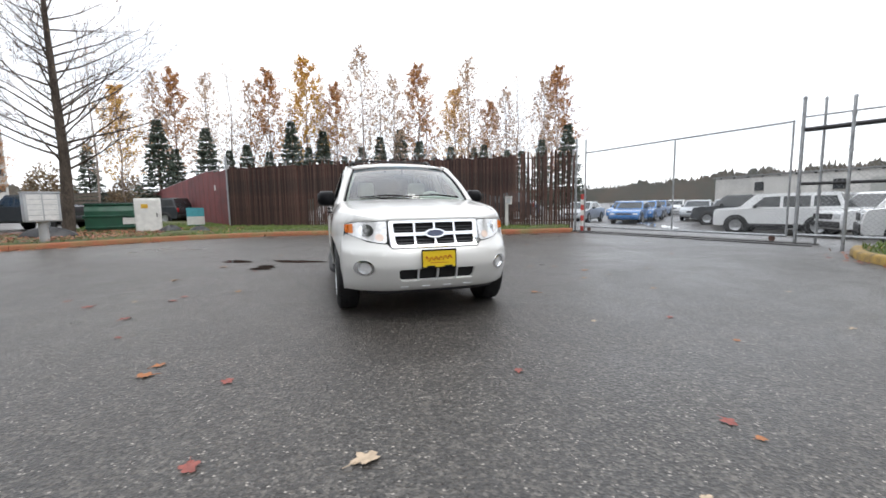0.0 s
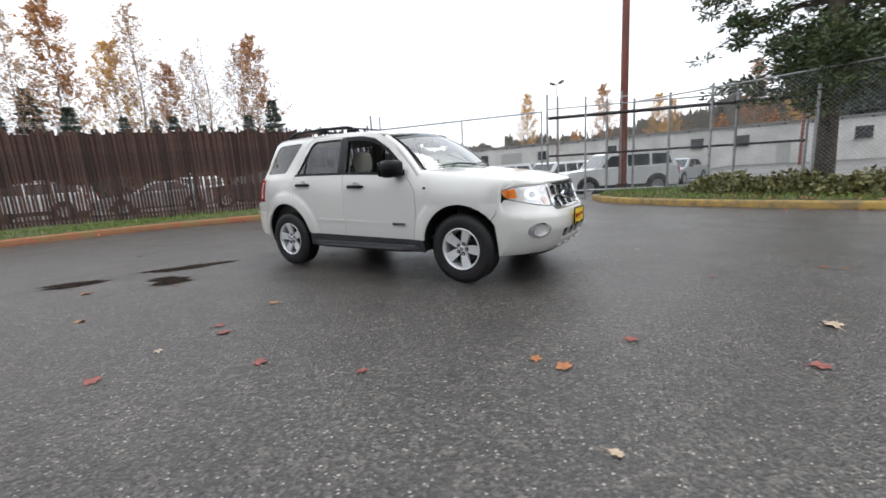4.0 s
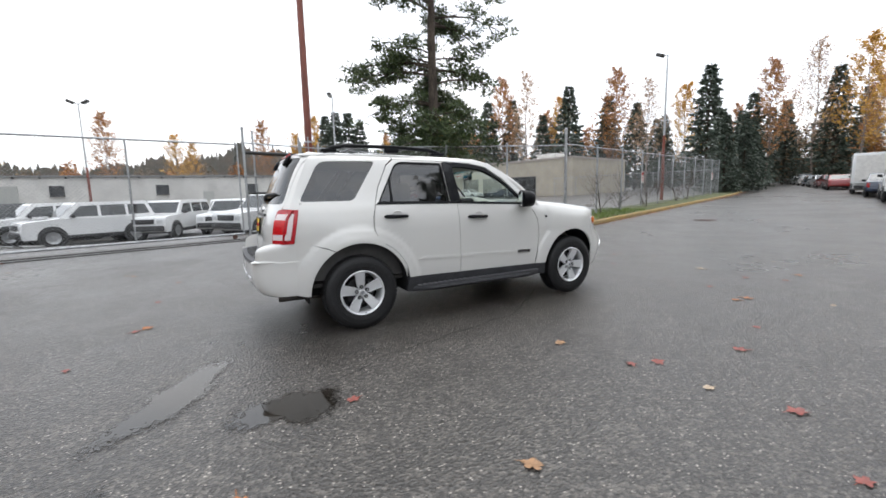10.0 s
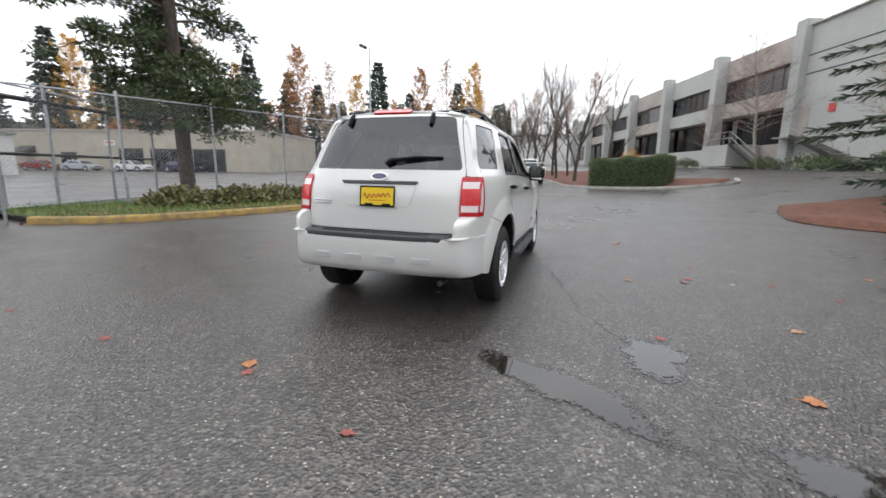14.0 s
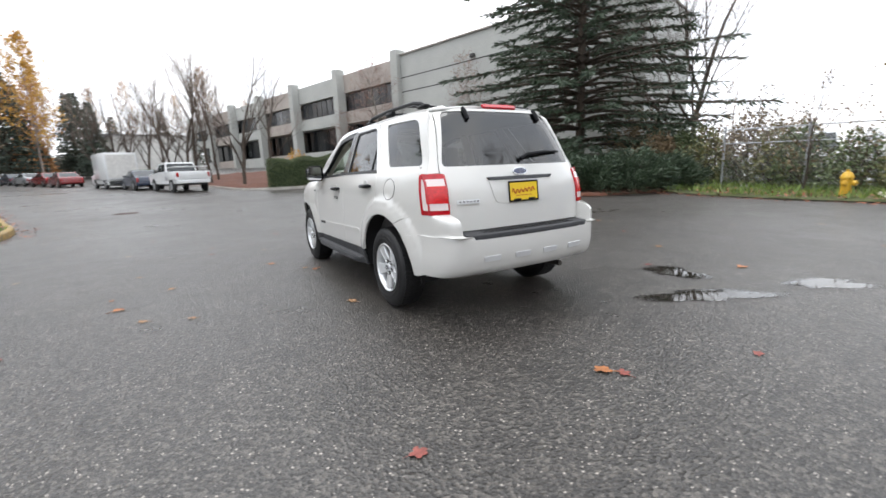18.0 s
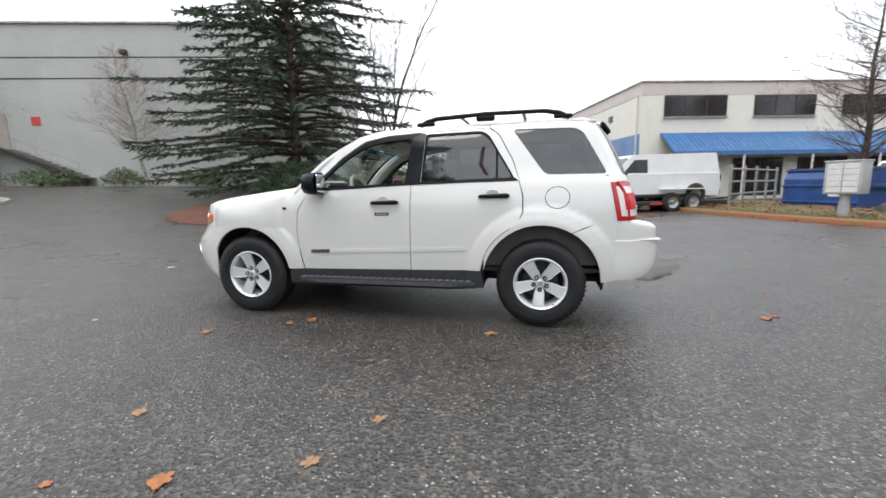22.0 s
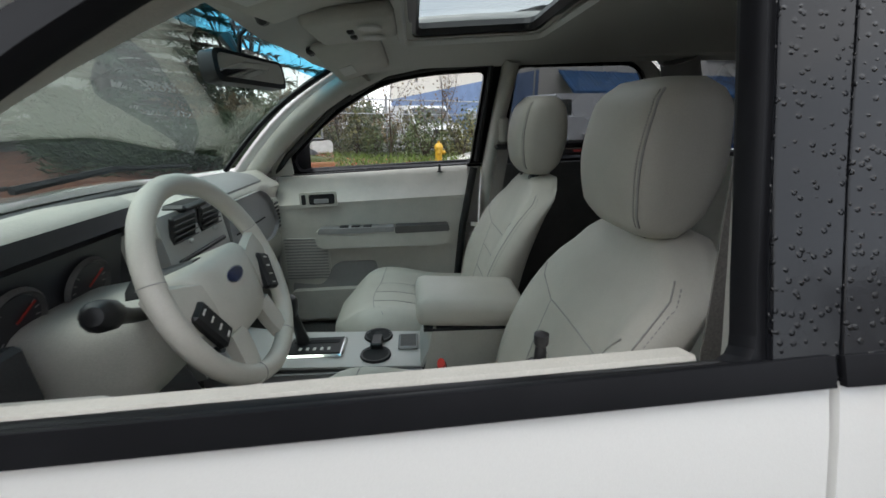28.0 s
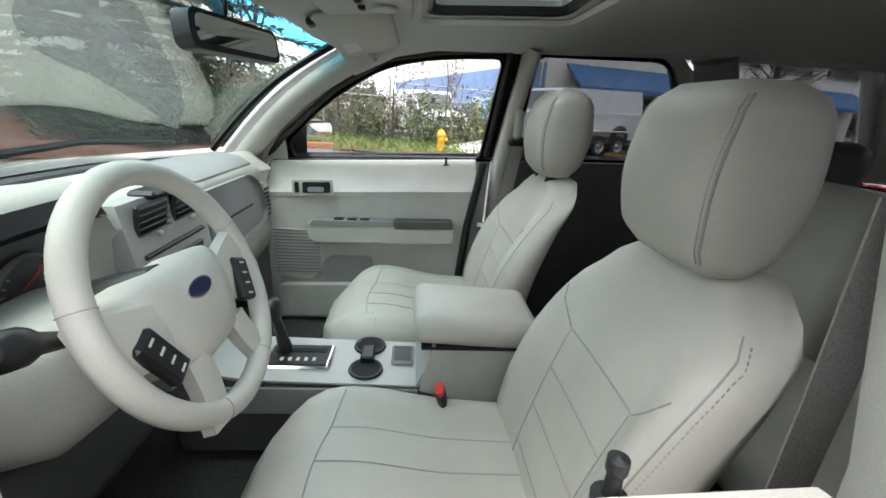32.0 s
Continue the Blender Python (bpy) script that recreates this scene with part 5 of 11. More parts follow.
# mirrors and handles
for s in (1, -1):
    g = Geo()
    rings = []
    for k, (y, w, h) in enumerate(((-0.665, 0.10, 0.10), (-0.635, 0.18, 0.155), (-0.57, 0.205, 0.178), (-0.515, 0.205, 0.183), (-0.505, 0.19, 0.168))):
        cx, cz = 0.930 + 0.010 * k, 1.178
        rings.append([(s * (cx + w / 2 * sx), y, cz + h / 2 * sz) for sx, sz in ((-1, -0.6), (-0.75, -1), (0.6, -1), (1, -0.5), (1, 0.45), (0.6, 0.95), (-0.7, 1), (-1, 0.7))])
    g.ring(rings if s < 0 else [r[::-1] for r in rings])
    g.tube([(s * 0.80, -0.60, 1.135), (s * 0.90, -0.585, 1.150)], 0.030, 8)
    mi = part("door_mirror", g, BLACKTRIM, FD[0 if s > 0 else 1], "black folding door mirror", smooth=50)
    part("mirror_glass", Geo().prism(rounded([(-0.085, -0.075), (0.085, -0.075), (0.088, 0.07), (-0.088, 0.08)], 0.03), 0, 0.003, Matrix.Translation((s * 0.972, -0.490, 1.178)) @ Matrix.Rotation(radians(-90), 4, "X") @ Matrix.Rotation(radians(-9 * s), 4, "Y")), MIRROR, mi)
    if s < 0:
        turn_ = Matrix.Translation((-0.93, -0.58, 0)) @ Matrix.Rotation(radians(-17), 4, "Z") @ Matrix.Translation((0.93, 0.58, 0))
        for o in [mi] + list(mi.children):
            o.data.transform(turn_)
    sail = [side(y, z) * 1 for y, z in ((-0.652, 1.112), (-0.605, 1.178), (-0.577, 1.190), (-0.562, 1.130))]
    part("mirror_sail", Geo().add([Vector((s * (p.x + 0.006), p.y, p.z)) for p in sail] + [Vector((s * (p.x - 0.03), p.y, p.z)) for p in sail], [(0, 1, 2, 3), (4, 7, 6, 5), (0, 4, 5, 1), (1, 5, 6, 2), (2, 6, 7, 3), (3, 7, 4, 0)]), BLACKTRIM, mi, smooth=0)
    for dn, yy, zz in ((0, 0.035, 1.006), (1, 0.945, 1.048)):
        door = (FD, RD)[dn][0 if s > 0 else 1]
        x = half_width(yy, zz)
        pocket = Geo().lathe([(0.0, 0.002), (0.050, 0.002), (0.056, 0.0045), (0.060, 0.0)], 20, Matrix.Translation((s * (x + 0.0005), yy - 0.01, zz + 0.006)) @ Matrix.Rotation(radians(90 * s), 4, "Y") @ Matrix.Scale(0.85, 4, (1, 0, 0)))
        ha = part("door_handle", Geo().tube([(s * (x + 0.002), yy - 0.118, zz - 0.002), (s * (x + 0.026), yy - 0.098, zz), (s * (x + 0.036), yy - 0.05, zz + 0.001), (s * (x + 0.037), yy + 0.02, zz + 0.002), (s * (x + 0.032), yy + 0.075, zz + 0.003), (s * (x + 0.022), yy + 0.105, zz + 0.004), (s * (x + 0.002), yy + 0.118, zz + 0.004)],
                    [0.010, 0.017, 0.018, 0.019, 0.021, 0.019, 0.009], 10, flat=0.95), BLACKTRIM, door, "black pull handle", smooth=60)
        part("handle_pocket", pocket, PAINT, ha)
        if dn == 0 and s > 0:
            part("lock_cylinder", Geo().lathe([(0, 0.012), (0.006, 0.012), (0.007, 0.0)], 12, Matrix.Translation((x + 0.026, yy + 0.092, zz + 0.003)) @ Matrix.Rotation(radians(90), 4, "Y")), ALLOY, ha)
            kp = part("keypad", Geo().box((x + 0.004, 0.008, 0.912), (0.014, 0.134, 0.034), bevel=0.007), BLACKTRIM, door, "five-button entry keypad")
            for k in range(5):
                part("key", Geo().box((x + 0.0115, -0.034 + 0.021 * k, 0.912), (0.003, 0.014, 0.014), bevel=0.002), mat("pale_key", (0.42, 0.42, 0.40), rough=0.5) if k == 0 else bpy.data.materials["pale_key"], kp)

# wheels
def build_wheel():
    w = new("wheel")
    w.parent = car
    turn = Matrix.Rotation(radians(90), 4, "Y")
    ty = Geo()
    ty.lathe([(0.214, -0.10), (0.240, -0.112), (0.30, -0.120), (0.335, -0.112), (0.358, -0.095), (0.366, -0.07), (0.367, 0.0), (0.366, 0.07), (0.358, 0.095), (0.335, 0.112), (0.30, 0.120), (0.240, 0.112), (0.219, 0.104)], 48, turn)
    tyre = part("tyre", ty, RUBBER, w, "black all-season tyre", smooth=40)
    tr = Geo()
    for k in range(60):
        a = 2 * math.pi * k / 60
        for o, tw in ((-0.075, 0.25), (-0.027, -0.25), (0.027, 0.25), (0.075, -0.25)):
            tr.box((o, 0, 0.3665), (0.040, 0.026, 0.009), Matrix.Rotation(a + o, 4, "X") @ Matrix.Rotation(tw, 4, "Z"))
    part("tyre_tread", tr, RUBBER, tyre)
    for r in (0.268, 0.305):
        part("sidewall_rib", Geo().tube([(0.1185, r * math.cos(k * 0.1309), r * math.sin(k * 0.1309)) for k in range(48)], 0.003, 5, close=True), RUBBER, tyre)
    rim = Geo()
    rim.lathe([(0.200, -0.09), (0.214, -0.10), (0.218, -0.09), (0.205, -0.06), (0.205, 0.07), (0.216, 0.100), (0.2245, 0.108), (0.2245, 0.116), (0.218, 0.119), (0.210, 0.112), (0.202, 0.098), (0.196, 0.080), (0.194, -0.06)], 48, turn)
    rm = part("rim", rim, ALLOY, w, "five-spoke silver alloy rim", smooth=40)
    dk = mat("dark_brake", (0.05, 0.05, 0.052), rough=0.5, metal=0.6, var=0.3, scale=30)
    disc = part("brake_disc", Geo().lathe([(0.0, 0.02), (0.06, 0.02), (0.062, 0.012), (0.145, 0.012), (0.148, 0.0)], 32, turn), dk, w)
    part("brake_caliper", Geo().box((0.015, 0.115, 0.03), (0.06, 0.06, 0.13), bevel=0.015), dk, w)
    part("barrel", Geo().lathe([(0.0, -0.05), (0.2, -0.05), (0.2, -0.045), (0.0, -0.045)], 32, turn), DARK, w)
    for k in range(5):
        a = 2 * math.pi * k / 5
        g = Geo()
        rings = []
        for r, hw, x0, x1 in ((0.030, 0.022, 0.050, 0.078), (0.058, 0.037, 0.050, 0.082), (0.082, 0.044, 0.052, 0.088), (0.13, 0.047, 0.060, 0.097), (0.175, 0.052, 0.072, 0.104), (0.194, 0.057, 0.080, 0.107), (0.209, 0.064, 0.084, 0.108)):
            rings.append([(x0, -hw * 0.92, r), (x1 - 0.012, -hw, r), (x1 - 0.001, -hw * 0.90, r), (x1, -hw * 0.84, r), (x1 - 0.003, -hw * 0.78, r), (x1 - 0.003, hw * 0.78, r), (x1, hw * 0.84, r), (x1 - 0.001, hw * 0.90, r), (x1 - 0.012, hw, r), (x0, hw * 0.92, r)])
        g.ring([[tuple(Matrix.Rotation(a, 3, "X") @ Vector(p)) for p in q] for q in rings])
        part("spoke", g, ALLOY, w, smooth=25)
        ml = Matrix.Rotation(a, 4, "X") @ Matrix.Translation((0.080, 0, 0.057)) @ turn
        cup = part("lug_recess", Geo().lathe([(0.0, 0.004), (0.0165, 0.004), (0.0165, 0.008), (0.019, 0.0085), (0.020, 0.0)], 16, ml), dk, w)
        part("lug_nut", Geo().lathe([(0.0, 0.024), (0.007, 0.023), (0.0095, 0.019), (0.0105, 0.004)], 8, ml), CHROME, w)
    hub = part("hub_cap", Geo().lathe([(0.0, 0.020), (0.026, 0.019), (0.034, 0.012), (0.038, 0.0)], 24, Matrix.Translation((0.076, 0, 0)) @ turn), ALLOY, w)
    part("cap_badge", Geo().lathe([(0.0, 0.003), (0.02, 0.003), (0.021, 0.0)], 20, Matrix.Translation((0.0955, 0, 0)) @ turn), GREYBADGE, hub)
    part("valve_stem", Geo().tube([(0.100, 0.0, -0.208), (0.125, 0.0, -0.200)], 0.005, 6), BLACKTRIM, w)
    return w


wheel = build_wheel()
WS = Matrix.Scale(0.967, 4)
wheel.matrix_basis = Matrix.Translation((0.775, -1.31, 0.358)) @ Matrix.Rotation(0.25, 4, "X") @ WS
for x, y, a in ((0.775, 1.31, 0.55), (-0.775, -1.31, 0.9), (-0.775, 1.31, 0.1)):
    m = Matrix.Translation((x, y, 0.358)) @ (Matrix.Rotation(math.pi, 4, "Z") if x < 0 else Matrix()) @ Matrix.Rotation(a, 4, "X") @ WS
    copy_thing(wheel, m)
# wheel wells and underbody
for s in (1, -1):
    for wy, r in ((-1.31, 0.44), (1.31, 0.465)):
        rings = []
        for k in range(19):
            a = radians(-8 + 196 * k / 18)
            py, pz = wy + r * math.cos(a), 0.37 + r * math.sin(a)
            xo = s * (half_width(wy + (r + 0.03) * math.cos(a), max(0.32, 0.37 + (r + 0.03) * math.sin(a))) - 0.030)
            qy, qz = wy + (r + 0.015) * math.cos(a), 0.37 + (r + 0.015) * math.sin(a)
            rings.append([(s * 0.50, py, pz), (xo, py, pz), (xo, qy, qz), (s * 0.50, qy, qz)])
        part("wheel_well", Geo().ring(rings), DARK, car)
g = Geo().box((0, 0, 0.36), (1.1, 3.7, 0.10), bevel=0.03).box((0, 0, 0.375), (1.62, 1.65, 0.10), bevel=0.02)
part("underbody", g, DARK, car)
part("exhaust_pipe", Geo().tube([(-0.5, 1.2, 0.30), (-0.5, 2.00, 0.31)], 0.024, 10), STEELDARK, car)

# ---- the car's cabin ----
LEATHER = mat("stone_grey_leather", (0.52, 0.495, 0.435), rough=0.46, var=0.07, scale=5, grain=0.03, grain_scale=420, bump=0.08, bump_scale=420)
SEAM = mat("leather_seam", (0.36, 0.345, 0.32), rough=0.7)
STITCH = mat("pale_stitch", (0.58, 0.56, 0.52), rough=0.7)
TRIM = mat("stone_plastic_trim", (0.45, 0.435, 0.39), rough=0.55, var=0.08, scale=8, grain=0.08, grain_scale=500, bump=0.12, bump_scale=500)
GREYTRIM = mat("mid_grey_trim", (0.24, 0.235, 0.235), rough=0.5, grain=0.08, grain_scale=500, var=0.08)
DARKTRIM = mat("dark_grey_trim", (0.075, 0.072, 0.070), rough=0.6, grain=0.15, grain_scale=300, var=0.15)
KNEE = mat("charcoal_knee_panel", (0.026, 0.026, 0.028), rough=0.6, grain=0.15, grain_scale=300, var=0.15)
SILVERTRIM = mat("silver_console_trim", (0.43, 0.425, 0.405), rough=0.42, metal=0.2)
CARPET = mat("dark_carpet", (0.055, 0.052, 0.050), rough=0.95, grain=0.5, grain_scale=200, bump=0.6, bump_scale=200)
HEADCLOTH = mat("pale_headliner_cloth", (0.50, 0.49, 0.46), rough=0.95, grain=0.06, grain_scale=400, bump=0.2, bump_scale=500)
LCD = mat("lit_blue_display", (0.16, 0.50, 0.60), rough=0.25, emit=0.10)
GAUGE = mat("gauge_face", (0.02, 0.02, 0.024), rough=0.3)
NEEDLE = mat("red_needle", (0.30, 0.02, 0.015), rough=0.4)
BELT = mat("grey_belt_webbing", (0.20, 0.185, 0.17), rough=0.75, grain=0.2, grain_scale=300)
REDBTN = mat("red_button", (0.60, 0.04, 0.03), rough=0.35)
BLACKP = mat("black_switch_plastic", (0.009, 0.009, 0.010), rough=0.4, var=0.2, scale=30)


def loft_x(sections, xs):
    g = Geo()
    g.ring([[(x, y, z) for y, z in s] for x, s in zip(xs, sections)])
    return g


def seat_back_point(u, v, cx):
    """A point of a seat back's padded front: u across from -1 to 1, v up from 0 to 1."""
    w = curve1([0, 0.25, 0.6, 0.8, 0.92, 1.0], [0.215, 0.235, 0.238, 0.228, 0.195, 0.13])(v)
    y = curve1([0, 0.25, 0.55, 0.8, 1.0], [0.150, 0.185, 0.235, 0.290, 0.345])(v)
    z = lerp(0.62, 1.155, v) - 0.02 * abs(u) ** 3
    bol = smooth_step(0.50, 0.80, abs(u)) * 0.050 * math.sin(min(1, v * 1.15) * math.pi) ** 0.6 if 0 < v < 0.87 else 0
    edge = 0.055 * max(0, abs(u) - 0.82) / 0.18
    return Vector((cx + w * u, y - bol + edge * 0.9, z))


def build_seat(cx, driver):
    st = new("front_seat")
    st.parent = car
    st["label"] = "stone grey leather seat with sewn panels"
    g = Geo()
    rings = []
    for k in range(19):
        v = k / 18
        fr = [seat_back_point(lerp(-1, 1, i / 22), v, cx) for i in range(23)]
        w = fr[-1].x - cx
        yb = fr[11].y + lerp(0.14, 0.085, v)
        bk = [Vector((cx + w * math.cos(a) * 0.98, lerp(fr[0].y + 0.01, yb, math.sin(a) ** 0.6), fr[11].z)) for a in [radians(18 * i) for i in range(1, 10)]]
        rings.append(fr + bk)
    last = [p.lerp(Vector((cx, 0.385, 1.168)), 0.5) for p in rings[-1]]
    rings.append([Vector((p.x, p.y, 1.164)) for p in last])
    g.ring(rings)
    back = part("backrest", g, LEATHER, st, smooth=80)
    for s in (1, -1):
        pts = [seat_back_point(s * lerp(0.46, 0.52, v), v, cx) + Vector((0, -0.001, 0)) for v in [0.04 + 0.045 * i for i in range(14)]]
        part("seam", Geo().tube(pts, 0.0017, 5), SEAM, back)
        pts = [seat_back_point(s * 0.86, v, cx) + Vector((0, 0.0005, 0)) for v in [0.04 + 0.047 * i for i in range(20)]]
        part("piping", Geo().tube(pts, 0.0016, 6), SEAM, back, "dark sewn piping")
        gs = Geo()
        for i in range(70):
            v = 0.05 + 0.0125 * i
            p, q = seat_back_point(s * 0.89, v, cx), seat_back_point(s * 0.89, v + 0.007, cx)
            gs.tube([p, q], 0.0012, 4)
        part("stitching", gs, SEAM, back)
        d = [seat_back_point(s * u, v, cx) + Vector((0, -0.001, 0)) for u, v in ((0.51, 0.63), (0.60, 0.67), (0.70, 0.72), (0.78, 0.77))]
        part("seam", Geo().tube(d, 0.0015, 5), SEAM, back)
    for v in (0.15, 0.31, 0.47, 0.63):
        pts = [seat_back_point(u, v, cx) + Vector((0, -0.001, 0)) for u in np.linspace(-0.50, 0.50, 13)]
        part("seam", Geo().tube(pts, 0.0017, 5), SEAM, back)
    # cushion
    g = Geo()
    rings = []

    def cush(u, t):
        y = lerp(0.19, -0.345 if driver else -0.315, t)
        w = curve1([0, 0.4, 0.8, 0.93, 1.0], [0.235, 0.25, 0.245, 0.22, 0.17])(t)
        z = curve1([0, 0.3, 0.7, 0.88, 1.0], [0.668, 0.672, 0.705, 0.705, 0.668])(t)
        z += 0.048 * smooth_step(0.5, 0.82, abs(u)) * smooth_step(1.0, 0.75, t) - 0.05 * max(0, abs(u) - 0.85) / 0.15
        return Vector((cx + w * u, y, z))

    for k in range(17):
        t = k / 16
        top = [cush(lerp(-1, 1, i / 20), t) for i in range(21)]
        w = top[-1].x - cx
        rings.append(top + [Vector((cx + w * 1.0, top[0].y, 0.60)), Vector((cx + w * 0.9, top[0].y, 0.52)), Vector((cx - w * 0.9, top[0].y, 0.52)), Vector((cx - w, top[0].y, 0.60))])
    rings.append([p.lerp(Vector((cx, -0.36, 0.60)), 0.35) + Vector((0, -0.015, 0)) for p in rings[-1]])
    g.ring([r[::-1] for r in rings])
    cu = part("seat_cushion", g, LEATHER, st, smooth=80)
    for s in (1, -1):
        part("seam", Geo().tube([cush(s * 0.52, t) + Vector((0, 0, 0.001)) for t in np.linspace(0.05, 0.76, 12)], 0.0017, 5), SEAM, cu)
        part("seam", Geo().tube([cush(s * 0.17, t) + Vector((0, 0, 0.001)) for t in np.linspace(0.05, 0.79, 12)], 0.0014, 5), SEAM, cu)
    part("seam", Geo().tube([cush(u, 0.70 + 0.10 * (1 - (u / 0.9) ** 2)) + Vector((0, 0, 0.001)) for u in np.linspace(-0.9, 0.9, 15)], 0.0017, 5), SEAM, cu)
    part("seat_base", Geo().box((cx, -0.06, 0.47), (0.42, 0.46, 0.12), bevel=0.03), DARKTRIM, st)
    # headrest
    g = Geo()
    rings = []
    for k in range(15):
        v = k / 14
        z = lerp(1.155, 1.400, v) if driver else lerp(1.165, 1.412, v)
        w = 0.125 * curve1([0, 0.12, 0.45, 0.75, 0.92, 1.0], [0.80, 0.93, 1.0, 0.99, 0.92, 0.66])(v) * (1.0 if driver else 0.92)
        d0 = curve1([0, 0.15, 0.5, 0.85, 1.0], [0.040, 0.072, 0.088, 0.074, 0.042])(v)
        yc = (0.352 if driver else 0.368) + 0.012 * v
        rings.append([(cx + w * math.copysign(abs(math.cos(a)) ** 0.48, math.cos(a)), yc + d0 * math.copysign(abs(math.sin(a)) ** 0.62, math.sin(a)), z) for a in [2 * math.pi * i / 32 for i in range(32)]])
    g.ring(rings)
    hr = part("headrest", g, LEATHER, st, "padded leather headrest with twin stitching", smooth=80)
    for s in (1, -1):
        for off in (0.0, 0.012):
            gs = Geo()
            line = []
            for k in range(1, 14):
                v = k / 14
                r = rings[k]
                i = int(32 * (0.75 + s * (0.135 - off)) % 32)
                f = (32 * (0.75 + s * (0.135 - off * 1.2)) % 32) - i
                p = Vector(r[i]).lerp(Vector(r[(i + 1) % 32]), f)
                line.append(p + Vector((s * 0.001, -0.001, 0)))
            if off == 0:
                part("seam", Geo().tube(line, 0.0020, 5), SEAM, hr)
            else:
                for a, b in zip(line, line[1:]):
                    for q in range(4):
                        gs.tube([a.lerp(b, q / 4), a.lerp(b, q / 4 + 0.14)], 0.0013, 4)
                part("stitching", gs, SEAM, hr)
        part("headrest_post", Geo().tube([(cx + s * 0.055, 0.365, 1.12), (cx + s * 0.055, 0.360, 1.20)], 0.007, 8), CHROME, st)
        part("headrest_collar", Geo().lathe([(0.0, 0.014), (0.019, 0.014), (0.023, 0.008), (0.023, 0.0)], 14, Matrix.Translation((cx + s * 0.055, 0.362, 1.146))), BLACKP, st)
    return st


build_seat(0.372, True)
build_seat(-0.372, False)
# rear bench
rs = new("rear_seat")
rs.parent = car
rs["label"] = "stone grey leather rear bench"
for cx, w in ((-0.34, 0.62), (0.34, 0.62)):
    g = Geo()
    g.box((0, 0, 0), (w, 0.13, 0.56), Matrix.Translation((cx, 1.16, 0.92)) @ Matrix.Rotation(radians(-14), 4, "X"), bevel=0.05)
    part("backrest", g, LEATHER, rs, smooth=60)
    part("headrest", Geo().box((cx, 1.26, 1.24), (0.25, 0.10, 0.15), bevel=0.045), DARKTRIM, rs, smooth=60)
part("seat_cushion", Geo().box((0, 0.88, 0.64), (1.28, 0.50, 0.16), bevel=0.05), LEATHER, rs, smooth=60)

# floor, bulkhead, side trims
part("floor_carpet", Geo().box((0, 0.45, 0.445), (1.50, 2.85, 0.03)).box((0, -0.92, 0.70), (1.45, 0.03, 0.75), bevel=0.01), CARPET, car, "dark carpeted floor")
for s in (1, -1):
    part("rear_side_trim", Geo().prism([(0.32, 0.46), (0.32, 1.155), (1.10, 1.175), (1.32, 1.195), (1.80, 1.195), (1.86, 1.0), (1.86, 0.50)], 0, 0.03, Matrix.Translation((s * 0.755 - (0.03 if s > 0 else 0), 0, 0)) @ Matrix(((0, 0, 1, 0), (1, 0, 0, 0), (0, 1, 0, 0), (0, 0, 0, 1)))), DARKTRIM, car)
    pts = [side(y, z) for y, z in ((0.305, 0.55), (0.285, 1.12), (0.305, 1.35), (0.335, 1.56))]
    part("b_pillar_trim", Geo().tube([Vector((s * (p.x - 0.075), p.y, p.z)) for p in pts], [0.075, 0.062, 0.052, 0.055], 10, flat=0.55), TRIM, car, smooth=70)
    pts = [side(y, z) for y, z in ((1.20, 1.10), (1.14, 1.30), (1.00, 1.56))]
    part("c_pillar_trim", Geo().tube([Vector((s * (p.x - 0.07), p.y, p.z)) for p in pts], [0.09, 0.075, 0.07], 8, flat=0.5), GREYTRIM, car, smooth=70)
    pts = [screen(s * 0.80, v / 10) + Vector((-s * 0.045, 0.075, -0.012)) for v in range(-1, 11)]
    part("a_pillar_trim", Geo().tube(pts, [0.05] * 12, 10, flat=0.75), TRIM, car, smooth=70)
    pts = [side(y, z) for y, z in ((-0.30, 1.47), (-0.15, 1.54), (0.05, 1.578), (0.35, 1.592), (0.9, 1.605), (1.5, 1.60))]
    part("roof_side_trim", Geo().tube([Vector((s * (p.x - 0.055), p.y, p.z - 0.008)) for p in pts], 0.042, 8, flat=0.7), HEADCLOTH, car, smooth=70)
    pts = [side(y, z) for y, z in ((-0.66, 1.12), (-0.585, 1.200), (-0.37, 1.388), (-0.18, 1.497), (0.02, 1.533), (0.262, 1.546), (0.228, 1.165))]
    part("door_seal", Geo().tube([Vector((s * (p.x - 0.045), p.y, p.z)) for p in pts], 0.012, 8), BLACKP, car, "black rubber door seal")
    part("door_seal", Geo().tube([(s * 0.70 + 0.035, 0.20, 1.15 if s < 0 else 1.02), (s * 0.70 + 0.035, 0.155, 0.9), (s * 0.70 + 0.035, 0.12, 0.55)], 0.016, 8), BLACKP, car)
part("tailgate_trim", Geo().box((0, 1.93, 0.93), (1.26, 0.03, 0.46), bevel=0.01), DARKTRIM, car)

# headlining with the sunroof's opening
hd = [(-0.61, -0.30), (-0.40, -0.37), (0.0, -0.40), (0.40, -0.37), (0.61, -0.30), (0.66, 0.3), (0.655, 1.0), (0.61, 1.66), (-0.61, 1.66), (-0.655, 1.0), (-0.66, 0.3)]
sr = rounded([(-0.33, -0.045), (0.33, -0.045), (0.33, 0.345), (-0.33, 0.345)], 0.05)
panel("headliner", hd, [sr], lambda x, y: roof(x, y) - Vector((0, 0, 0.062 + 0.012 * smooth_step(0.40, 0.62, abs(x)))), HEADCLOTH, car, thick=-0.03, step=0.09, label="pale cloth headliner")
part("sunroof_seal", Geo().tube([Vector(roof(x, y)) - Vector((0, 0, 0.040)) for x, y in sr], 0.020, 6, close=True), BLACKP, car)
g = Geo()
rings = []
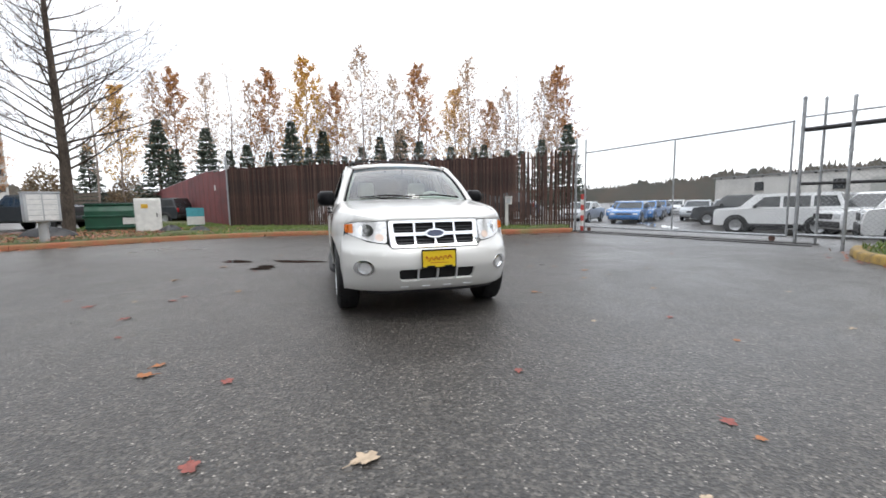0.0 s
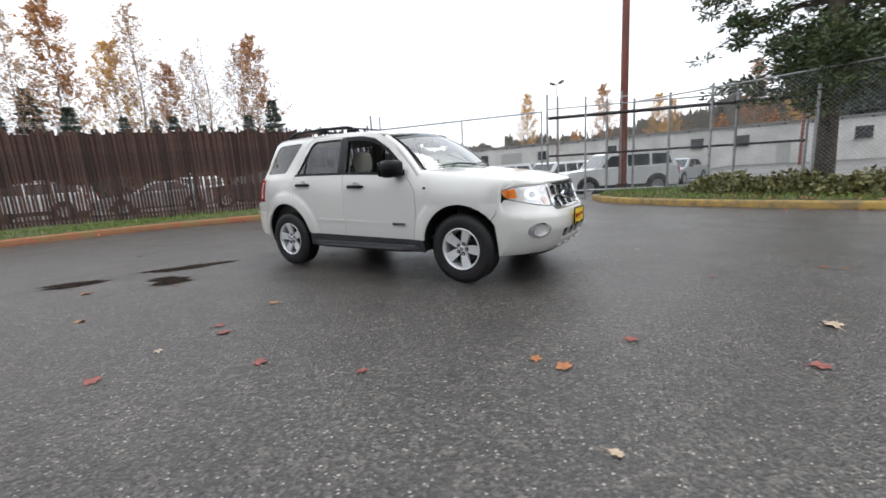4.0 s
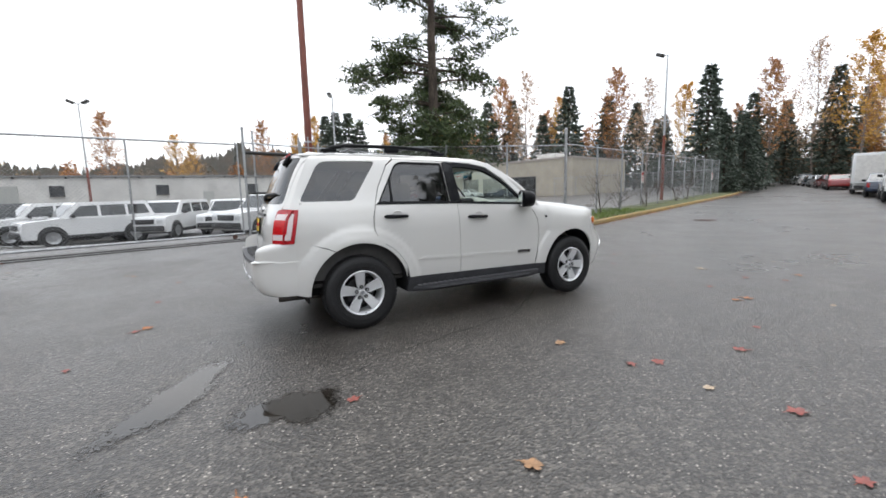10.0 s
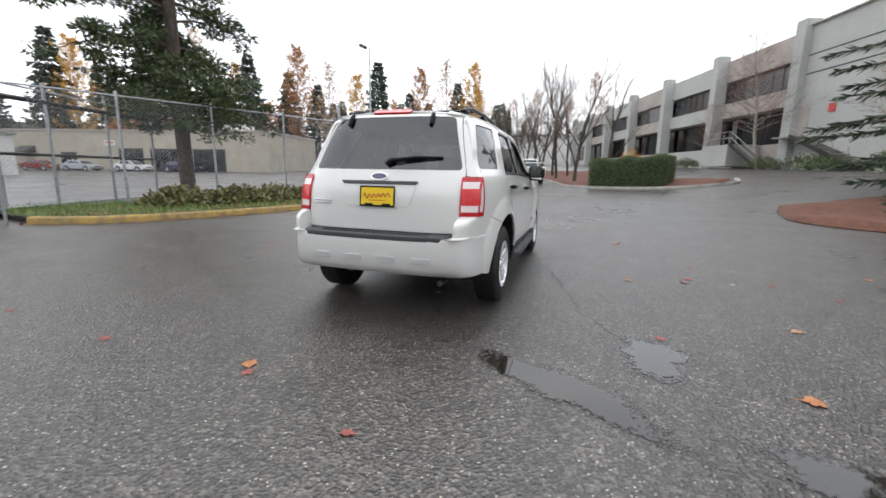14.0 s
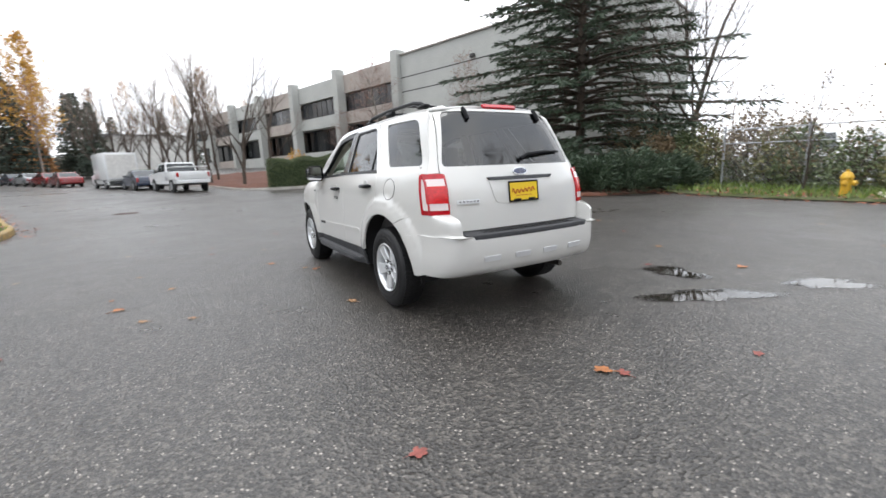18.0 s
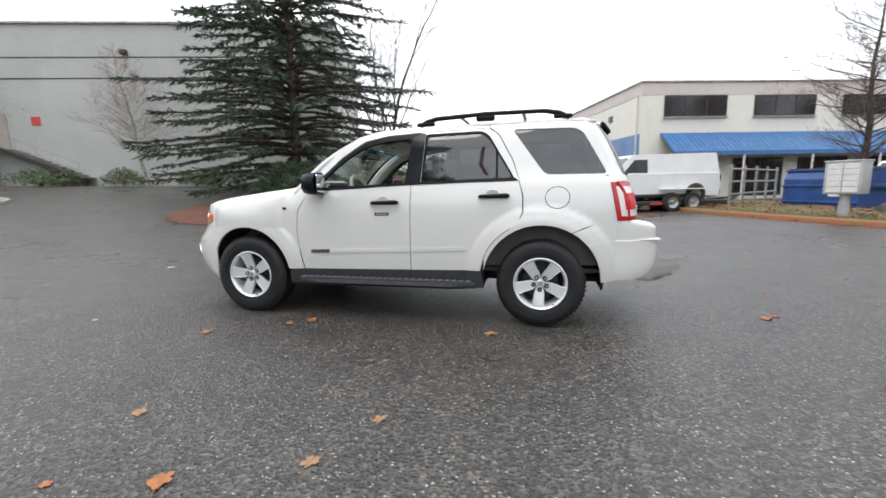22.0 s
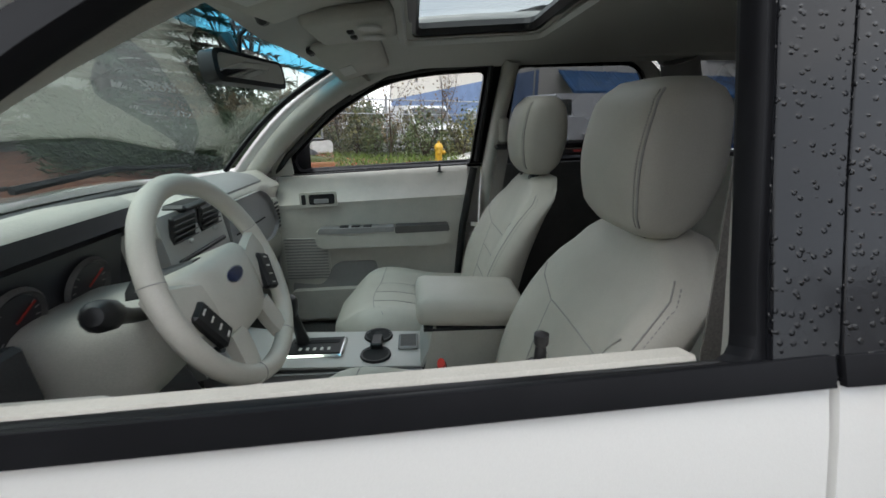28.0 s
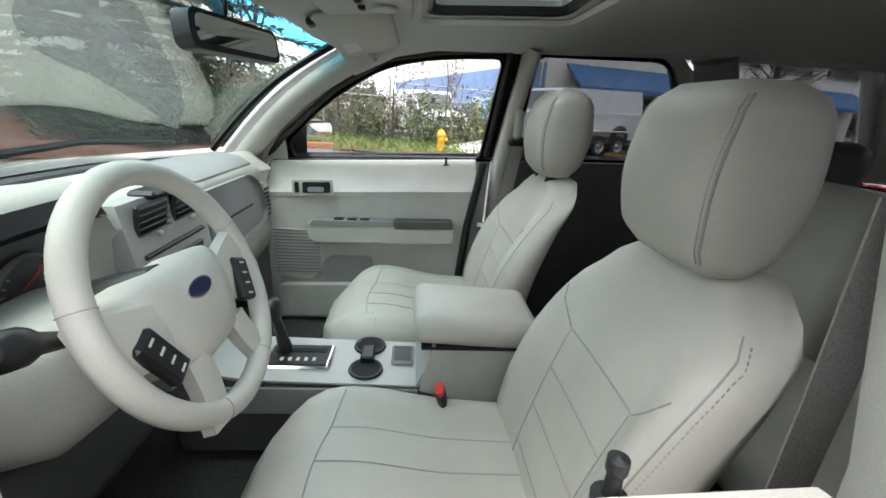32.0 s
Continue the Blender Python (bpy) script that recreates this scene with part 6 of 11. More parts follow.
for x, y in rounded([(-0.36, -0.075), (0.36, -0.075), (0.36, 0.375), (-0.36, 0.375)], 0.06):
    p = roof(x, y) - Vector((0, 0, 0.066))
    rings.append(p)
part("sunroof_trim_ring", Geo().tube(rings, 0.014, 6, close=True), HEADCLOTH, car)
oc = part("overhead_console", Geo().box((0, 0, 0), (0.24, 0.20, 0.035), Matrix.Translation((0.0, -0.182, 1.553)) @ Matrix.Rotation(radians(6), 4, "X"), bevel=0.014), TRIM, car, "roof console with reading lamps", smooth=60)
for s in (1, -1):
    part("reading_lamp", Geo().lathe([(0, -0.004), (0.026, -0.004), (0.03, 0.0)], 18, Matrix.Translation((s * 0.055, -0.14, 1.5375))), SILVERTRIM, oc)
    part("lamp_switch", Geo().box((s * 0.03, -0.185, 1.532), (0.022, 0.016, 0.010), bevel=0.003), BLACKP, oc)
    vz = Matrix.Translation((s * 0.36, -0.225, 1.533)) @ Matrix.Rotation(radians(17), 4, "X") @ Matrix.Rotation(radians(7 * s), 4, "Y")
    vi = part("sun_visor", Geo().box((0, 0, 0), (0.40, 0.19, 0.020), vz, bevel=0.009), TRIM, car, "folded-up cloth sun visor", smooth=60)
    part("visor_label", Geo().box((s * 0.08, -0.045, -0.0105), (0.10, 0.045, 0.0015), vz), mat("pale_label", (0.62, 0.62, 0.58), rough=0.6) if s > 0 else bpy.data.materials["pale_label"], vi)
    part("visor_clip", Geo().box((-s * 0.17, -0.10, 0.0), (0.03, 0.02, 0.02), vz, bevel=0.005), BLACKP, vi)
# inside mirror
mm = Matrix.Translation((0.048, -0.408, 1.447)) @ Matrix.Rotation(radians(-14), 4, "Z") @ Matrix.Rotation(radians(97), 4, "X")
rv = part("rear_view_mirror", Geo().prism(rounded([(-0.132, -0.030), (0.132, -0.030), (0.128, 0.034), (-0.128, 0.034)], 0.022), -0.004, 0.030, mm), BLACKP, car, "black-cased inside mirror", smooth=40)
part("mirror_face", Geo().prism(rounded([(-0.120, -0.020), (0.120, -0.020), (0.117, 0.026), (-0.117, 0.026)], 0.016), -0.0065, -0.0045, mm), MIRROR, rv)
part("mirror_stem", Geo().tube([(0.02, -0.43, 1.45), (0.015, -0.455, 1.50), (0.0, -0.475, 1.525)], [0.014, 0.011, 0.016], 8), BLACKP, rv)
part("mirror_cable", Geo().tube([(0.03, -0.44, 1.47), (0.06, -0.42, 1.52), (0.05, -0.38, 1.56), (0.03, -0.32, 1.57)], 0.005, 6), BLACKP, rv)

# dashboard
xs = list(np.linspace(-0.71, 0.71, 45))
secs = []
for x in xs:
    hoodb = smooth_step(0.14, 0.24, x) * smooth_step(0.71, 0.65, x)
    mid = smooth_step(0.24, 0.12, abs(x))
    end = smooth_step(0.58, 0.71, abs(x))
    ytop = -0.615 + 0.045 * hoodb + 0.015 * mid + 0.02 * end
    yscr = -0.93 + 0.20 * (abs(x) / 0.71) ** 2.2
    secs.append([(yscr, 0.62), (yscr, 1.105), (yscr + 0.03, 1.135 + 0.010 * hoodb), (lerp(yscr, ytop, 0.5), 1.150 + 0.030 * hoodb), (ytop - 0.03, 1.128 + 0.075 * hoodb - 0.012 * end), (ytop, 1.110 + 0.078 * hoodb - 0.012 * end), (ytop + 0.010, 1.085 + 0.07 * hoodb),
                 (ytop - 0.005 - 0.08 * hoodb, 1.06 + 0.07 * hoodb), (-0.612 - 0.035 * hoodb, 1.02), (-0.605, 0.92), (-0.590, 0.86), (-0.60, 0.80), (-0.66, 0.72), (-0.76, 0.66)])
dash = part("dashboard", loft_x(secs, xs), TRIM, car, "stone grey moulded dashboard", smooth=55)
dash.location = (0, -0.035, 0)
gp = panel("glove_box_panel", rounded([(-0.172, 1.100), (-0.480, 1.098), (-0.545, 1.066), (-0.622, 0.945), (-0.560, 0.908), (-0.250, 0.902), (-0.168, 0.935)], [0.01, 0.03, 0.03, 0.04, 0.03, 0.02, 0.01]), [], lambda x, z: Vector((x, -0.588 - 0.10 * max(0, z - 1.03), z)), GREYTRIM, dash, thick=0.016, step=0.06, label="mid grey dash insert")[0]
part("panel_groove", Geo().box((-0.37, -0.5865, 0.992), (0.26, 0.004, 0.004)), DARK, gp)
top = Geo()
rings = []
for k in range(14):
    x = lerp(-0.60, -0.15, k / 13)
    rings.append([(x, -0.80 + 0.10 * (abs(x) / 0.71) ** 2, 1.1555), (x, -0.655, 1.1425), (x, -0.620, 1.120), (x, -0.620, 1.11), (x, -0.80, 1.13)])
part("dash_top_pad", top.ring(rings), GREYTRIM, dash, smooth=50)
ev = part("side_vent", Geo().prism(rounded([(0.90, -0.028), (1.04, -0.022), (1.04, 0.022), (0.90, 0.028)], 0.01), 0, 0.012, Matrix.Translation((-0.655, -0.604, 0)) @ Matrix(((0, 1, 0, 0), (0, 0, 1, 0), (1, 0, 0, 0), (0, 0, 0, 1)))), TRIM, dash)
for k in range(7):
    part("vent_slat", Geo().box((-0.655, -0.590, 0.918 + 0.0165 * k), (0.040, 0.006, 0.008)), BLACKP, ev)
# centre stack
cs = part("centre_fascia", Geo().add([(sx, y, z) for sx in (-0.150, 0.150) for y, z in ((-0.63, 1.135), (-0.592, 1.135), (-0.574, 1.02), (-0.560, 0.86), (-0.548, 0.72), (-0.63, 0.70))],
          [(0, 1, 7, 6), (1, 2, 8, 7), (2, 3, 9, 8), (3, 4, 10, 9), (4, 5, 11, 10), (5, 4, 3, 2, 1, 0), (6, 7, 8, 9, 10, 11)]), SILVERTRIM, dash, "silver centre stack with vents and radio", smooth=30)
for sx in (-0.066, 0.066):
    vt = part("air_vent", Geo().box((0, 0, 0), (0.108, 0.014, 0.072), Matrix.Translation((sx, -0.581, 1.094)) @ Matrix.Rotation(radians(-9), 4, "X"), bevel=0.006), BLACKP, cs, "black slatted air vent")
    for k in range(5):
        part("vent_slat", Geo().box((0, -0.001, 0), (0.100, 0.012, 0.003), Matrix.Translation((sx, -0.574, 1.067 + 0.0135 * k)) @ Matrix.Rotation(radians(20), 4, "X")), DARKTRIM, vt)
    part("vent_tab", Geo().box((sx, -0.566, 1.060), (0.012, 0.012, 0.012), bevel=0.003), SILVERTRIM, vt)
for z, h, w in ((1.020, 0.010, 0.24), (0.985, 0.020, 0.20), (0.955, 0.012, 0.24)):
    part("radio_slot", Geo().box((0, 0, 0), (w, 0.010, h), Matrix.Translation((0, -0.572 + (1.02 - z) * 0.075, z)) @ Matrix.Rotation(radians(-5), 4, "X"), bevel=0.002), BLACKP, cs)
for z in (0.905, 0.845):
    for k in range(-2, 3):
        part("stack_button", Geo().box((k * 0.045, -0.5615 + (0.9 - z) * 0.07, z), (0.034, 0.012, 0.022), bevel=0.004), DARKTRIM, cs)
for sx in (-0.09, 0.0, 0.09):
    part("climate_knob", Geo().lathe([(0, 0.03), (0.022, 0.03), (0.025, 0.0)], 18, Matrix.Translation((sx, -0.552, 0.785)) @ Matrix.Rotation(radians(-90), 4, "X")), BLACKP, cs)
part("hazard_pod", Geo().box((0.0, -0.60, 1.137), (0.12, 0.06, 0.018), bevel=0.007), BLACKP, cs)
# instrument cluster
cl = part("instrument_panel", Geo().box((0, 0, 0), (0.36, 0.03, 0.15), Matrix.Translation((0.405, -0.640, 1.065)) @ Matrix.Rotation(radians(-14), 4, "X"), bevel=0.008), GAUGE, dash, "black instrument cluster with two round dials")
for sx, r in ((0.332, 0.046), (0.480, 0.046)):
    mc = Matrix.Translation((sx, -0.622, 1.052)) @ Matrix.Rotation(radians(-104), 4, "X")
    gd = part("gauge", Geo().lathe([(0, 0.001), (r, 0.001), (r + 0.004, 0.008), (r + 0.008, 0.004), (r + 0.009, 0)], 32, mc), DARKTRIM, cl)
    part("gauge_dial", Geo().lathe([(0, 0.003), (r - 0.003, 0.003), (r - 0.002, 0)], 32, mc), GAUGE, gd)
    for k in range(13):
        part("dial_tick", Geo().box((0, r * 0.80, 0.0036), (0.0018, 0.007, 0.001), mc @ Matrix.Rotation(radians(-130 + 260 * k / 12), 4, "Z")), GREYTRIM, gd)
    part("needle", Geo().box((0, 0.018, 0.005), (0.0035, 0.042, 0.002), mc @ Matrix.Rotation(radians(128), 4, "Z")), NEEDLE, gd)
part("trip_display", Geo().box((0, 0, 0), (0.085, 0.006, 0.028), Matrix.Translation((0.345, -0.615, 1.002)) @ Matrix.Rotation(radians(-14), 4, "X")), LCD, cl, "pale blue display")
rings = []
for k in range(20):
    x = lerp(0.205, 0.675, k / 19)
    hb = smooth_step(0.14, 0.24, x) * smooth_step(0.71, 0.65, x)
    yt = -0.615 + 0.045 * hb
    rings.append([(x, yt + 0.004, 1.105 + 0.078 * hb), (x, yt + 0.015, 1.085 + 0.07 * hb), (x, yt - 0.001 - 0.08 * hb, 1.056 + 0.07 * hb), (x, -0.606 - 0.035 * hb, 1.018), (x, -0.598, 0.975), (x, -0.615, 0.975), (x, -0.66, 1.02), (x, yt - 0.03 - 0.08 * hb, 1.075 + 0.07 * hb)])
part("cluster_surround", Geo().ring(rings), BLACKP, dash, "black recess round the instruments", smooth=60)
# column, stalk, wheel
rings = []
for y, hw, z0, z1 in ((-0.66, 0.125, 0.835, 1.035), (-0.56, 0.132, 0.850, 1.050), (-0.49, 0.130, 0.872, 1.062), (-0.445, 0.112, 0.910, 1.070), (-0.418, 0.085, 0.955, 1.075), (-0.408, 0.055, 0.985, 1.072)):
    rings.append([(x, y, z) for x, z in rounded([(0.398 - hw, z0), (0.398 + hw * 0.9, z0), (0.398 + hw * 0.9, z1), (0.398 - hw, z1)], min(0.06, hw * 0.6), 5)])
part("column_shroud", Geo().ring(rings), TRIM, dash, "moulded steering column shroud", smooth=60)
part("knee_panel", Geo().box((0, 0, 0), (0.46, 0.05, 0.22), Matrix.Translation((0.42, -0.585, 0.80)) @ Matrix.Rotation(radians(20), 4, "X"), bevel=0.02), KNEE, dash, smooth=50)
part("switch_panel", Geo().box((0, 0, 0), (0.16, 0.03, 0.12), Matrix.Translation((0.615, -0.572, 0.985)) @ Matrix.Rotation(radians(6), 4, "X"), bevel=0.008), KNEE, dash)
part("dash_end_vent", Geo().box((0.64, -0.585, 1.075), (0.085, 0.03, 0.07), bevel=0.012), BLACKP, dash)
stalk = part("indicator_stalk", Geo().tube([(0.46, -0.44, 1.050), (0.51, -0.430, 1.070), (0.55, -0.420, 1.090), (0.575, -0.412, 1.102), (0.60, -0.405, 1.112), (0.61, -0.403, 1.116)], [0.011, 0.011, 0.013, 0.021, 0.021, 0.012], 12), BLACKP, dash, "black indicator stalk", smooth=50)
SW = Matrix.Translation((0.395, -0.376, 1.083)) @ Matrix.Rotation(radians(-68), 4, "X") @ Matrix.Rotation(math.pi, 4, "Z")
SWH = SW @ Matrix.Translation((0, 0, -0.022))
sw = new("steering_wheel")
sw.parent = car
sw["label"] = "stone grey leather steering wheel with four spokes"
part("wheel_rim", Geo().tube([SW @ Vector((0.173 * math.cos(a), 0.173 * math.sin(a), 0.0)) for a in [2 * math.pi * k / 56 for k in range(56)]], 0.0172, 12, close=True), LEATHER, sw, smooth=80)
for a in (18, 162, 245, 295):
    part("rim_seam", Geo().tube([SW @ Matrix.Rotation(radians(a), 4, "Z") @ Vector((0.173 + 0.0176 * math.cos(b), 0, 0.0176 * math.sin(b))) for b in [2 * math.pi * k / 16 for k in range(16)]], 0.0008, 4, close=True), SEAM, sw)
pad = Geo()
out = rounded([(-0.098, 0.050), (0.098, 0.050), (0.105, 0.0), (0.070, -0.092), (-0.070, -0.092), (-0.105, 0.0)], [0.045, 0.045, 0.03, 0.04, 0.04, 0.03], 6)
rings = [[SWH @ Vector((x * k, y * k - 0.004, z)) for x, y in out] for k, z in ((1.0, -0.055), (1.0, 0.008), (0.97, 0.020), (0.88, 0.029), (0.6, 0.035), (0.2, 0.037))]
hubp = part("hub_pad", pad.ring(rings), LEATHER, sw, "padded hub with an oval badge", smooth=50)
part("hub_badge", Geo().prism([(0.030 * math.cos(a), 0.0135 * math.sin(a) + 0.0) for a in [2 * math.pi * k / 24 for k in range(24)]], 0.034, 0.0385, SWH), CHROME, hubp)
part("badge_field", Geo().prism([(0.0265 * math.cos(a), 0.0108 * math.sin(a) + 0.0) for a in [2 * math.pi * k / 24 for k in range(24)]], 0.0386, 0.0392, SWH), BLUEBADGE, hubp)
for s in (1, -1):
    sp = Geo().ring([[SW @ Vector((s * x, y + dy, z)) for y, z in ((-0.062, -0.016), (-0.060, 0.002), (-0.020, 0.010), (0.018, 0.008), (0.026, -0.004), (0.016, -0.018))] for x, dy in ((0.085, 0.0), (0.12, 0.012), (0.155, 0.022), (0.178, 0.026))])
    part("spoke", sp, LEATHER, sw, smooth=50)
    sp = Geo().ring([[SW @ Vector((s * (x + dx), y, z)) for dx, z in ((-0.022, -0.016), (-0.024, 0.004), (0.0, 0.010), (0.024, 0.004), (0.022, -0.016))] for x, y in ((0.060, -0.075), (0.066, -0.115), (0.078, -0.150), (0.084, -0.168))])
    part("spoke", sp, LEATHER, sw, smooth=50)
    bw = Matrix.Translation((s * 0.118, -0.038, 0.012)) @ Matrix.Rotation(radians(-22 * s), 4, "Z")
    bz = part("button_pod", Geo().box((0, 0, -0.004), (0.040, 0.075, 0.018), SW @ bw, bevel=0.005), BLACKP, sw, "black cruise switch pod")
    for k in range(4):
        part("pod_mark", Geo().box((0, -0.027 + 0.018 * k, 0.0055), (0.012, 0.003, 0.001), SW @ bw), STITCH, bz)
part("column_hub", Geo().tube([SW @ Vector((0, 0, -0.14)), SW @ Vector((0, 0, -0.03))], [0.06, 0.05], 14), BLACKP, sw)

# centre console
con = new("centre_console")
con.parent = car
con["label"] = "silver and stone centre console with armrest"
prof = [(-0.62, 0.50), (-0.62, 0.735), (-0.45, 0.705), (-0.06, 0.695), (0.30, 0.70), (0.30, 0.50)]
# body in dark trim colour, which paints in the shadow below the flanks
part("console_body", Geo().ring([[(x, y, z) for y, z in prof] for x in (-0.098, 0.098)]), DARKTRIM, con, smooth=30)
prof = [(-0.60, 0.742), (-0.45, 0.712), (-0.045, 0.700), (-0.02, 0.755), (-0.015, 0.75), (-0.04, 0.690), (-0.45, 0.700), (-0.60, 0.73)]
tp = part("console_top", Geo().ring([[(x, y, z) for y, z in prof] for x in (-0.098, 0.098)]), SILVERTRIM, con, smooth=30)
for s in (1, -1):
    part("console_flank", Geo().box((s * 0.101, -0.33, 0.655), (0.006, 0.58, 0.075), bevel=0.002), GREYTRIM, con)
gate_ = part("shift_gate", Geo().box((0.0, -0.345, 0.711), (0.105, 0.165, 0.012), bevel=0.005), CHROME, tp)
part("gate_plate", Geo().box((0.0, -0.345, 0.7185), (0.088, 0.148, 0.003)), BLACKP, gate_)
part("gate_slot", Geo().box((-0.018, -0.345, 0.7205), (0.018, 0.13, 0.002)), DARK, gate_)
for k in range(5):
    part("gate_letter_bar", Geo().box((0.022, -0.385 + 0.020 * k, 0.7205), (0.014, 0.008, 0.0012)), STITCH, gate_)
sl = part("gear_lever", Geo().tube([(-0.018, -0.385, 0.715), (-0.016, -0.395, 0.77), (-0.012, -0.405, 0.82)], [0.020, 0.014, 0.013], 10), BLACKP, con, "black gear lever", smooth=60)
part("lever_knob", Geo().tube([(-0.012, -0.405, 0.81), (-0.011, -0.407, 0.835), (-0.010, -0.408, 0.86), (-0.010, -0.408, 0.872)], [0.016, 0.026, 0.026, 0.014], 12, flat=0.8), BLACKP, sl, smooth=60)
for sx, yy in ((0.042, -0.172), (-0.066, -0.172)):
    ch = part("cup_holder", Geo().lathe([(0.036, 0.004), (0.042, 0.005), (0.044, 0.0), (0.040, -0.01), (0.036, -0.02)], 26, Matrix.Translation((sx, yy, 0.706))), BLACKP, tp, "round black cup holder")
    part("cup_well", Geo().lathe([(0.0, -0.0), (0.0375, 0.0), (0.0375, 0.003), (0.0, 0.003)], 26, Matrix.Translation((sx, yy, 0.7045))), DARK, ch)
part("cup_divider", Geo().box((-0.012, -0.172, 0.716), (0.060, 0.034, 0.020), bevel=0.004), BLACKP, tp)
part("coin_tray", Geo().box((-0.025, -0.080, 0.706), (0.085, 0.06, 0.010), bevel=0.006), GREYTRIM, tp)
part("tray_well", Geo().box((-0.025, -0.080, 0.7105), (0.070, 0.046, 0.002)), DARKTRIM, tp)
ab = part("armrest_lid", Geo().box((0.0, 0.095, 0.848), (0.222, 0.300, 0.075), Matrix.Translation((0, 0.095, 0.848)) @ Matrix.Rotation(radians(-3), 4, "X") @ Matrix.Translation((0, -0.095, -0.848)), bevel=0.024), LEATHER, con, "padded leather armrest lid", smooth=60)
part("armrest_box", Geo().ring([[(x, -0.035, 0.69), (x, -0.010, 0.815), (x, 0.24, 0.800), (x, 0.28, 0.60)] for x in (-0.105, 0.105)]), TRIM, con, smooth=30)
part("lid_seam", Geo().box((0, 0.10, 0.8105), (0.213, 0.27, 0.008)), DARK, ab)
bk = part("belt_buckle", Geo().tube([(0.150, 0.045, 0.60), (0.165, 0.025, 0.68), (0.176, 0.008, 0.745)], [0.018, 0.019, 0.022], 8, flat=0.6), BLACKP, car, "black belt buckle with a red button", smooth=50)
part("buckle_button", Geo().tube([(0.176, 0.0085, 0.744), (0.178, 0.0055, 0.756)], [0.020, 0.019], 8, flat=0.55), REDBTN, bk)

# door cards
for s in (1, -1):
    wide = 0.035 if s > 0 else 0.0
    mx = Matrix.Translation((s * 0.675 + wide, 0, 0)) @ Matrix(((0, 0, s, 0), (1, 0, 0, 0), (0, 1, 0, 0), (0, 0, 0, 1)))
    door = FD[0 if s > 0 else 1]
    dc = part("door_card", Geo().prism([(-0.64, 0.46), (-0.64, 0.985), (0.185, 1.020), (0.165, 0.90), (0.13, 0.46)], 0.0, 0.035, mx), TRIM, door, "stone grey moulded door card", smooth=0)
    up = Geo()
    rings = []
    for k in range(16):
        y = lerp(-0.64, 0.185, k / 15)
        zt = lerp(1.098, 1.140, k / 15)
        zb = lerp(0.980, 1.016, k / 15)
        rings.append([(s * 0.684 + wide, y, zb), (s * 0.672 + wide, y, zb + 0.003), (s * 0.670 + wide, y, zb + 0.02), (s * 0.705 + wide * 0.8, y, zt - 0.082), (s * 0.742 + wide * 0.4, y, zt - 0.046), (s * 0.760 + wide * 0.2, y, zt - 0.014), (s * 0.774, y, zt + 0.003), (s * 0.796, y, zt + 0.008), (s * 0.803, y, zt - 0.002), (s * 0.73, y, zt - 0.09)])
    part("card_top_roll", up.ring(rings), TRIM, dc, smooth=45)
    part("sill_seal", Geo().tube([(s * 0.814, -0.60, 1.104), (s * 0.818, 0.19, 1.146)], 0.010, 8), BLACKP, dc)
    bz = part("handle_bezel", Geo().prism(rounded([(-0.530, 0.994), (-0.375, 1.000), (-0.375, 1.062), (-0.530, 1.056)], 0.01), -0.020, -0.010, mx), TRIM, dc)
    part("inner_handle", Geo().prism(rounded([(-0.490, 1.006), (-0.385, 1.010), (-0.385, 1.052), (-0.490, 1.048)], 0.008), -0.022, -0.0195, mx), BLACKP, bz)
    part("handle_lever", Geo().prism(rounded([(-0.47, 1.012), (-0.41, 1.014), (-0.41, 1.032), (-0.47, 1.030)], 0.006), -0.026, -0.021, mx), GREYTRIM, bz)
    part("lock_switch", Geo().prism(rounded([(-0.520, 1.006), (-0.503, 1.007), (-0.503, 1.048), (-0.520, 1.047)], 0.004), -0.023, -0.0195, mx), BLACKP, bz)
    ar = part("door_armrest", Geo().prism(rounded([(-0.47, 0.822), (0.08, 0.828), (0.10, 0.87), (0.095, 0.906), (-0.475, 0.898)], [0.04, 0.04, 0.02, 0.012, 0.02]), -0.055, 0.0, mx), TRIM, dc, "padded armrest with window switches", smooth=40)
    part("armrest_top", Geo().prism(rounded([(-0.460, 0.886), (-0.14, 0.892), (-0.14, 0.914), (-0.455, 0.909)], 0.008), -0.058, -0.006, mx), GREYTRIM, ar)
    part("armrest_pad", Geo().prism(rounded([(-0.138, 0.884), (0.095, 0.890), (0.090, 0.919), (-0.138, 0.915)], 0.010), -0.058, -0.006, mx), DARKTRIM, ar)
    for k in range(3):
        part("window_switch", Geo().prism(rounded([(-0.37 + 0.05 * k, 0.908), (-0.335 + 0.05 * k, 0.909), (-0.335 + 0.05 * k, 0.917), (-0.37 + 0.05 * k, 0.916)], 0.002), -0.045, -0.02, mx), BLACKP, ar)
    part("door_pocket", Geo().prism(rounded([(-0.60, 0.60), (-0.22, 0.605), (-0.225, 0.750), (-0.40, 0.748), (-0.46, 0.672), (-0.60, 0.662)], 0.03), -0.006, 0.002, mx), GREYTRIM, dc)
    part("pocket_lip", Geo().prism(rounded([(-0.60, 0.49), (0.11, 0.50), (0.115, 0.645), (-0.60, 0.625)], 0.02), -0.040, 0.0, mx), TRIM, dc, smooth=30)
    sg = part("speaker_grille", Geo().prism(rounded([(-0.625, 0.66), (-0.47, 0.64), (-0.425, 0.70), (-0.43, 0.85), (-0.625, 0.86)], 0.04), -0.008, 0.0, mx), TRIM, dc)
    for k in range(14):
        z = 0.675 + 0.0135 * k
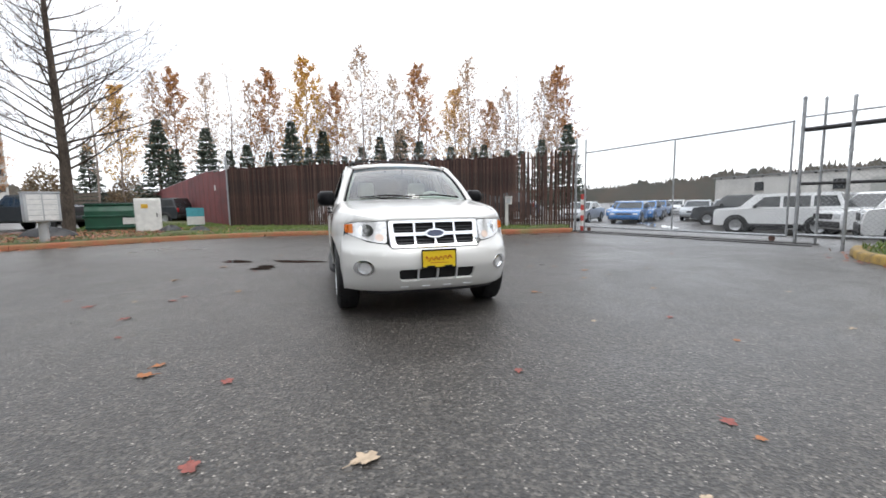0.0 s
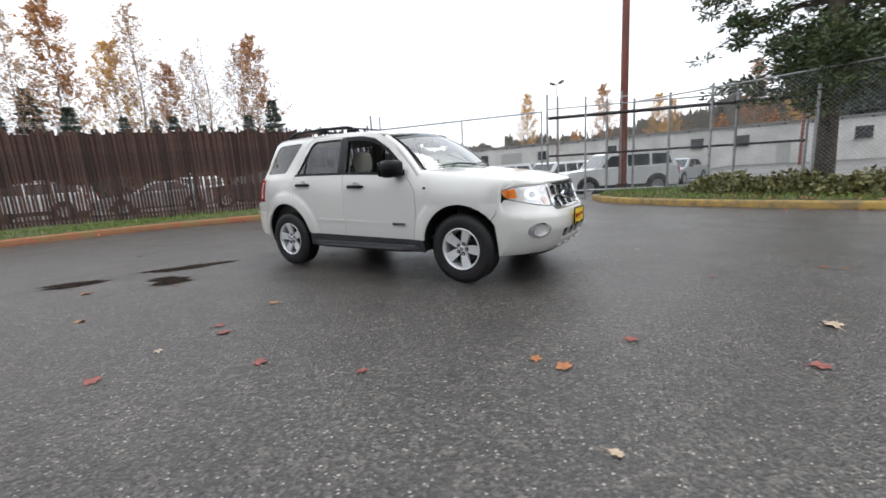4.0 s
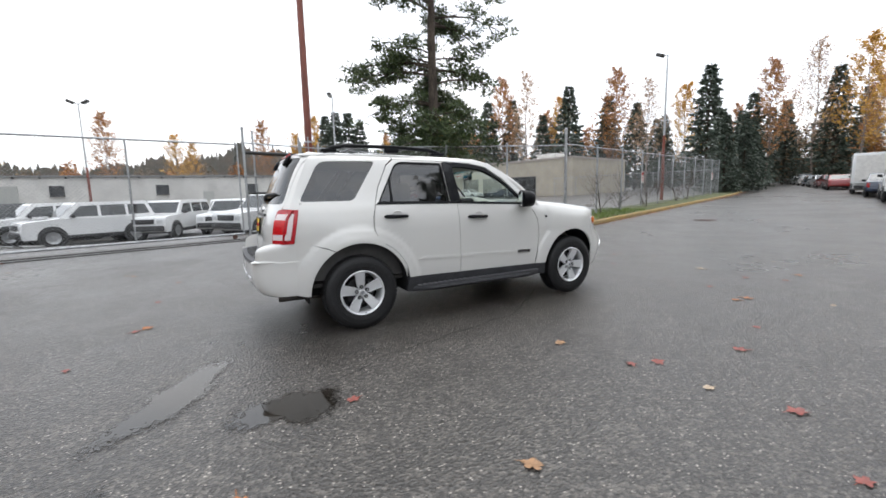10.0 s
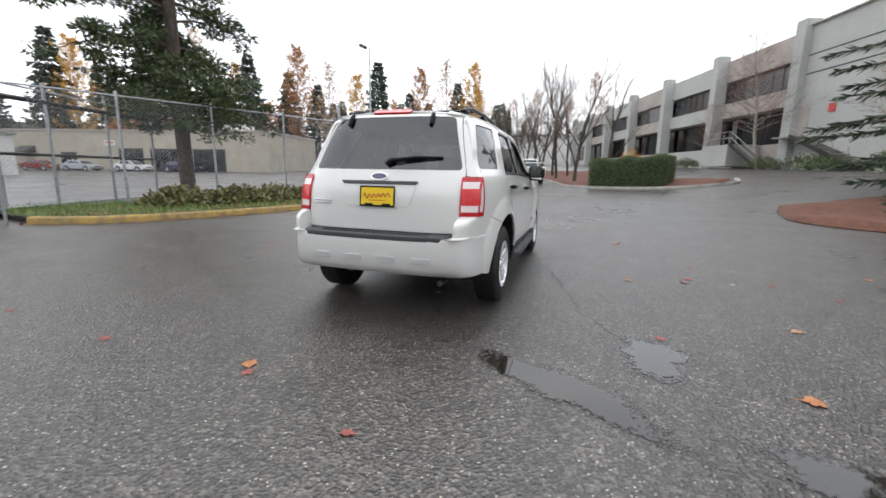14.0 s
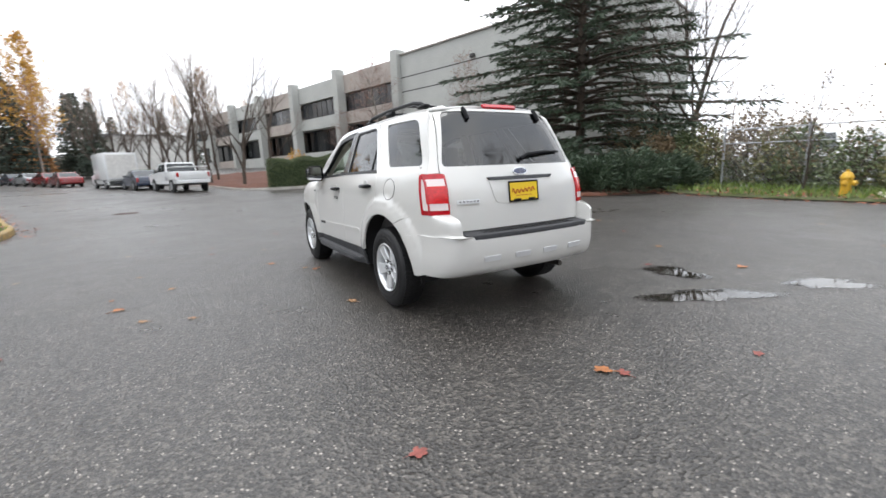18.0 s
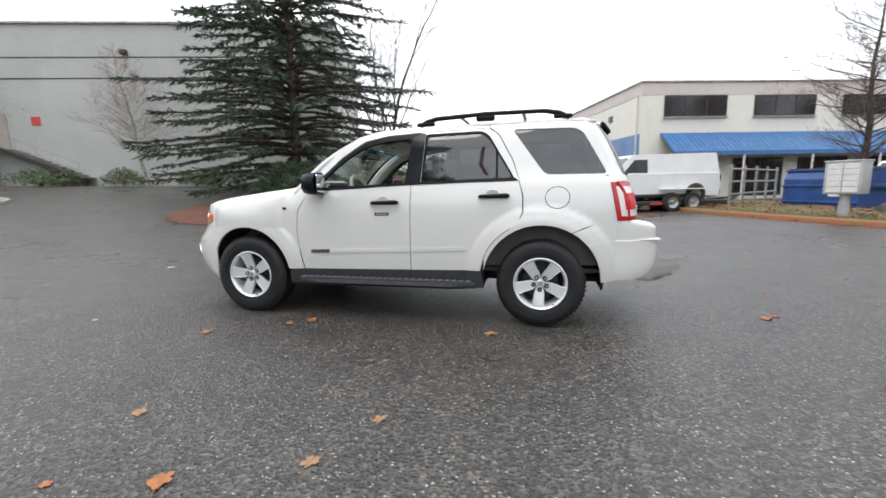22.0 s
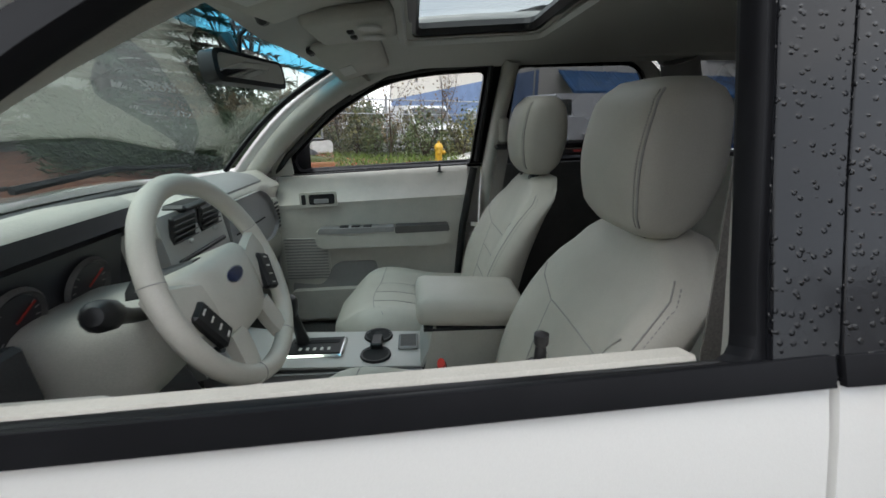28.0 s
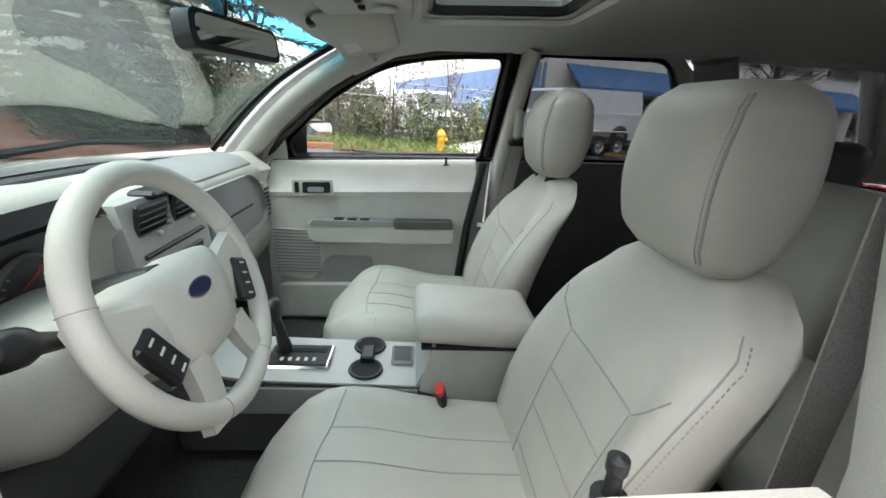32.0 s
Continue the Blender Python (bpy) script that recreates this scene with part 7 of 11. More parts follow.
        part("grille_rib", Geo().prism([(-0.615, z), (-0.435, z), (-0.435, z + 0.005), (-0.615, z + 0.005)], -0.012, -0.007, mx), GREYTRIM, sg)
    sv = [(0.800, -0.690, 1.105), (0.752, -0.580, 1.258), (0.796, -0.580, 1.112)]
    part("sail_cover", Geo().add([(s * x, y, z) for x, y, z in sv] + [(s * (x + 0.01), y, z) for x, y, z in sv], [(0, 1, 2), (5, 4, 3), (0, 3, 4, 1), (1, 4, 5, 2), (2, 5, 3, 0)]), TRIM, dc, smooth=0)
    kn = part("lock_knob", Geo().lathe([(0.016, 0.0), (0.016, 0.006), (0.008, 0.009), (0.0065, 0.030), (0.009, 0.034), (0.009, 0.046), (0.0, 0.049)], 14, Matrix.Translation((s * 0.765, 0.062, 1.122)) @ Matrix.Scale(0.75, 4)), BLACKP, dc, "small black lock knob")
# belts
def webbing(pts, w):
    """A flat belt whose width runs along the car."""
    g = Geo()
    rings = []
    for x, y, z in pts:
        rings.append([(x - 0.0012, y - w / 2, z), (x - 0.0012, y + w / 2, z + w * 0.10), (x + 0.0012, y + w / 2, z + w * 0.10), (x + 0.0012, y - w / 2, z)])
    return g.ring(rings)


part("seat_belt", webbing([(-0.630, 0.318, 1.245), (-0.622, 0.312, 1.20), (-0.590, 0.272, 0.98), (-0.570, 0.240, 0.80)], 0.048), BELT, car, "grey seat belt on the door pillar")
part("belt_guide", Geo().box((-0.640, 0.315, 1.30), (0.03, 0.035, 0.11), bevel=0.012), TRIM, car)
part("belt_loop", Geo().box((-0.632, 0.315, 1.235), (0.03, 0.07, 0.022), bevel=0.008), BLACKP, car)
part("belt_tongue", Geo().box((-0.575, 0.20, 0.93), (0.012, 0.05, 0.02), bevel=0.003), CHROME, car)
part("seat_belt", webbing([(0.650, 0.325, 1.30), (0.645, 0.335, 1.1), (0.635, 0.345, 0.75), (0.625, 0.35, 0.6)], 0.048), BELT, car, "grey seat belt on the door pillar")

# ---- trees and plants ----
NEEDLE_SPRUCE = foliage_mat("spruce_needles", (0.016, 0.034, 0.017), (0.055, 0.085, 0.045))
NEEDLE_PINE = foliage_mat("pine_needles", (0.024, 0.048, 0.018), (0.095, 0.125, 0.042))
# distant conifers: needle colours lightened to stand for haze
NEEDLE_HAZED = foliage_mat("far_conifer_needles", (0.034, 0.052, 0.038), (0.085, 0.108, 0.078))
JUNIPER = foliage_mat("juniper_sprays", (0.020, 0.042, 0.022), (0.075, 0.105, 0.058))
ORANGE = foliage_mat("orange_autumn_leaves", (0.30, 0.115, 0.035), (0.52, 0.26, 0.085))
PALEORANGE = foliage_mat("pale_autumn_leaves", (0.36, 0.22, 0.13), (0.55, 0.38, 0.24))
GOLD = foliage_mat("golden_autumn_leaves", (0.50, 0.24, 0.03), (0.66, 0.40, 0.07))
HEDGELEAF = foliage_mat("hedge_leaves", (0.050, 0.078, 0.030), (0.15, 0.185, 0.080))
COVERLEAF = foliage_mat("ground_cover_leaves", (0.060, 0.060, 0.020), (0.20, 0.19, 0.070))
BROWNLEAF = foliage_mat("brown_scrub_leaves", (0.10, 0.065, 0.035), (0.24, 0.17, 0.09))
GRASSBLADE = foliage_mat("grass_blades", (0.070, 0.125, 0.020), (0.20, 0.27, 0.06))
LITTER = foliage_mat("red_leaf_litter", (0.16, 0.035, 0.022), (0.40, 0.14, 0.06))
BIRCHLEAF = foliage_mat("last_birch_leaves", (0.30, 0.12, 0.07), (0.48, 0.26, 0.18))


def leaf(g, p, d, n, length, width):
    """One pointed leaf or spray: a kite of two triangles."""
    s = d.cross(n)
    s = s.normalized() * width if s.length > 1e-6 else Vector((width, 0, 0))
    k = len(g.v)
    m = p + d * (length * 0.45)
    g.v += [tuple(p), tuple(m + s), tuple(p + d * length), tuple(m - s)]
    g.f.append((k, k + 1, k + 2, k + 3))


def rand_dir(r):
    z = r.uniform(-1, 1)
    a = r.uniform(0, 6.2832)
    q = math.sqrt(1 - z * z)
    return Vector((q * math.cos(a), q * math.sin(a), z))


def bare_tree(name, label, h, seed, trunk_r=0.16, spread=0.55, depth=5, first=0.28, bark=BARK, twig=TWIG, leaves=None, leaf_n=0, leaf_size=0.1, upright=0.55, kids=3):
    """A bare or nearly bare tree: a tapered trunk that forks into limbs and fine twigs, with a few leaves."""
    r = random.Random(seed)
    gt, gl, gw, gf = Geo(), Geo(), Geo(), Geo()
    tips = []

    def grow(p, d, length, rad, lev):
        n = 4 if lev < 2 else 3
        pts, rs = [p], [rad]
        for i in range(n):
            d = (d + rand_dir(r) * (0.10 + 0.05 * lev) + Vector((0, 0, 0.05 * (1 if lev else 0)))).normalized()
            p = p + d * (length / n)
            pts.append(p)
            rs.append(rad * lerp(1, 0.62, (i + 1) / n))
        geo = gt if lev == 0 else (gl if lev < 3 else gw)
        geo.tube(pts, rs, 8 if lev == 0 else (5 if lev < 3 else 3), caps=False)
        if lev >= depth:
            tips.append((p, d))
            return
        for i in range(kids if lev else kids + 2):
            t = r.uniform(0.35, 1.0) if lev else r.uniform(first, 1.0)
            j = min(int(t * n), n - 1)
            q = pts[j].lerp(pts[j + 1], t * n - j)
            a = rand_dir(r)
            a = (a - d * a.dot(d)).normalized()
            nd = (d * lerp(0.5, upright, 0.5) + a * spread + Vector((0, 0, upright * 0.5))).normalized()
            grow(q, nd, length * r.uniform(0.50, 0.72), rs[j] * r.uniform(0.42, 0.6), lev + 1)
        grow(p, d, length * (0.6 if lev else 0.72), rs[-1] * 0.9, lev + 1)

    grow(Vector((0, 0, -0.05)), Vector((0, 0, 1)), h * 0.55, trunk_r, 0)
    p = Vector((0, 0, h * 0.53))
    root = thing(name, label, "tree")
    part("trunk", gt, bark, root, smooth=60)
    part("branch_frame", gl, bark, root, smooth=60)
    part("crown", gw, twig, root, smooth=0)
    if leaves and leaf_n:
        for k in range(leaf_n):
            p, d = tips[r.randrange(len(tips))]
            q = p - d * r.uniform(0, 0.6) + rand_dir(r) * r.uniform(0, leaf_size * 2.2)
            leaf(gf, q, rand_dir(r), rand_dir(r), leaf_size * r.uniform(0.7, 1.4), leaf_size * 0.38)
        part("foliage", gf, leaves, root, smooth=0)
    return root


def leader_tree(name, label, h, seed, trunk_r=0.16, reach=0.30, first=0.18, branches=70, twigs=7, rise=0.55, bark=BARK, twig=TWIG, leaves=None, leaf_n=0, leaf_size=0.1, lean=(0.0, 0.0)):
    """A straight-stemmed tree in late autumn: one leader, rising side branches, fine twigs, perhaps some leaves."""
    r = random.Random(seed)
    gt, gl, gw, gf = Geo(), Geo(), Geo(), Geo()
    trunk = [Vector((h * (0.006 * math.sin(k * 1.3 + seed) + lean[0] * k / 8), h * (0.006 * math.cos(k * 1.7 + seed) + lean[1] * k / 8), h * k / 8 - 0.05)) for k in range(9)]
    gt.tube(trunk, [trunk_r * (1 - 0.93 * k / 8) for k in range(9)], 8, caps=False)
    tips = []
    for b in range(branches):
        t = lerp(first, 0.985, (b + r.random()) / branches)
        i = min(int(t * 8), 7)
        p = trunk[i].lerp(trunk[i + 1], t * 8 - i)
        a = b * 2.4 + r.uniform(-0.5, 0.5)
        L = h * reach * ((1 - t) ** 0.75 + 0.10) * r.uniform(0.7, 1.15) * smooth_step(first - 0.12, first + 0.12, t)
        d = Vector((math.cos(a), math.sin(a), rise * r.uniform(0.6, 1.3))).normalized()
        pts = [p]
        for k in range(4):
            d = (d + rand_dir(r) * 0.13 + Vector((0, 0, 0.07))).normalized()
            pts.append(pts[-1] + d * (L / 4))
        rb = trunk_r * 0.26 * (1 - t * 0.75)
        gl.tube(pts, [rb, rb * 0.75, rb * 0.5, rb * 0.3, rb * 0.12], 4, caps=False)
        for w in range(twigs):
            s = r.uniform(0.2, 1.0)
            k = min(int(s * 4), 3)
            q = pts[k].lerp(pts[k + 1], s * 4 - k)
            e = (d + rand_dir(r) * 0.8 + Vector((0, 0, 0.2))).normalized()
            l2 = L * r.uniform(0.22, 0.45)
            m = q + e * (l2 * 0.5) + rand_dir(r) * (l2 * 0.06)
            z = q + e * l2 + Vector((0, 0, l2 * 0.12))
            gw.tube([q, m, z], [rb * 0.22, rb * 0.15, rb * 0.05], 3, caps=False)
            for _ in range(3):
                f = (e + rand_dir(r) * 0.8).normalized()
                gw.tube([m, m + f * (l2 * r.uniform(0.3, 0.6))], [rb * 0.12, rb * 0.04], 3, caps=False)
            tips += [(m, e), (z, e)]
    root = thing(name, label, "tree")
    part("trunk", gt, bark, root, smooth=60)
    part("branch_frame", gl, bark, root, smooth=60)
    part("crown", gw, twig, root, smooth=0)
    if leaves and leaf_n:
        for k in range(leaf_n):
            p, d = tips[r.randrange(len(tips))]
            leaf(gf, p - d * r.uniform(0, 0.3) + rand_dir(r) * r.uniform(0, leaf_size * 1.6), rand_dir(r), rand_dir(r), leaf_size * r.uniform(0.7, 1.4), leaf_size * 0.4)
        part("foliage", gf, leaves, root, smooth=0)
    return root


def conifer(name, label, h, rad, seed, needles, whorls=34, per=8, sprays=26, spray=0.34, droop=0.30, bottom=0.06, trunk_r=0.2, shape=1.0, gaps=0.0, width=0.075):
    """A conifer: whorls of drooping boughs set with needle sprays, loose at the edge, with gaps."""
    r = random.Random(seed)
    root = thing(name, label, "tree")
    gt, gb, gf = Geo(), Geo(), Geo()
    gt.tube([(0, 0, -0.05), (0.02, 0.01, h * 0.35), (0.0, 0.03, h * 0.7), (0, 0, h)], [trunk_r, trunk_r * 0.75, trunk_r * 0.42, 0.02], 9)
    for w in range(whorls):
        t = (w + r.uniform(-0.3, 0.3)) / whorls
        z = h * lerp(bottom, 0.985, t)
        R = rad * (1 - max(t, 0)) ** shape * r.uniform(0.82, 1.12) + 0.12
        for b in range(per):
            if r.random() < gaps:
                continue
            a = 2 * math.pi * (b + r.uniform(-0.35, 0.35)) / per + w * 0.9
            L = R * r.uniform(0.72, 1.12)
            out = Vector((math.cos(a), math.sin(a), 0))
            pts = []
            for i in range(6):
                s = i / 5
                pts.append(Vector((0, 0, z)) + out * (L * s) + Vector((0, 0, L * (0.16 * s - droop * s * s + 0.12 * s**4))))
            gb.tube(pts, [0.035 * (1 - i / 6) * (L / 3 + 0.3) + 0.006 for i in range(6)], 4, caps=False)
            n = max(5, int(sprays * (0.35 + 0.65 * L / rad)))
            for k in range(n):
                s = r.uniform(0.12, 1.0) ** 0.75
                i = min(int(s * 5), 4)
                p = pts[i].lerp(pts[i + 1], s * 5 - i)
                d = (out * r.uniform(0.35, 1.0) + out.cross(Vector((0, 0, 1))) * r.uniform(-1, 1) + Vector((0, 0, r.uniform(-0.75, 0.25)))).normalized()
                leaf(gf, p + rand_dir(r) * 0.03, d, rand_dir(r), spray * r.uniform(0.55, 1.25), width * r.uniform(0.6, 1.2))
    part("trunk", gt, BARK, root, smooth=60)
    part("branch_frame", gb, BARK, root, smooth=60)
    part("foliage", gf, needles, root, smooth=0)
    return root


def clump_pine(name, label, h, seed, needles):
    """An old pine: a bare lower trunk, long uneven limbs and dense tufts of needles with sky between them."""
    r = random.Random(seed)
    root = thing(name, label, "tree")
    gt, gb, gf = Geo(), Geo(), Geo()
    trunk = [Vector((0, 0, -0.05)), Vector((0.05, 0.05, h * 0.25)), Vector((-0.05, 0.12, h * 0.5)), Vector((0.05, 0.0, h * 0.75)), Vector((0.0, 0.0, h))]
    gt.tube(trunk, [0.25, 0.21, 0.16, 0.10, 0.03], 10)
    for w in range(88):
        t = r.uniform(0.36, 0.99) if w < 64 else r.uniform(0.15, 0.36)
        z = h * t
        reach = (3.3 if t < 0.36 else 3.7 if t < 0.75 else 3.2 * (1.05 - t) / 0.30 + 0.4) * r.uniform(0.5, 1.1)
        if t < 0.26:
            reach *= 0.9
        a = r.uniform(0, 6.2832)
        out = Vector((math.cos(a), math.sin(a), 0))
        rise = r.uniform(-0.30, 0.12) if t < 0.6 else r.uniform(-0.05, 0.3)
        base = Vector((0, 0, z))
        pts = [base + out * (reach * s) + Vector((0, 0, reach * (rise * s + 0.12 * math.sin(s * 3)))) + rand_dir(r) * 0.08 * s for s in (0, 0.25, 0.5, 0.75, 1.0)]
        gb.tube(pts, [0.055 * reach / 3, 0.045 * reach / 3, 0.032 * reach / 3, 0.02, 0.008], 5, caps=False)
        for c in range(int(5 + reach * 3.2)):
            s = r.uniform(0.30, 1.0)
            i = min(int(s * 4), 3)
            cc = pts[i].lerp(pts[i + 1], s * 4 - i) + rand_dir(r) * 0.38 * Vector((1, 1, 0.5)).length / 1.5
            gb.tube([pts[i], cc], [0.014, 0.006], 3, caps=False)
            rr = r.uniform(0.22, 0.46)
            for k in range(60):
                d = rand_dir(r)
                d.z = d.z * 0.55 + 0.12
                p = cc + Vector((d.x * rr, d.y * rr, d.z * rr * 0.6)) * r.uniform(0.2, 1)
                leaf(gf, p, (d + rand_dir(r) * 0.5).normalized(), rand_dir(r), r.uniform(0.11, 0.23), r.uniform(0.018, 0.038))
    part("trunk", gt, BARK, root, smooth=60)
    part("branch_frame", gb, BARK, root, smooth=60)
    part("foliage", gf, needles, root, smooth=0)
    return root


def bush(name, label, rx, ry, h, seed, material, n=1500, size=0.09, category="bush", kind="", shape=0.6, spiky=0.0):
    """A shrub: stems, and leaves through an uneven dome."""
    r = random.Random(seed)
    root = thing(name, label, category, kind=kind)
    gs, gf = Geo(), Geo()
    for k in range(14):
        a = r.uniform(0, 6.2832)
        q = r.uniform(0.2, 0.8)
        gs.tube([(0, 0, -0.05), (rx * q * 0.5 * math.cos(a), ry * q * 0.5 * math.sin(a), h * 0.4), (rx * q * math.cos(a), ry * q * math.sin(a), h * 0.8 * (1 - q * q * 0.5))], [0.02, 0.014, 0.005], 4, caps=False)
    for k in range(n):
        a = r.uniform(0, 6.2832)
        q = math.sqrt(r.random())
        lump = 1 + 0.22 * math.sin(3 * a + seed) + 0.14 * math.sin(7 * a + 2 * seed)
        top = h * (1 - q ** 2.4 * shape) * (0.86 + 0.14 * math.sin(5 * a + 9 * q + seed))
        z = top * (1 - r.random() ** 2.2 * 0.9)
        p = Vector((rx * q * lump * math.cos(a), ry * q * lump * math.sin(a), z))
        d = (Vector((math.cos(a), math.sin(a), 0.4)) * (0.5 + spiky) + rand_dir(r)).normalized()
        leaf(gf, p, d, rand_dir(r), size * r.uniform(0.6, 1.5) * (1 + spiky), size * 0.36 / (1 + 1.8 * spiky))
    part("stem", gs, BARK, root, smooth=0)
    part("foliage", gf, material, root, smooth=0)
    return root


def place(ob, x, y, turn=0.0, s=1.0, z=None):
    ob.matrix_basis = Matrix.Translation((x, y, (gz(x, y) if z is None else z))) @ Matrix.Rotation(turn, 4, "Z") @ Matrix.Scale(s, 4)
    return ob


def put_copy(ob, x, y, turn=0.0, s=1.0, z=None):
    m = Matrix.Translation((x, y, (gz(x, y) if z is None else z))) @ Matrix.Rotation(turn, 4, "Z") @ Matrix.Scale(s / ob.scale[0], 4)
    return copy_thing(ob, m)


place(clump_pine("pine_tree", "tall old pine with open crown behind the fence", 15.0, 5, NEEDLE_PINE), 11.3, -5.9)
place(conifer("spruce_tree", "tall dark green spruce with drooping boughs", 17.5, 7.2, 7, NEEDLE_SPRUCE, whorls=36, per=11, sprays=210, spray=0.40, droop=0.34, bottom=0.03, trunk_r=0.26, shape=0.62, gaps=0.14, width=0.034), -15.8, -11.2)
for k, (x, y, rx, ry, h) in enumerate(((-10.6, -7.6, 1.5, 1.3, 1.5), (-10.4, -5.9, 1.6, 1.4, 1.3), (-11.4, -5.0, 1.7, 1.3, 1.5), (-12.9, -4.6, 1.5, 1.2, 1.3), (-11.6, -9.0, 1.4, 1.4, 2.2))):
    place(tagged(bush("juniper_bush", "low blue-green juniper under the spruce", rx, ry, h, 40 + k, JUNIPER, n=7000, size=0.13, spiky=0.9), group="junipers under the spruce"), x, y, z=0.08)
maple = place(leader_tree("maple_tree", "large bare tree in the leaf-strewn verge", 11.5, 11, trunk_r=0.21, reach=0.41, first=0.20, branches=80, twigs=14, rise=0.45, leaves=BROWNLEAF, leaf_n=300, leaf_size=0.08), -9.7, 12.2, z=0.12)
put_copy(maple, -14.8, 13.0, 2.1, 0.72, z=0.1)
# bare trees up the road
b1 = place(bare_tree("street_tree", "bare roadside tree with fine twigs", 8.0, 21, trunk_r=0.13, spread=0.60, depth=5, first=0.22, upright=0.6), -0.9, -27.0)
tagged(b1, group="bare roadside trees")
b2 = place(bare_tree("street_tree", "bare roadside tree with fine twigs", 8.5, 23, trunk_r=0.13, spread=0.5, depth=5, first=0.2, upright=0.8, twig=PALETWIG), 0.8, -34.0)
tagged(b2, group="bare roadside trees")
for k, (x, y, s) in enumerate(((2.4, -37, 1.0), (1.6, -41, 1.1), (3.6, -45, 1.05), (4.6, -50, 1.1), (6.3, -55, 1.2), (0.0, -39, 0.9), (8.3, -62, 1.2), (-3.2, -31, 0.85), (11, -70, 1.3), (14, -78, 1.3))):
    put_copy((b1, b2)[k % 2], x, y, k * 1.3, s)
place(bush("golden_shrub", "golden yellow shrub by the grey building", 0.9, 0.8, 2.4, 77, GOLD, n=1500, size=0.12), -4.6, -27.5)
# birches before the grey wall
bi = leader_tree("birch_tree", "slender bare birch before a concrete wall", 8.2, 31, trunk_r=0.105, reach=0.40, first=0.26, branches=72, twigs=17, rise=0.42, lean=(0.045, -0.13), bark=BIRCH, twig=REDTWIG, leaves=BIRCHLEAF, leaf_n=900, leaf_size=0.06)
wp = WALL_P + WALL_N * 2.0
q = wp - WALL_E * 12.7
place(bi, q.x, q.y)
for dist, s in ((1.5, 1.30), (-5.5, 0.70)):
    q = wp - WALL_E * dist
    put_copy(bi, q.x, q.y, dist * 0.2, s)
for k, dist in enumerate((1.8, 6.0, 7.4, 11.0, 15.4, 16.8, -9.0)):
    q = WALL_P + WALL_N * 1.6 - WALL_E * dist
    place(tagged(bush("clipped_shrub", "round green shrub at the wall's foot", 1.1 + 0.2 * (k % 3), 0.9, 1.0 + 0.15 * (k % 2), 90 + k, HEDGELEAF, n=1100, size=0.12), group="wall shrubs"), q.x, q.y)


def hedge(x0, y0, x1, y1, depth, h, seed):
    """A clipped hedge: a leafy block with rounded edges, a little uneven."""
    r = random.Random(seed)
    root = thing("hedge", "long clipped green hedge on a mulch bed", "hedge", m=None)
    a, b = Vector((x0, y0)), Vector((x1, y1))
    d = (b - a).normalized()
    n = Vector((-d.y, d.x))
    L = (b - a).length
    core, gf = Geo(), Geo()
    rings = []
    for k in range(9):
        t = k / 8
        e = 0.85 if k in (0, 8) else 1.0
        p = a.lerp(b, lerp(0.02, 0.98, t))
        z = gz(p.x, p.y) + 0.1
        hh = h * e * (0.95 + 0.05 * math.sin(k * 2.1))
        rings.append([(p.x + n.x * o * depth * 0.5 * e, p.y + n.y * o * depth * 0.5 * e, z + zz * hh) for o, zz in ((-0.86, 0), (-0.93, 0.5), (-0.82, 0.86), (-0.4, 0.95), (0.4, 0.95), (0.82, 0.86), (0.93, 0.5), (0.86, 0))])
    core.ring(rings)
    for k in range(24000):
        t = r.random()
        p = a.lerp(b, t)
        side_ = r.random()
        if side_ < 0.42:
            o, zz = r.choice((-1, 1)) * (0.95 + r.uniform(-0.08, 0.05)), r.random() * 0.93
        elif side_ < 0.85:
            o, zz = r.uniform(-0.95, 0.95), 0.97 + r.uniform(-0.05, 0.04) - 0.1 * abs(o if False else 0)
        else:
            o, zz = r.uniform(-0.9, 0.9), r.random() * 0.93
            p = a if r.random() < 0.5 else b
        q = Vector((p.x + n.x * o * depth / 2, p.y + n.y * o * depth / 2, gz(p.x, p.y) + 0.1 + zz * h * (0.95 + 0.05 * math.sin(t * 16))))
        leaf(gf, q, rand_dir(r), rand_dir(r), r.uniform(0.06, 0.12), 0.024)
    # the core's darker green paints in the shade between the leaves
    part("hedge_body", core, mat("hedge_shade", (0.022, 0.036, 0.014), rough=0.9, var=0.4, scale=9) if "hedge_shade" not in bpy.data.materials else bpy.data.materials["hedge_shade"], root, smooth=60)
    part("foliage", gf, HEDGELEAF, root, smooth=0)


hedge(-2.2, -24.0, -6.3, -22.3, 2.2, 1.75, 3)
hedge(3.6, -44, 8.5, -57, 2.0, 1.3, 5)
# ground cover on the island, scrub along the fence by the hydrant
for k in range(15):
    t = k / 14
    x, y = lerp(9.0, 7.3, t) + 0.3 * math.sin(k * 2.4), lerp(-3.3, -8.6, t)
    place(tagged(bush("ground_cover", "low olive-green shrub on the island bed", 0.75, 0.65, 0.50 + 0.12 * math.sin(k * 1.7), 120 + k, COVERLEAF, n=800, size=0.11, shape=0.8), group="island shrubs"), x, y, z=0.10)
rs_ = random.Random(8)
for k in range(6):
    x, y = 8.7 + 0.32 * (k * 3) + rs_.uniform(-0.4, 0.1), -12.6 - 0.947 * 3 * k
    place(tagged(bare_tree("bare_shrub", "bare twiggy shrub along the wire fence", 1.8, 200 + k, trunk_r=0.03, spread=0.7, depth=4, first=0.05, kids=3), group="fence shrubs"), x, y)
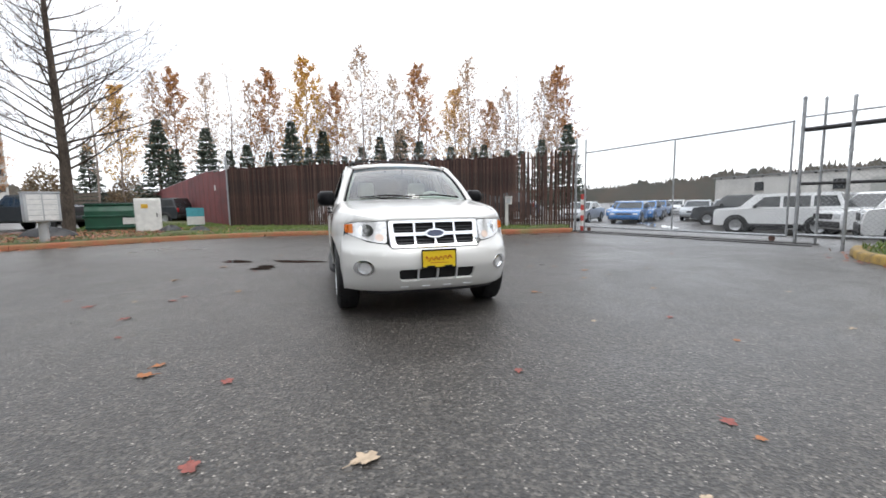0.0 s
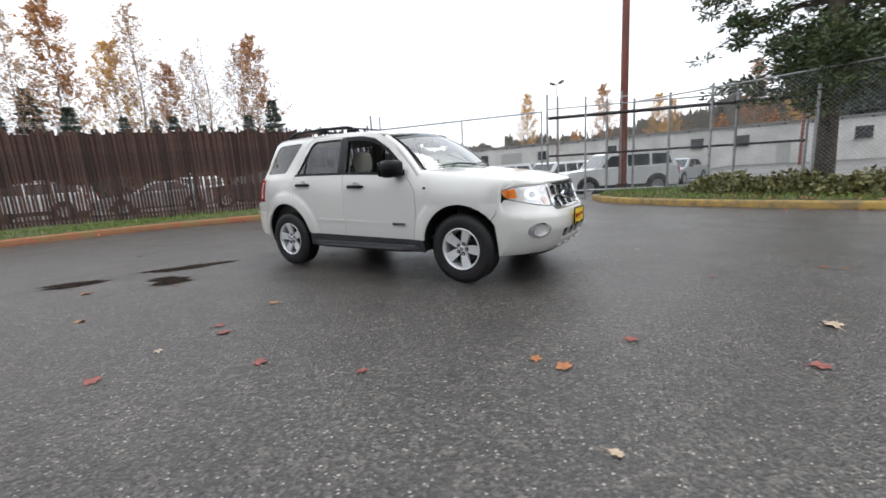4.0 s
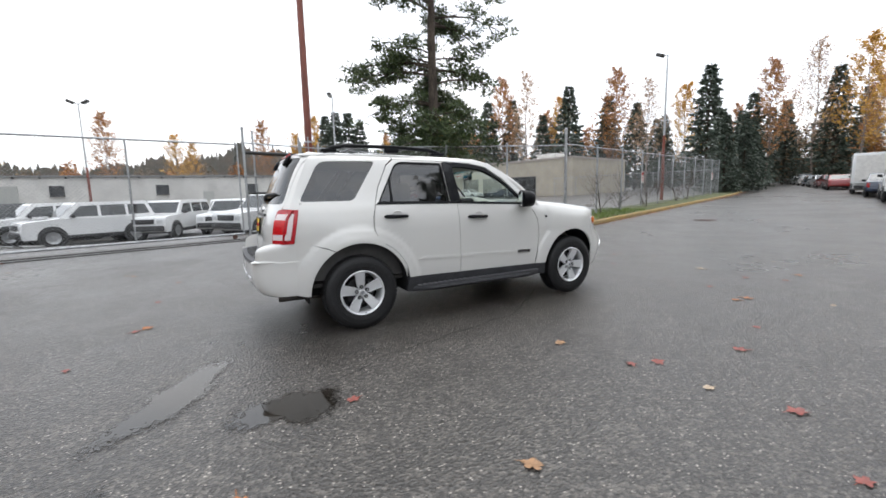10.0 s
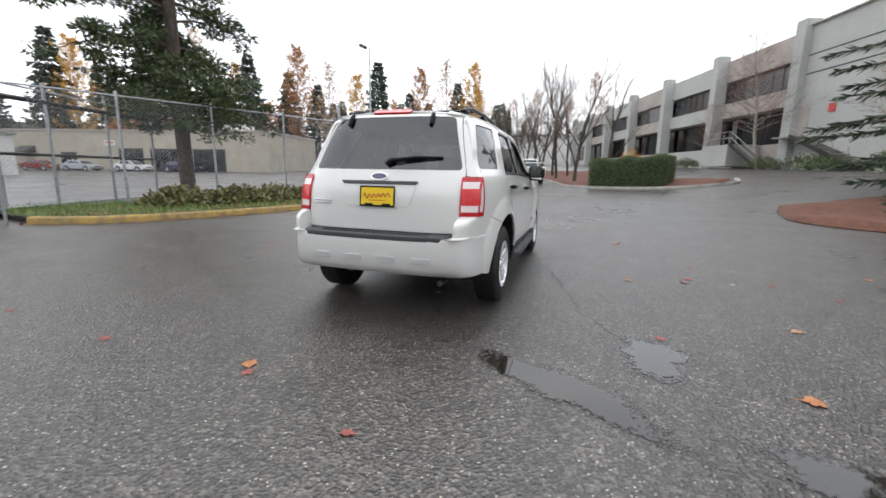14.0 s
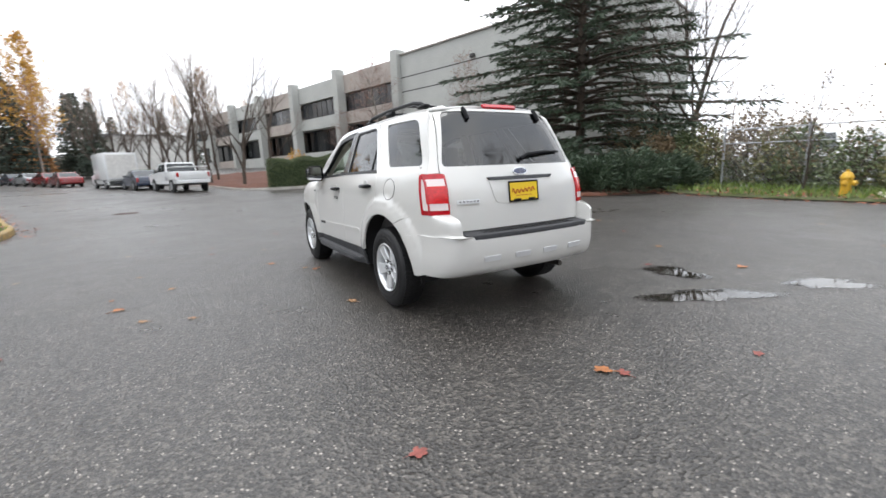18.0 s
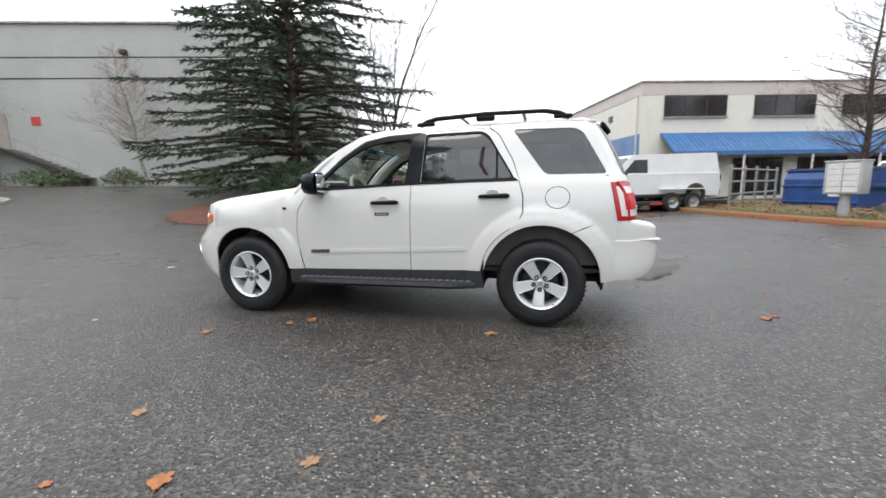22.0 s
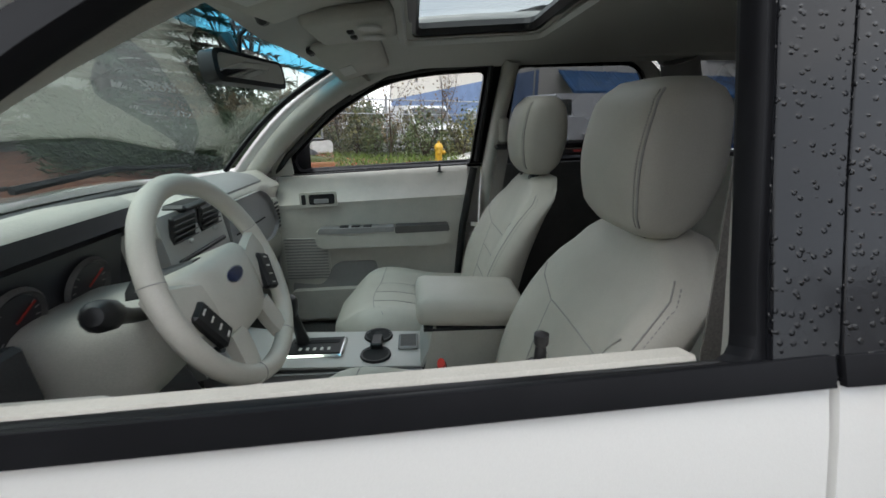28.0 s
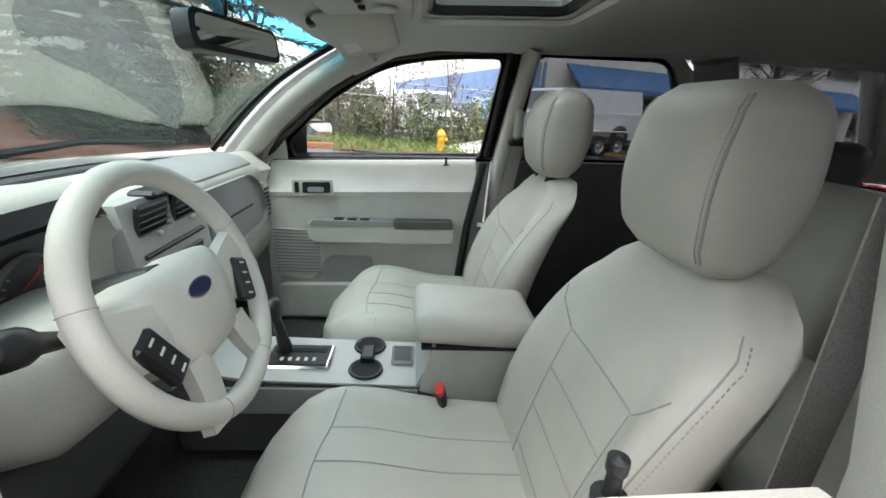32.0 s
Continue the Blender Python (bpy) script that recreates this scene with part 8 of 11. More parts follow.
for k in range(12):
    x, y = -14.0 - rs_.uniform(-0.3, 2.2), -4.6 + 0.62 * k
    if k % 3 == 0:
        place(tagged(bare_tree("bare_shrub", "bare brown scrub behind the wire fence", 2.9, 230 + k, trunk_r=0.04, spread=0.6, depth=4, first=0.08, kids=3, leaves=BROWNLEAF, leaf_n=260, leaf_size=0.09), group="fence scrub"), x, y)
    else:
        place(tagged(bush("scrub_bush", "tangled brown and green scrub by the fence", 0.9, 0.8, 1.5 + 0.7 * math.sin(k * 1.9), 260 + k, (BROWNLEAF, COVERLEAF, HEDGELEAF)[k % 3], n=900, size=0.10), group="fence scrub"), x, y)
place(bare_tree("leaning_tree", "bare multi-stemmed tree behind the spruce", 10.5, 300, trunk_r=0.14, spread=0.6, depth=5, first=0.08, kids=4), -19.6, -7.6)
for k, (x, y, rx, h, ma) in enumerate(((-17.5, -7.4, 1.5, 2.7, JUNIPER), (-16.6, -5.6, 1.3, 2.4, HEDGELEAF), (-17.2, -3.6, 1.4, 2.9, BROWNLEAF), (-16.5, -1.9, 1.1, 2.2, HEDGELEAF), (-15.6, -6.6, 1.2, 1.9, BROWNLEAF), (-17.8, -9.0, 1.6, 3.0, BROWNLEAF))):
    place(tagged(bush("scrub_bush", "tall tangled scrub behind the wire fence", rx, rx * 0.9, h, 320 + k, ma, n=2600, size=0.12), group="fence scrub"), x, y)
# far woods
far_c = [conifer("fir_tree", "fir in the distant tree line, paled for haze", 17, 4.2, 60 + k, NEEDLE_HAZED, whorls=32, per=9, sprays=22, spray=0.70, droop=0.26, bottom=0.04, trunk_r=0.22, shape=0.9, gaps=0.08, width=0.17) for k in range(3)]
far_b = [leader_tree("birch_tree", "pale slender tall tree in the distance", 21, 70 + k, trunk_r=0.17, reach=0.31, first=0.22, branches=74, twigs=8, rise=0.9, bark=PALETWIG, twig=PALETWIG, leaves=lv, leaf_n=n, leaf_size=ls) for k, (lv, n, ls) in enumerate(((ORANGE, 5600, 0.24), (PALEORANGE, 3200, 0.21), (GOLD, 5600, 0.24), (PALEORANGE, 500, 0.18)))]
far_o = [bush("autumn_tree", "broad orange autumn tree in the distance", 3.2, 3.2, 12, 85, ORANGE, n=2600, size=0.55, category="tree", shape=0.85), bush("autumn_tree", "brown leafless woodland tree in the distance", 4.5, 4.5, 10, 86, BROWNLEAF, n=2600, size=0.5, category="tree", shape=0.8)]
FAR = far_c + far_b + far_o
rf = random.Random(12)
first_used = set()


def far_tree(k, ang, dist, s):
    x, y = dist * math.cos(radians(ang)), dist * math.sin(radians(ang))
    ob = FAR[k]
    if k not in first_used:
        first_used.add(k)
        place(ob, x, y, rf.uniform(0, 6), s)
    else:
        put_copy(ob, x, y, rf.uniform(0, 6), s)


for k in range(24):
    far_tree((3, 4, 6, 4, 3, 4, 5, 6)[k % 8], 57 + k * 2.55 + rf.uniform(-0.9, 0.9), 62 + rf.uniform(-4, 12), rf.uniform(0.88, 1.20))
for k in range(22):
    far_tree(k % 3, 56 + k * 2.6 + rf.uniform(-0.8, 0.8), 56 + rf.uniform(-3, 9), rf.uniform(0.50, 0.78))
for k in range(26):
    far_tree((0, 5, 1, 7, 2, 3, 0, 4)[k % 8], -27 - k * 1.95 + rf.uniform(-0.7, 0.7), 84 + rf.uniform(-6, 20), rf.uniform(0.85, 1.3))
for k in range(26):
    far_tree((0, 1, 8, 2, 7, 3)[k % 6], -33 - k * 1.9 + rf.uniform(-0.7, 0.7), 100 + rf.uniform(0, 20), rf.uniform(0.75, 1.15))
for k in range(14):
    far_tree((8, 7, 5, 8, 0)[k % 5], 8 - k * 2.4, 118 + rf.uniform(0, 15), rf.uniform(0.7, 1.0))
for k in range(12):
    far_tree((8, 1, 8, 3, 0)[k % 5], 113 + k * 3.4, 74 + rf.uniform(0, 14), rf.uniform(0.6, 0.95))
for k in range(16):
    far_tree((0, 4, 6, 1, 4)[k % 5], -75 - k * 1.5, 120 + rf.uniform(0, 25), rf.uniform(0.8, 1.2))
for x, y, sc in ((18.6, -41.5, 0.46), (20.4, -44.0, 0.52), (19.8, -47.5, 0.50), (22.0, -51.0, 0.55), (23.5, -55.0, 0.5), (25.0, -60.0, 0.55)):
    far_tree(rf.randrange(3), math.degrees(math.atan2(y, x)), math.hypot(x, y), sc)
for az_, d_, sc in ((-12.6, 104, 1.25), (-14.0, 108, 1.35), (-15.6, 103, 1.3), (-17.2, 106, 1.2), (-23.0, 104, 1.15), (-28.0, 100, 1.0)):
    far_tree(rf.randrange(3), az_, d_, sc)
for k in range(16):
    far_tree((8, 5, 8, 7, 3)[k % 5], 24 - k * 3.2, 128 + rf.uniform(0, 14), rf.uniform(0.9, 1.3))
for k in range(5):
    far_tree((8, 6, 1)[k % 3], 196 + k * 6, 62, 0.55)


def ridge(name, dist, lo, hi, a0, a1, seed, material, label):
    """A far wooded skyline: a belt of crowns with a jagged top."""
    r = random.Random(seed)
    g = Geo()
    n = int((a1 - a0) * 9)
    for row in range(3):
        top, bot = [], []
        for k in range(n + 1):
            a = radians(lerp(a0, a1, k / n))
            d = dist + row * 14
            hgt = lerp(lo, hi, 0.5 + 0.5 * math.sin(a * 7 + seed)) * (0.75 + 0.2 * row) * (0.86 + 0.14 * math.sin(a * 61 + 2 * row) * math.sin(a * 23 + seed)) + r.gauss(0, 0.7) + max(0, r.gauss(-1.2, 1.6))
            top.append((d * math.cos(a), d * math.sin(a), hgt))
            bot.append((d * math.cos(a), d * math.sin(a), -3))
        g.add(top + bot, [(k, k + 1, n + 2 + k, n + 1 + k) for k in range(n)])
    solo(name, g, material, label, "tree line", kind="structure", smooth=0)


# brown-green woods, their colour paled to include the haze of distance
WOODS = mat("far_woods", (0.085, 0.090, 0.075), rough=0.95, color2=(0.15, 0.12, 0.095), scale=0.09, grain=0.3, grain_scale=1.2)
ridge("backdrop_hill", 150, 12, 21, -42, 24, 9, WOODS, "autumn-brown wooded hill behind the low buildings")
ridge("backdrop", 230, 8, 15, -112, 175, 4, WOODS, "misty wooded skyline far behind the yards")

# grass, litter and fallen leaves
def inside(p, poly):
    c = False
    j = len(poly) - 1
    for i in range(len(poly)):
        a, b = poly[i], poly[j]
        if (a[1] > p[1]) != (b[1] > p[1]) and p[0] < (b[0] - a[0]) * (p[1] - a[1]) / (b[1] - a[1]) + a[0]:
            c = not c
        j = i
    return c


r = random.Random(5)
g, gl = Geo(), Geo()
n = 0
while n < 33000:
    if r.random() < 0.05:
        x, y = r.uniform(-15.5, -10.9), r.uniform(-6.0, 4.8)
        poly = VERGE_H
    elif r.random() < 0.72:
        x, y = r.uniform(-12, 8.3), r.uniform(7, 20)
        poly = VERGE_A
    else:
        x, y = r.uniform(5.9, 13), r.uniform(-16, -0.2)
        poly = VERGE_B
    if not inside((x, y), poly):
        continue
    n += 1
    if poly is VERGE_A and x < -6.5 and y < 14 and r.random() < 0.85:
        continue
    d = (Vector((r.uniform(-0.6, 0.6), r.uniform(-0.6, 0.6), 1))).normalized()
    tall = 1.6 if poly is VERGE_H else 1.0
    leaf(g, Vector((x, y, gz(x, y) + (0.05 if poly is VERGE_H else 0.13))), d, rand_dir(r), r.uniform(0.06, 0.17) * tall, 0.011 * tall)
solo("grass", g, GRASSBLADE, "rough wet grass on the verges", "grass", kind="stuff", smooth=0)
for k in range(13000):
    t = r.random()
    if r.random() < 0.62:
        x, y = r.uniform(-17, -4), r.uniform(6.5, 14.5)
        if not inside((x, y), VERGE_A) or (x > -6.5 and r.random() < 0.7):
            continue
        z = 0.21
    elif r.random() < 0.25:
        x, y = r.uniform(-13, -10.6), r.uniform(-5.0, 5.2)
        z = 0.10 if inside((x, y), VERGE_H) else 0.012
    elif r.random() < 0.6:
        line, off = (KERB_A, -r.random() ** 2 * 0.55 - 0.03) if r.random() < 0.55 else (KERB_B, -r.random() ** 2 * 0.4 - 0.03)
        i = r.randrange(len(line) - 1)
        p = Vector(line[i]).lerp(Vector(line[i + 1]), r.random())
        d = (Vector(line[i + 1]) - Vector(line[i])).normalized()
        x, y = p.x - d.y * off, p.y + d.x * off
        z = 0.012
    else:
        x, y = r.uniform(5.8, 9.5), r.uniform(-12, -0.6)
        if not inside((x, y), VERGE_B):
            continue
        z = 0.17
    leaf(gl, Vector((x, y, gz(x, y) + z)), Vector((r.uniform(-1, 1), r.uniform(-1, 1), r.uniform(-0.05, 0.25))).normalized(), Vector((r.uniform(-0.3, 0.3), r.uniform(-0.3, 0.3), 1)), r.uniform(0.05, 0.12), 0.03)
solo("leaf_litter", gl, LITTER, "red and brown leaves strewn along the kerbs", "leaf litter", kind="stuff", smooth=0)


def fallen(seed):
    """One lobed fallen leaf with curled edges."""
    r = random.Random(seed)
    n = 20
    g = Geo()
    ring = []
    for k in range(n):
        a = 2 * math.pi * k / n
        rad = 0.045 * (0.62 + 0.38 * abs(math.cos(2.5 * a))) * r.uniform(0.85, 1.15)
        ring.append((rad * math.cos(a), rad * math.sin(a) * 0.8, 0.004 + 0.010 * r.random() * abs(math.sin(a))))
    g.add([(0, 0, 0.006)] + ring, [(0, 1 + k, 1 + (k + 1) % n) for k in range(n)])
    g.tube([(0.03, 0, 0.006), (0.075, 0.008, 0.004)], 0.0015, 4)
    return g


LEAFM = [mat("tan_leaf", (0.30, 0.17, 0.085), rough=0.6, var=0.3, scale=30), mat("orange_leaf", (0.34, 0.13, 0.045), rough=0.6, var=0.3, scale=30), mat("red_leaf", (0.24, 0.065, 0.05), rough=0.55, var=0.3, scale=30), mat("pale_leaf", (0.44, 0.34, 0.24), rough=0.6, var=0.25, scale=30)]
LEAVES = [(-2.165, -2.719, 1, 1.2), (-1.581, -3.897, 2, 1.1), (-0.856, -4.066, 3, 1.4), (-2.09, 0.03, 0, 1.2), (-3.18, 1.26, 0, 1.1), (0.338, 3.135, 1, 1.2), (-2.93, -1.02, 2, 1.1), (-2.75, -0.28, 2, 1.1), (-3.57, -0.30, 2, 1.2), (-2.67, -0.09, 2, 0.9), (-3.16, -0.18, 3, 0.8),
          (-2.77, 2.47, 1, 1.3), (0.27, 3.22, 2, 0.9), (-0.58, 3.53, 2, 0.8), (-2.14, 1.79, 2, 0.9), (2.97, -0.14, 1, 1.2), (1.10, 0.95, 0, 1.2), (1.03, -0.62, 1, 1.2), (1.45, -1.31, 1, 1.1), (1.13, -0.77, 0, 0.9), (-4.2, -2.9, 1, 1.2), (0.2, -3.4, 2, 0.8), (-1.9, -4.6, 1, 1.1), (0.9, -4.3, 2, 0.9)]
rl = random.Random(3)
for k in range(60):
    a, d = rl.uniform(0, 6.28), rl.uniform(2.4, 8.5)
    LEAVES.append((d * math.cos(a), d * math.sin(a), rl.choice((0, 1, 2, 2, 3)), rl.uniform(0.55, 1.0)))
metas = {}
for k, (x, y, c, s) in enumerate(LEAVES):
    key = (c, k % 2)
    if key not in metas:
        me = fallen(c * 2 + k % 2).mesh("fallen_leaf", 60)
        me.materials.append(LEAFM[c])
        metas[key] = me
    ob = new("fallen_leaf", metas[key])
    ob.matrix_basis = Matrix.Translation((x, y, 0.001)) @ Matrix.Rotation(k * 1.7, 4, "Z") @ Matrix.Scale(s * 1.05, 4)
    tagged(ob, ("tan", "orange", "dull red", "pale cream")[c] + " fallen leaf lying on wet asphalt", "leaf", group="fallen leaves")

# ---- fences, poles, buildings, vehicles ----
SHEETWHITE = mat("white_shop_wall", (0.72, 0.69, 0.62), rough=0.75, var=0.04, scale=1.5, grain=0.06, grain_scale=30)
PINKBAND = mat("faded_pink_parapet", (0.58, 0.51, 0.48), rough=0.75, var=0.05, scale=1.2, grain=0.06, grain_scale=30)
BLUEWALL = mat("faded_blue_wall_paint", (0.16, 0.25, 0.44), rough=0.7, var=0.15, scale=1.4)
BLUESHEET = mat("blue_ribbed_awning_metal", (0.045, 0.15, 0.34), rough=0.4, var=0.25, scale=2.5, coat=0.2)
TILTUP = mat("painted_grey_concrete_wall", (0.41, 0.415, 0.39), rough=0.8, var=0.08, scale=0.35, grain=0.08, grain_scale=9, bump=0.15, bump_scale=20)
TILTPINK = mat("weathered_tan_concrete_wall", (0.38, 0.335, 0.30), rough=0.8, var=0.12, scale=0.5, grain=0.08, grain_scale=9)
GREYWHITE = mat("dirty_white_painted_wall", (0.60, 0.59, 0.56), rough=0.8, var=0.18, scale=0.5, grain=0.10, grain_scale=8)
BEIGE = mat("beige_stucco_wall", (0.40, 0.36, 0.29), rough=0.85, var=0.12, scale=0.6, grain=0.08, grain_scale=10)
ROOFGREY = mat("grey_roof_membrane", (0.22, 0.22, 0.22), rough=0.85, var=0.2, scale=0.7)
DARKGLASS = mat("dark_window_glass", (0.018, 0.020, 0.022), rough=0.08, var=0.3, scale=0.8, spec=0.6)
WINDARK = mat("shaded_window_glass", (0.045, 0.048, 0.052), rough=0.12, var=0.3, scale=0.8, spec=0.6)
FRAMEDARK = mat("dark_anodised_frame", (0.045, 0.043, 0.042), rough=0.45, metal=0.3, var=0.2, scale=3)
BLACKIRON = mat("black_painted_beam", (0.022, 0.021, 0.021), rough=0.55, var=0.4, scale=5)
WHITEPAINT = mat("white_vehicle_paint", (0.74, 0.75, 0.75), rough=0.25, coat=0.6, var=0.05, scale=2)
DARKPAINT = mat("dark_grey_vehicle_paint", (0.045, 0.05, 0.055), rough=0.25, coat=0.8, var=0.1, scale=2)
NAVYPAINT = mat("dark_blue_vehicle_paint", (0.02, 0.03, 0.06), rough=0.25, coat=0.8, var=0.1, scale=2)
BLUEPAINT = mat("bright_blue_vehicle_paint", (0.03, 0.16, 0.42), rough=0.25, coat=0.8, var=0.1, scale=2)
REDPAINT = mat("dark_red_vehicle_paint", (0.22, 0.018, 0.02), rough=0.25, coat=0.8, var=0.1, scale=2)
SILVERPAINT = mat("silver_vehicle_paint", (0.42, 0.44, 0.46), rough=0.3, metal=0.4, coat=0.6, var=0.05, scale=2)
AUTOGLASS = mat("dark_vehicle_glass", (0.030, 0.036, 0.038), rough=0.06, var=0.3, scale=2, spec=0.7)
TYREFAR = mat("far_tyre_rubber", (0.018, 0.018, 0.018), rough=0.8, var=0.3, scale=8)
RIMFAR = mat("far_alloy_rim", (0.42, 0.43, 0.44), rough=0.35, metal=0.8, var=0.2, scale=8)
PLASTICDK = mat("unpainted_dark_bumper", (0.030, 0.031, 0.032), rough=0.6, var=0.2, scale=6)
LAMPCLEAR = mat("clear_headlamp", (0.62, 0.64, 0.65), rough=0.12, coat=0.8, var=0.2, scale=12)
LAMPRED = mat("red_rear_lamp", (0.40, 0.012, 0.012), rough=0.2, coat=0.8, var=0.2, scale=12)
LAMPORANGE = mat("orange_turn_lamp", (0.65, 0.20, 0.02), rough=0.2, coat=0.6, var=0.2, scale=12)
SIGNWHITE = mat("weathered_white_sign", (0.68, 0.67, 0.64), rough=0.5, var=0.12, scale=5)
SIGNRED = mat("faded_red_sign", (0.50, 0.06, 0.05), rough=0.5, var=0.2, scale=5)
TEALSIGN = mat("teal_sign_face", (0.08, 0.36, 0.42), rough=0.5, var=0.15, scale=5)
DUMPGREEN = mat("green_dumpster_paint", (0.012, 0.085, 0.045), rough=0.45, color2=(0.009, 0.055, 0.032), scale=2.5, grain=0.15, grain_scale=30, coat=0.2)
DUMPBLUE = mat("blue_dumpster_paint", (0.02, 0.075, 0.26), rough=0.45, color2=(0.015, 0.05, 0.17), scale=2.5, grain=0.15, grain_scale=30, coat=0.2)
BOXGREY = mat("grey_mailbox_paint", (0.45, 0.46, 0.46), rough=0.45, metal=0.2, var=0.12, scale=3)
HYDRANTY = mat("yellow_hydrant_paint", (0.72, 0.44, 0.03), rough=0.45, color2=(0.50, 0.28, 0.02), scale=9, coat=0.2)
TARP = mat("black_sheet_plastic", (0.02, 0.02, 0.022), rough=0.4, var=0.4, scale=6, bump=0.8, bump_scale=9)
RAILGREY = mat("weathered_pipe_rail", (0.33, 0.33, 0.32), rough=0.55, metal=0.4, var=0.25, scale=6)
WOODDECK = mat("wet_trailer_planks", (0.16, 0.13, 0.10), rough=0.7, var=0.35, scale=4, grain=0.3, grain_scale=30, random_obj=0.25)
LAMPHEAD = mat("dark_lamp_housing", (0.06, 0.058, 0.055), rough=0.5, metal=0.4, var=0.2, scale=8)
TARRED = mat("dark_patched_apron", (0.10, 0.095, 0.09), rough=0.6, var=0.35, scale=3, grain=0.3, grain_scale=60)


def upright(x, y, d, z=None):
    """A frame at (x, y) whose first axis runs along the ground direction d."""
    return Matrix.Translation((x, y, gz(x, y) if z is None else z)) @ Matrix.Rotation(math.atan2(d[1], d[0]), 4, "Z")


def along(a, b):
    d = Vector(b) - Vector(a)
    return d.length, d.normalized()


# -- fence of rusty slats --
def slat_fence():
    r = random.Random(77)
    a, b = Vector((8.0, 7.8)), Vector((-5.2, 15.7))
    n, d = along(a, b)
    fe = thing("slat_fence", "tall rusty brown slatted metal fence with jagged top", "fence", upright(a.x, a.y, d, 0.0))
    z_at = lambda s: gz(*(a + d * s)) + 0.02
    for k in range(6):
        s = 0.05 + k * (n - 0.1) / 5
        part("post", Geo().tube([(s, -0.09, z_at(s) - 0.2), (s, -0.09, 2.98 + z_at(s) * 0.5)], 0.04, 10), STEEL, fe)
    for z in (0.35, 1.45, 2.7):
        part("rail", Geo().tube([(0, -0.05, z + z_at(0)), (n, -0.05, z + z_at(n))], 0.024, 6), RUST, fe, "rusted pipe rail")
    k = 0
    for s0, s1 in ((2.2, 5.0), (5.0, 8.0), (8.0, 11.2), (11.2, n - 0.02)):
        g = Geo()
        m = 14
        top = [r.uniform(2.74, 2.84) for _ in range(m + 1)]
        low = [1.42 + 0.10 * math.sin(s0 + 0.7 * i) + r.uniform(-0.04, 0.04) if s0 < 10 else 0.05 for i in range(m + 1)]
        vs = []
        for i in range(m + 1):
            s = lerp(s0, s1, i / m)
            y = -0.034 + r.uniform(-0.004, 0.004)
            vs += [(s, y, low[i] + z_at(s)), (s, y, top[i] + z_at(s)), (s, y + 0.006, low[i] + z_at(s)), (s, y + 0.006, top[i] + z_at(s))]
        fs = []
        for i in range(m):
            q = i * 4
            fs += [(q, q + 4, q + 5, q + 1), (q + 2, q + 3, q + 7, q + 6), (q + 1, q + 5, q + 7, q + 3), (q, q + 2, q + 6, q + 4)]
        part("backing_sheet", g.add(vs, fs), RUSTSHEET, fe, "rust-streaked brown backing sheet")
    forms = []
    for i in range(9):
        h = r.uniform(2.72, 2.98)
        w = r.uniform(0.030, 0.036)
        t = r.uniform(0.0, 0.03)
        g = Geo().add([(-w, 0, 0), (w, 0, 0), (w, 0, h), (t, 0, h + r.uniform(0.01, 0.05)), (-w, 0, h - r.uniform(0, 0.03)), (-w, -0.012, 0), (w, -0.012, 0), (w, -0.012, h), (t, -0.012, h + 0.02), (-w, -0.012, h - 0.01)],
                      [(0, 1, 2, 3, 4), (9, 8, 7, 6, 5), (0, 5, 6, 1), (1, 6, 7, 2), (2, 7, 8, 3), (3, 8, 9, 4), (4, 9, 5, 0)])
        forms.append(g.mesh("slat"))
        forms[-1].materials.append(RUST)
    count = 168
    for i in range(count):
        s = 0.06 + i * (n - 0.12) / (count - 1)
        ob = new("slat", forms[r.randrange(9)])
        ob.parent = fe
        ob.matrix_basis = Matrix.Translation((s + r.uniform(-0.008, 0.008), r.uniform(-0.006, 0.006), z_at(s) + 0.01 + r.uniform(-0.04, 0.04))) @ Matrix.Rotation(r.gauss(0, 0.012), 4, "Y")
    for z, y in ((3.02, -0.10), (3.09, -0.20), (3.16, -0.30)):
        g = Geo()
        g.tube([(s, y, z + z_at(s) * 0.6 + 0.012 * math.sin(s * 5)) for s in np.linspace(0, n, 40)], 0.0035, 4)
        for s in np.arange(0.1, n, 0.22):
            g.tube([(s, y - 0.02, z + z_at(s) * 0.6 - 0.02), (s, y + 0.02, z + z_at(s) * 0.6 + 0.02)], 0.002, 3)
        part("barbed_wire", g, WIRE, fe)
    cp = thing("corner_post", "galvanised steel corner post with bolted brackets", "post", upright(b.x, b.y, d))
    part("pole", Geo().tube([(0, 0, -0.1), (0, 0, 3.35)], 0.045, 12), STEEL, cp)
    part("cap", Geo().lathe([(0.05, 3.33), (0.05, 3.36), (0.03, 3.39), (0.0, 3.40)], 12), STEEL, cp)
    for z in (0.5, 1.0, 1.5, 2.0, 2.5, 3.0):
        part("bracket", Geo().lathe([(0.048, z), (0.056, z), (0.056, z + 0.05), (0.048, z + 0.05)], 12), STEEL, cp)


slat_fence()


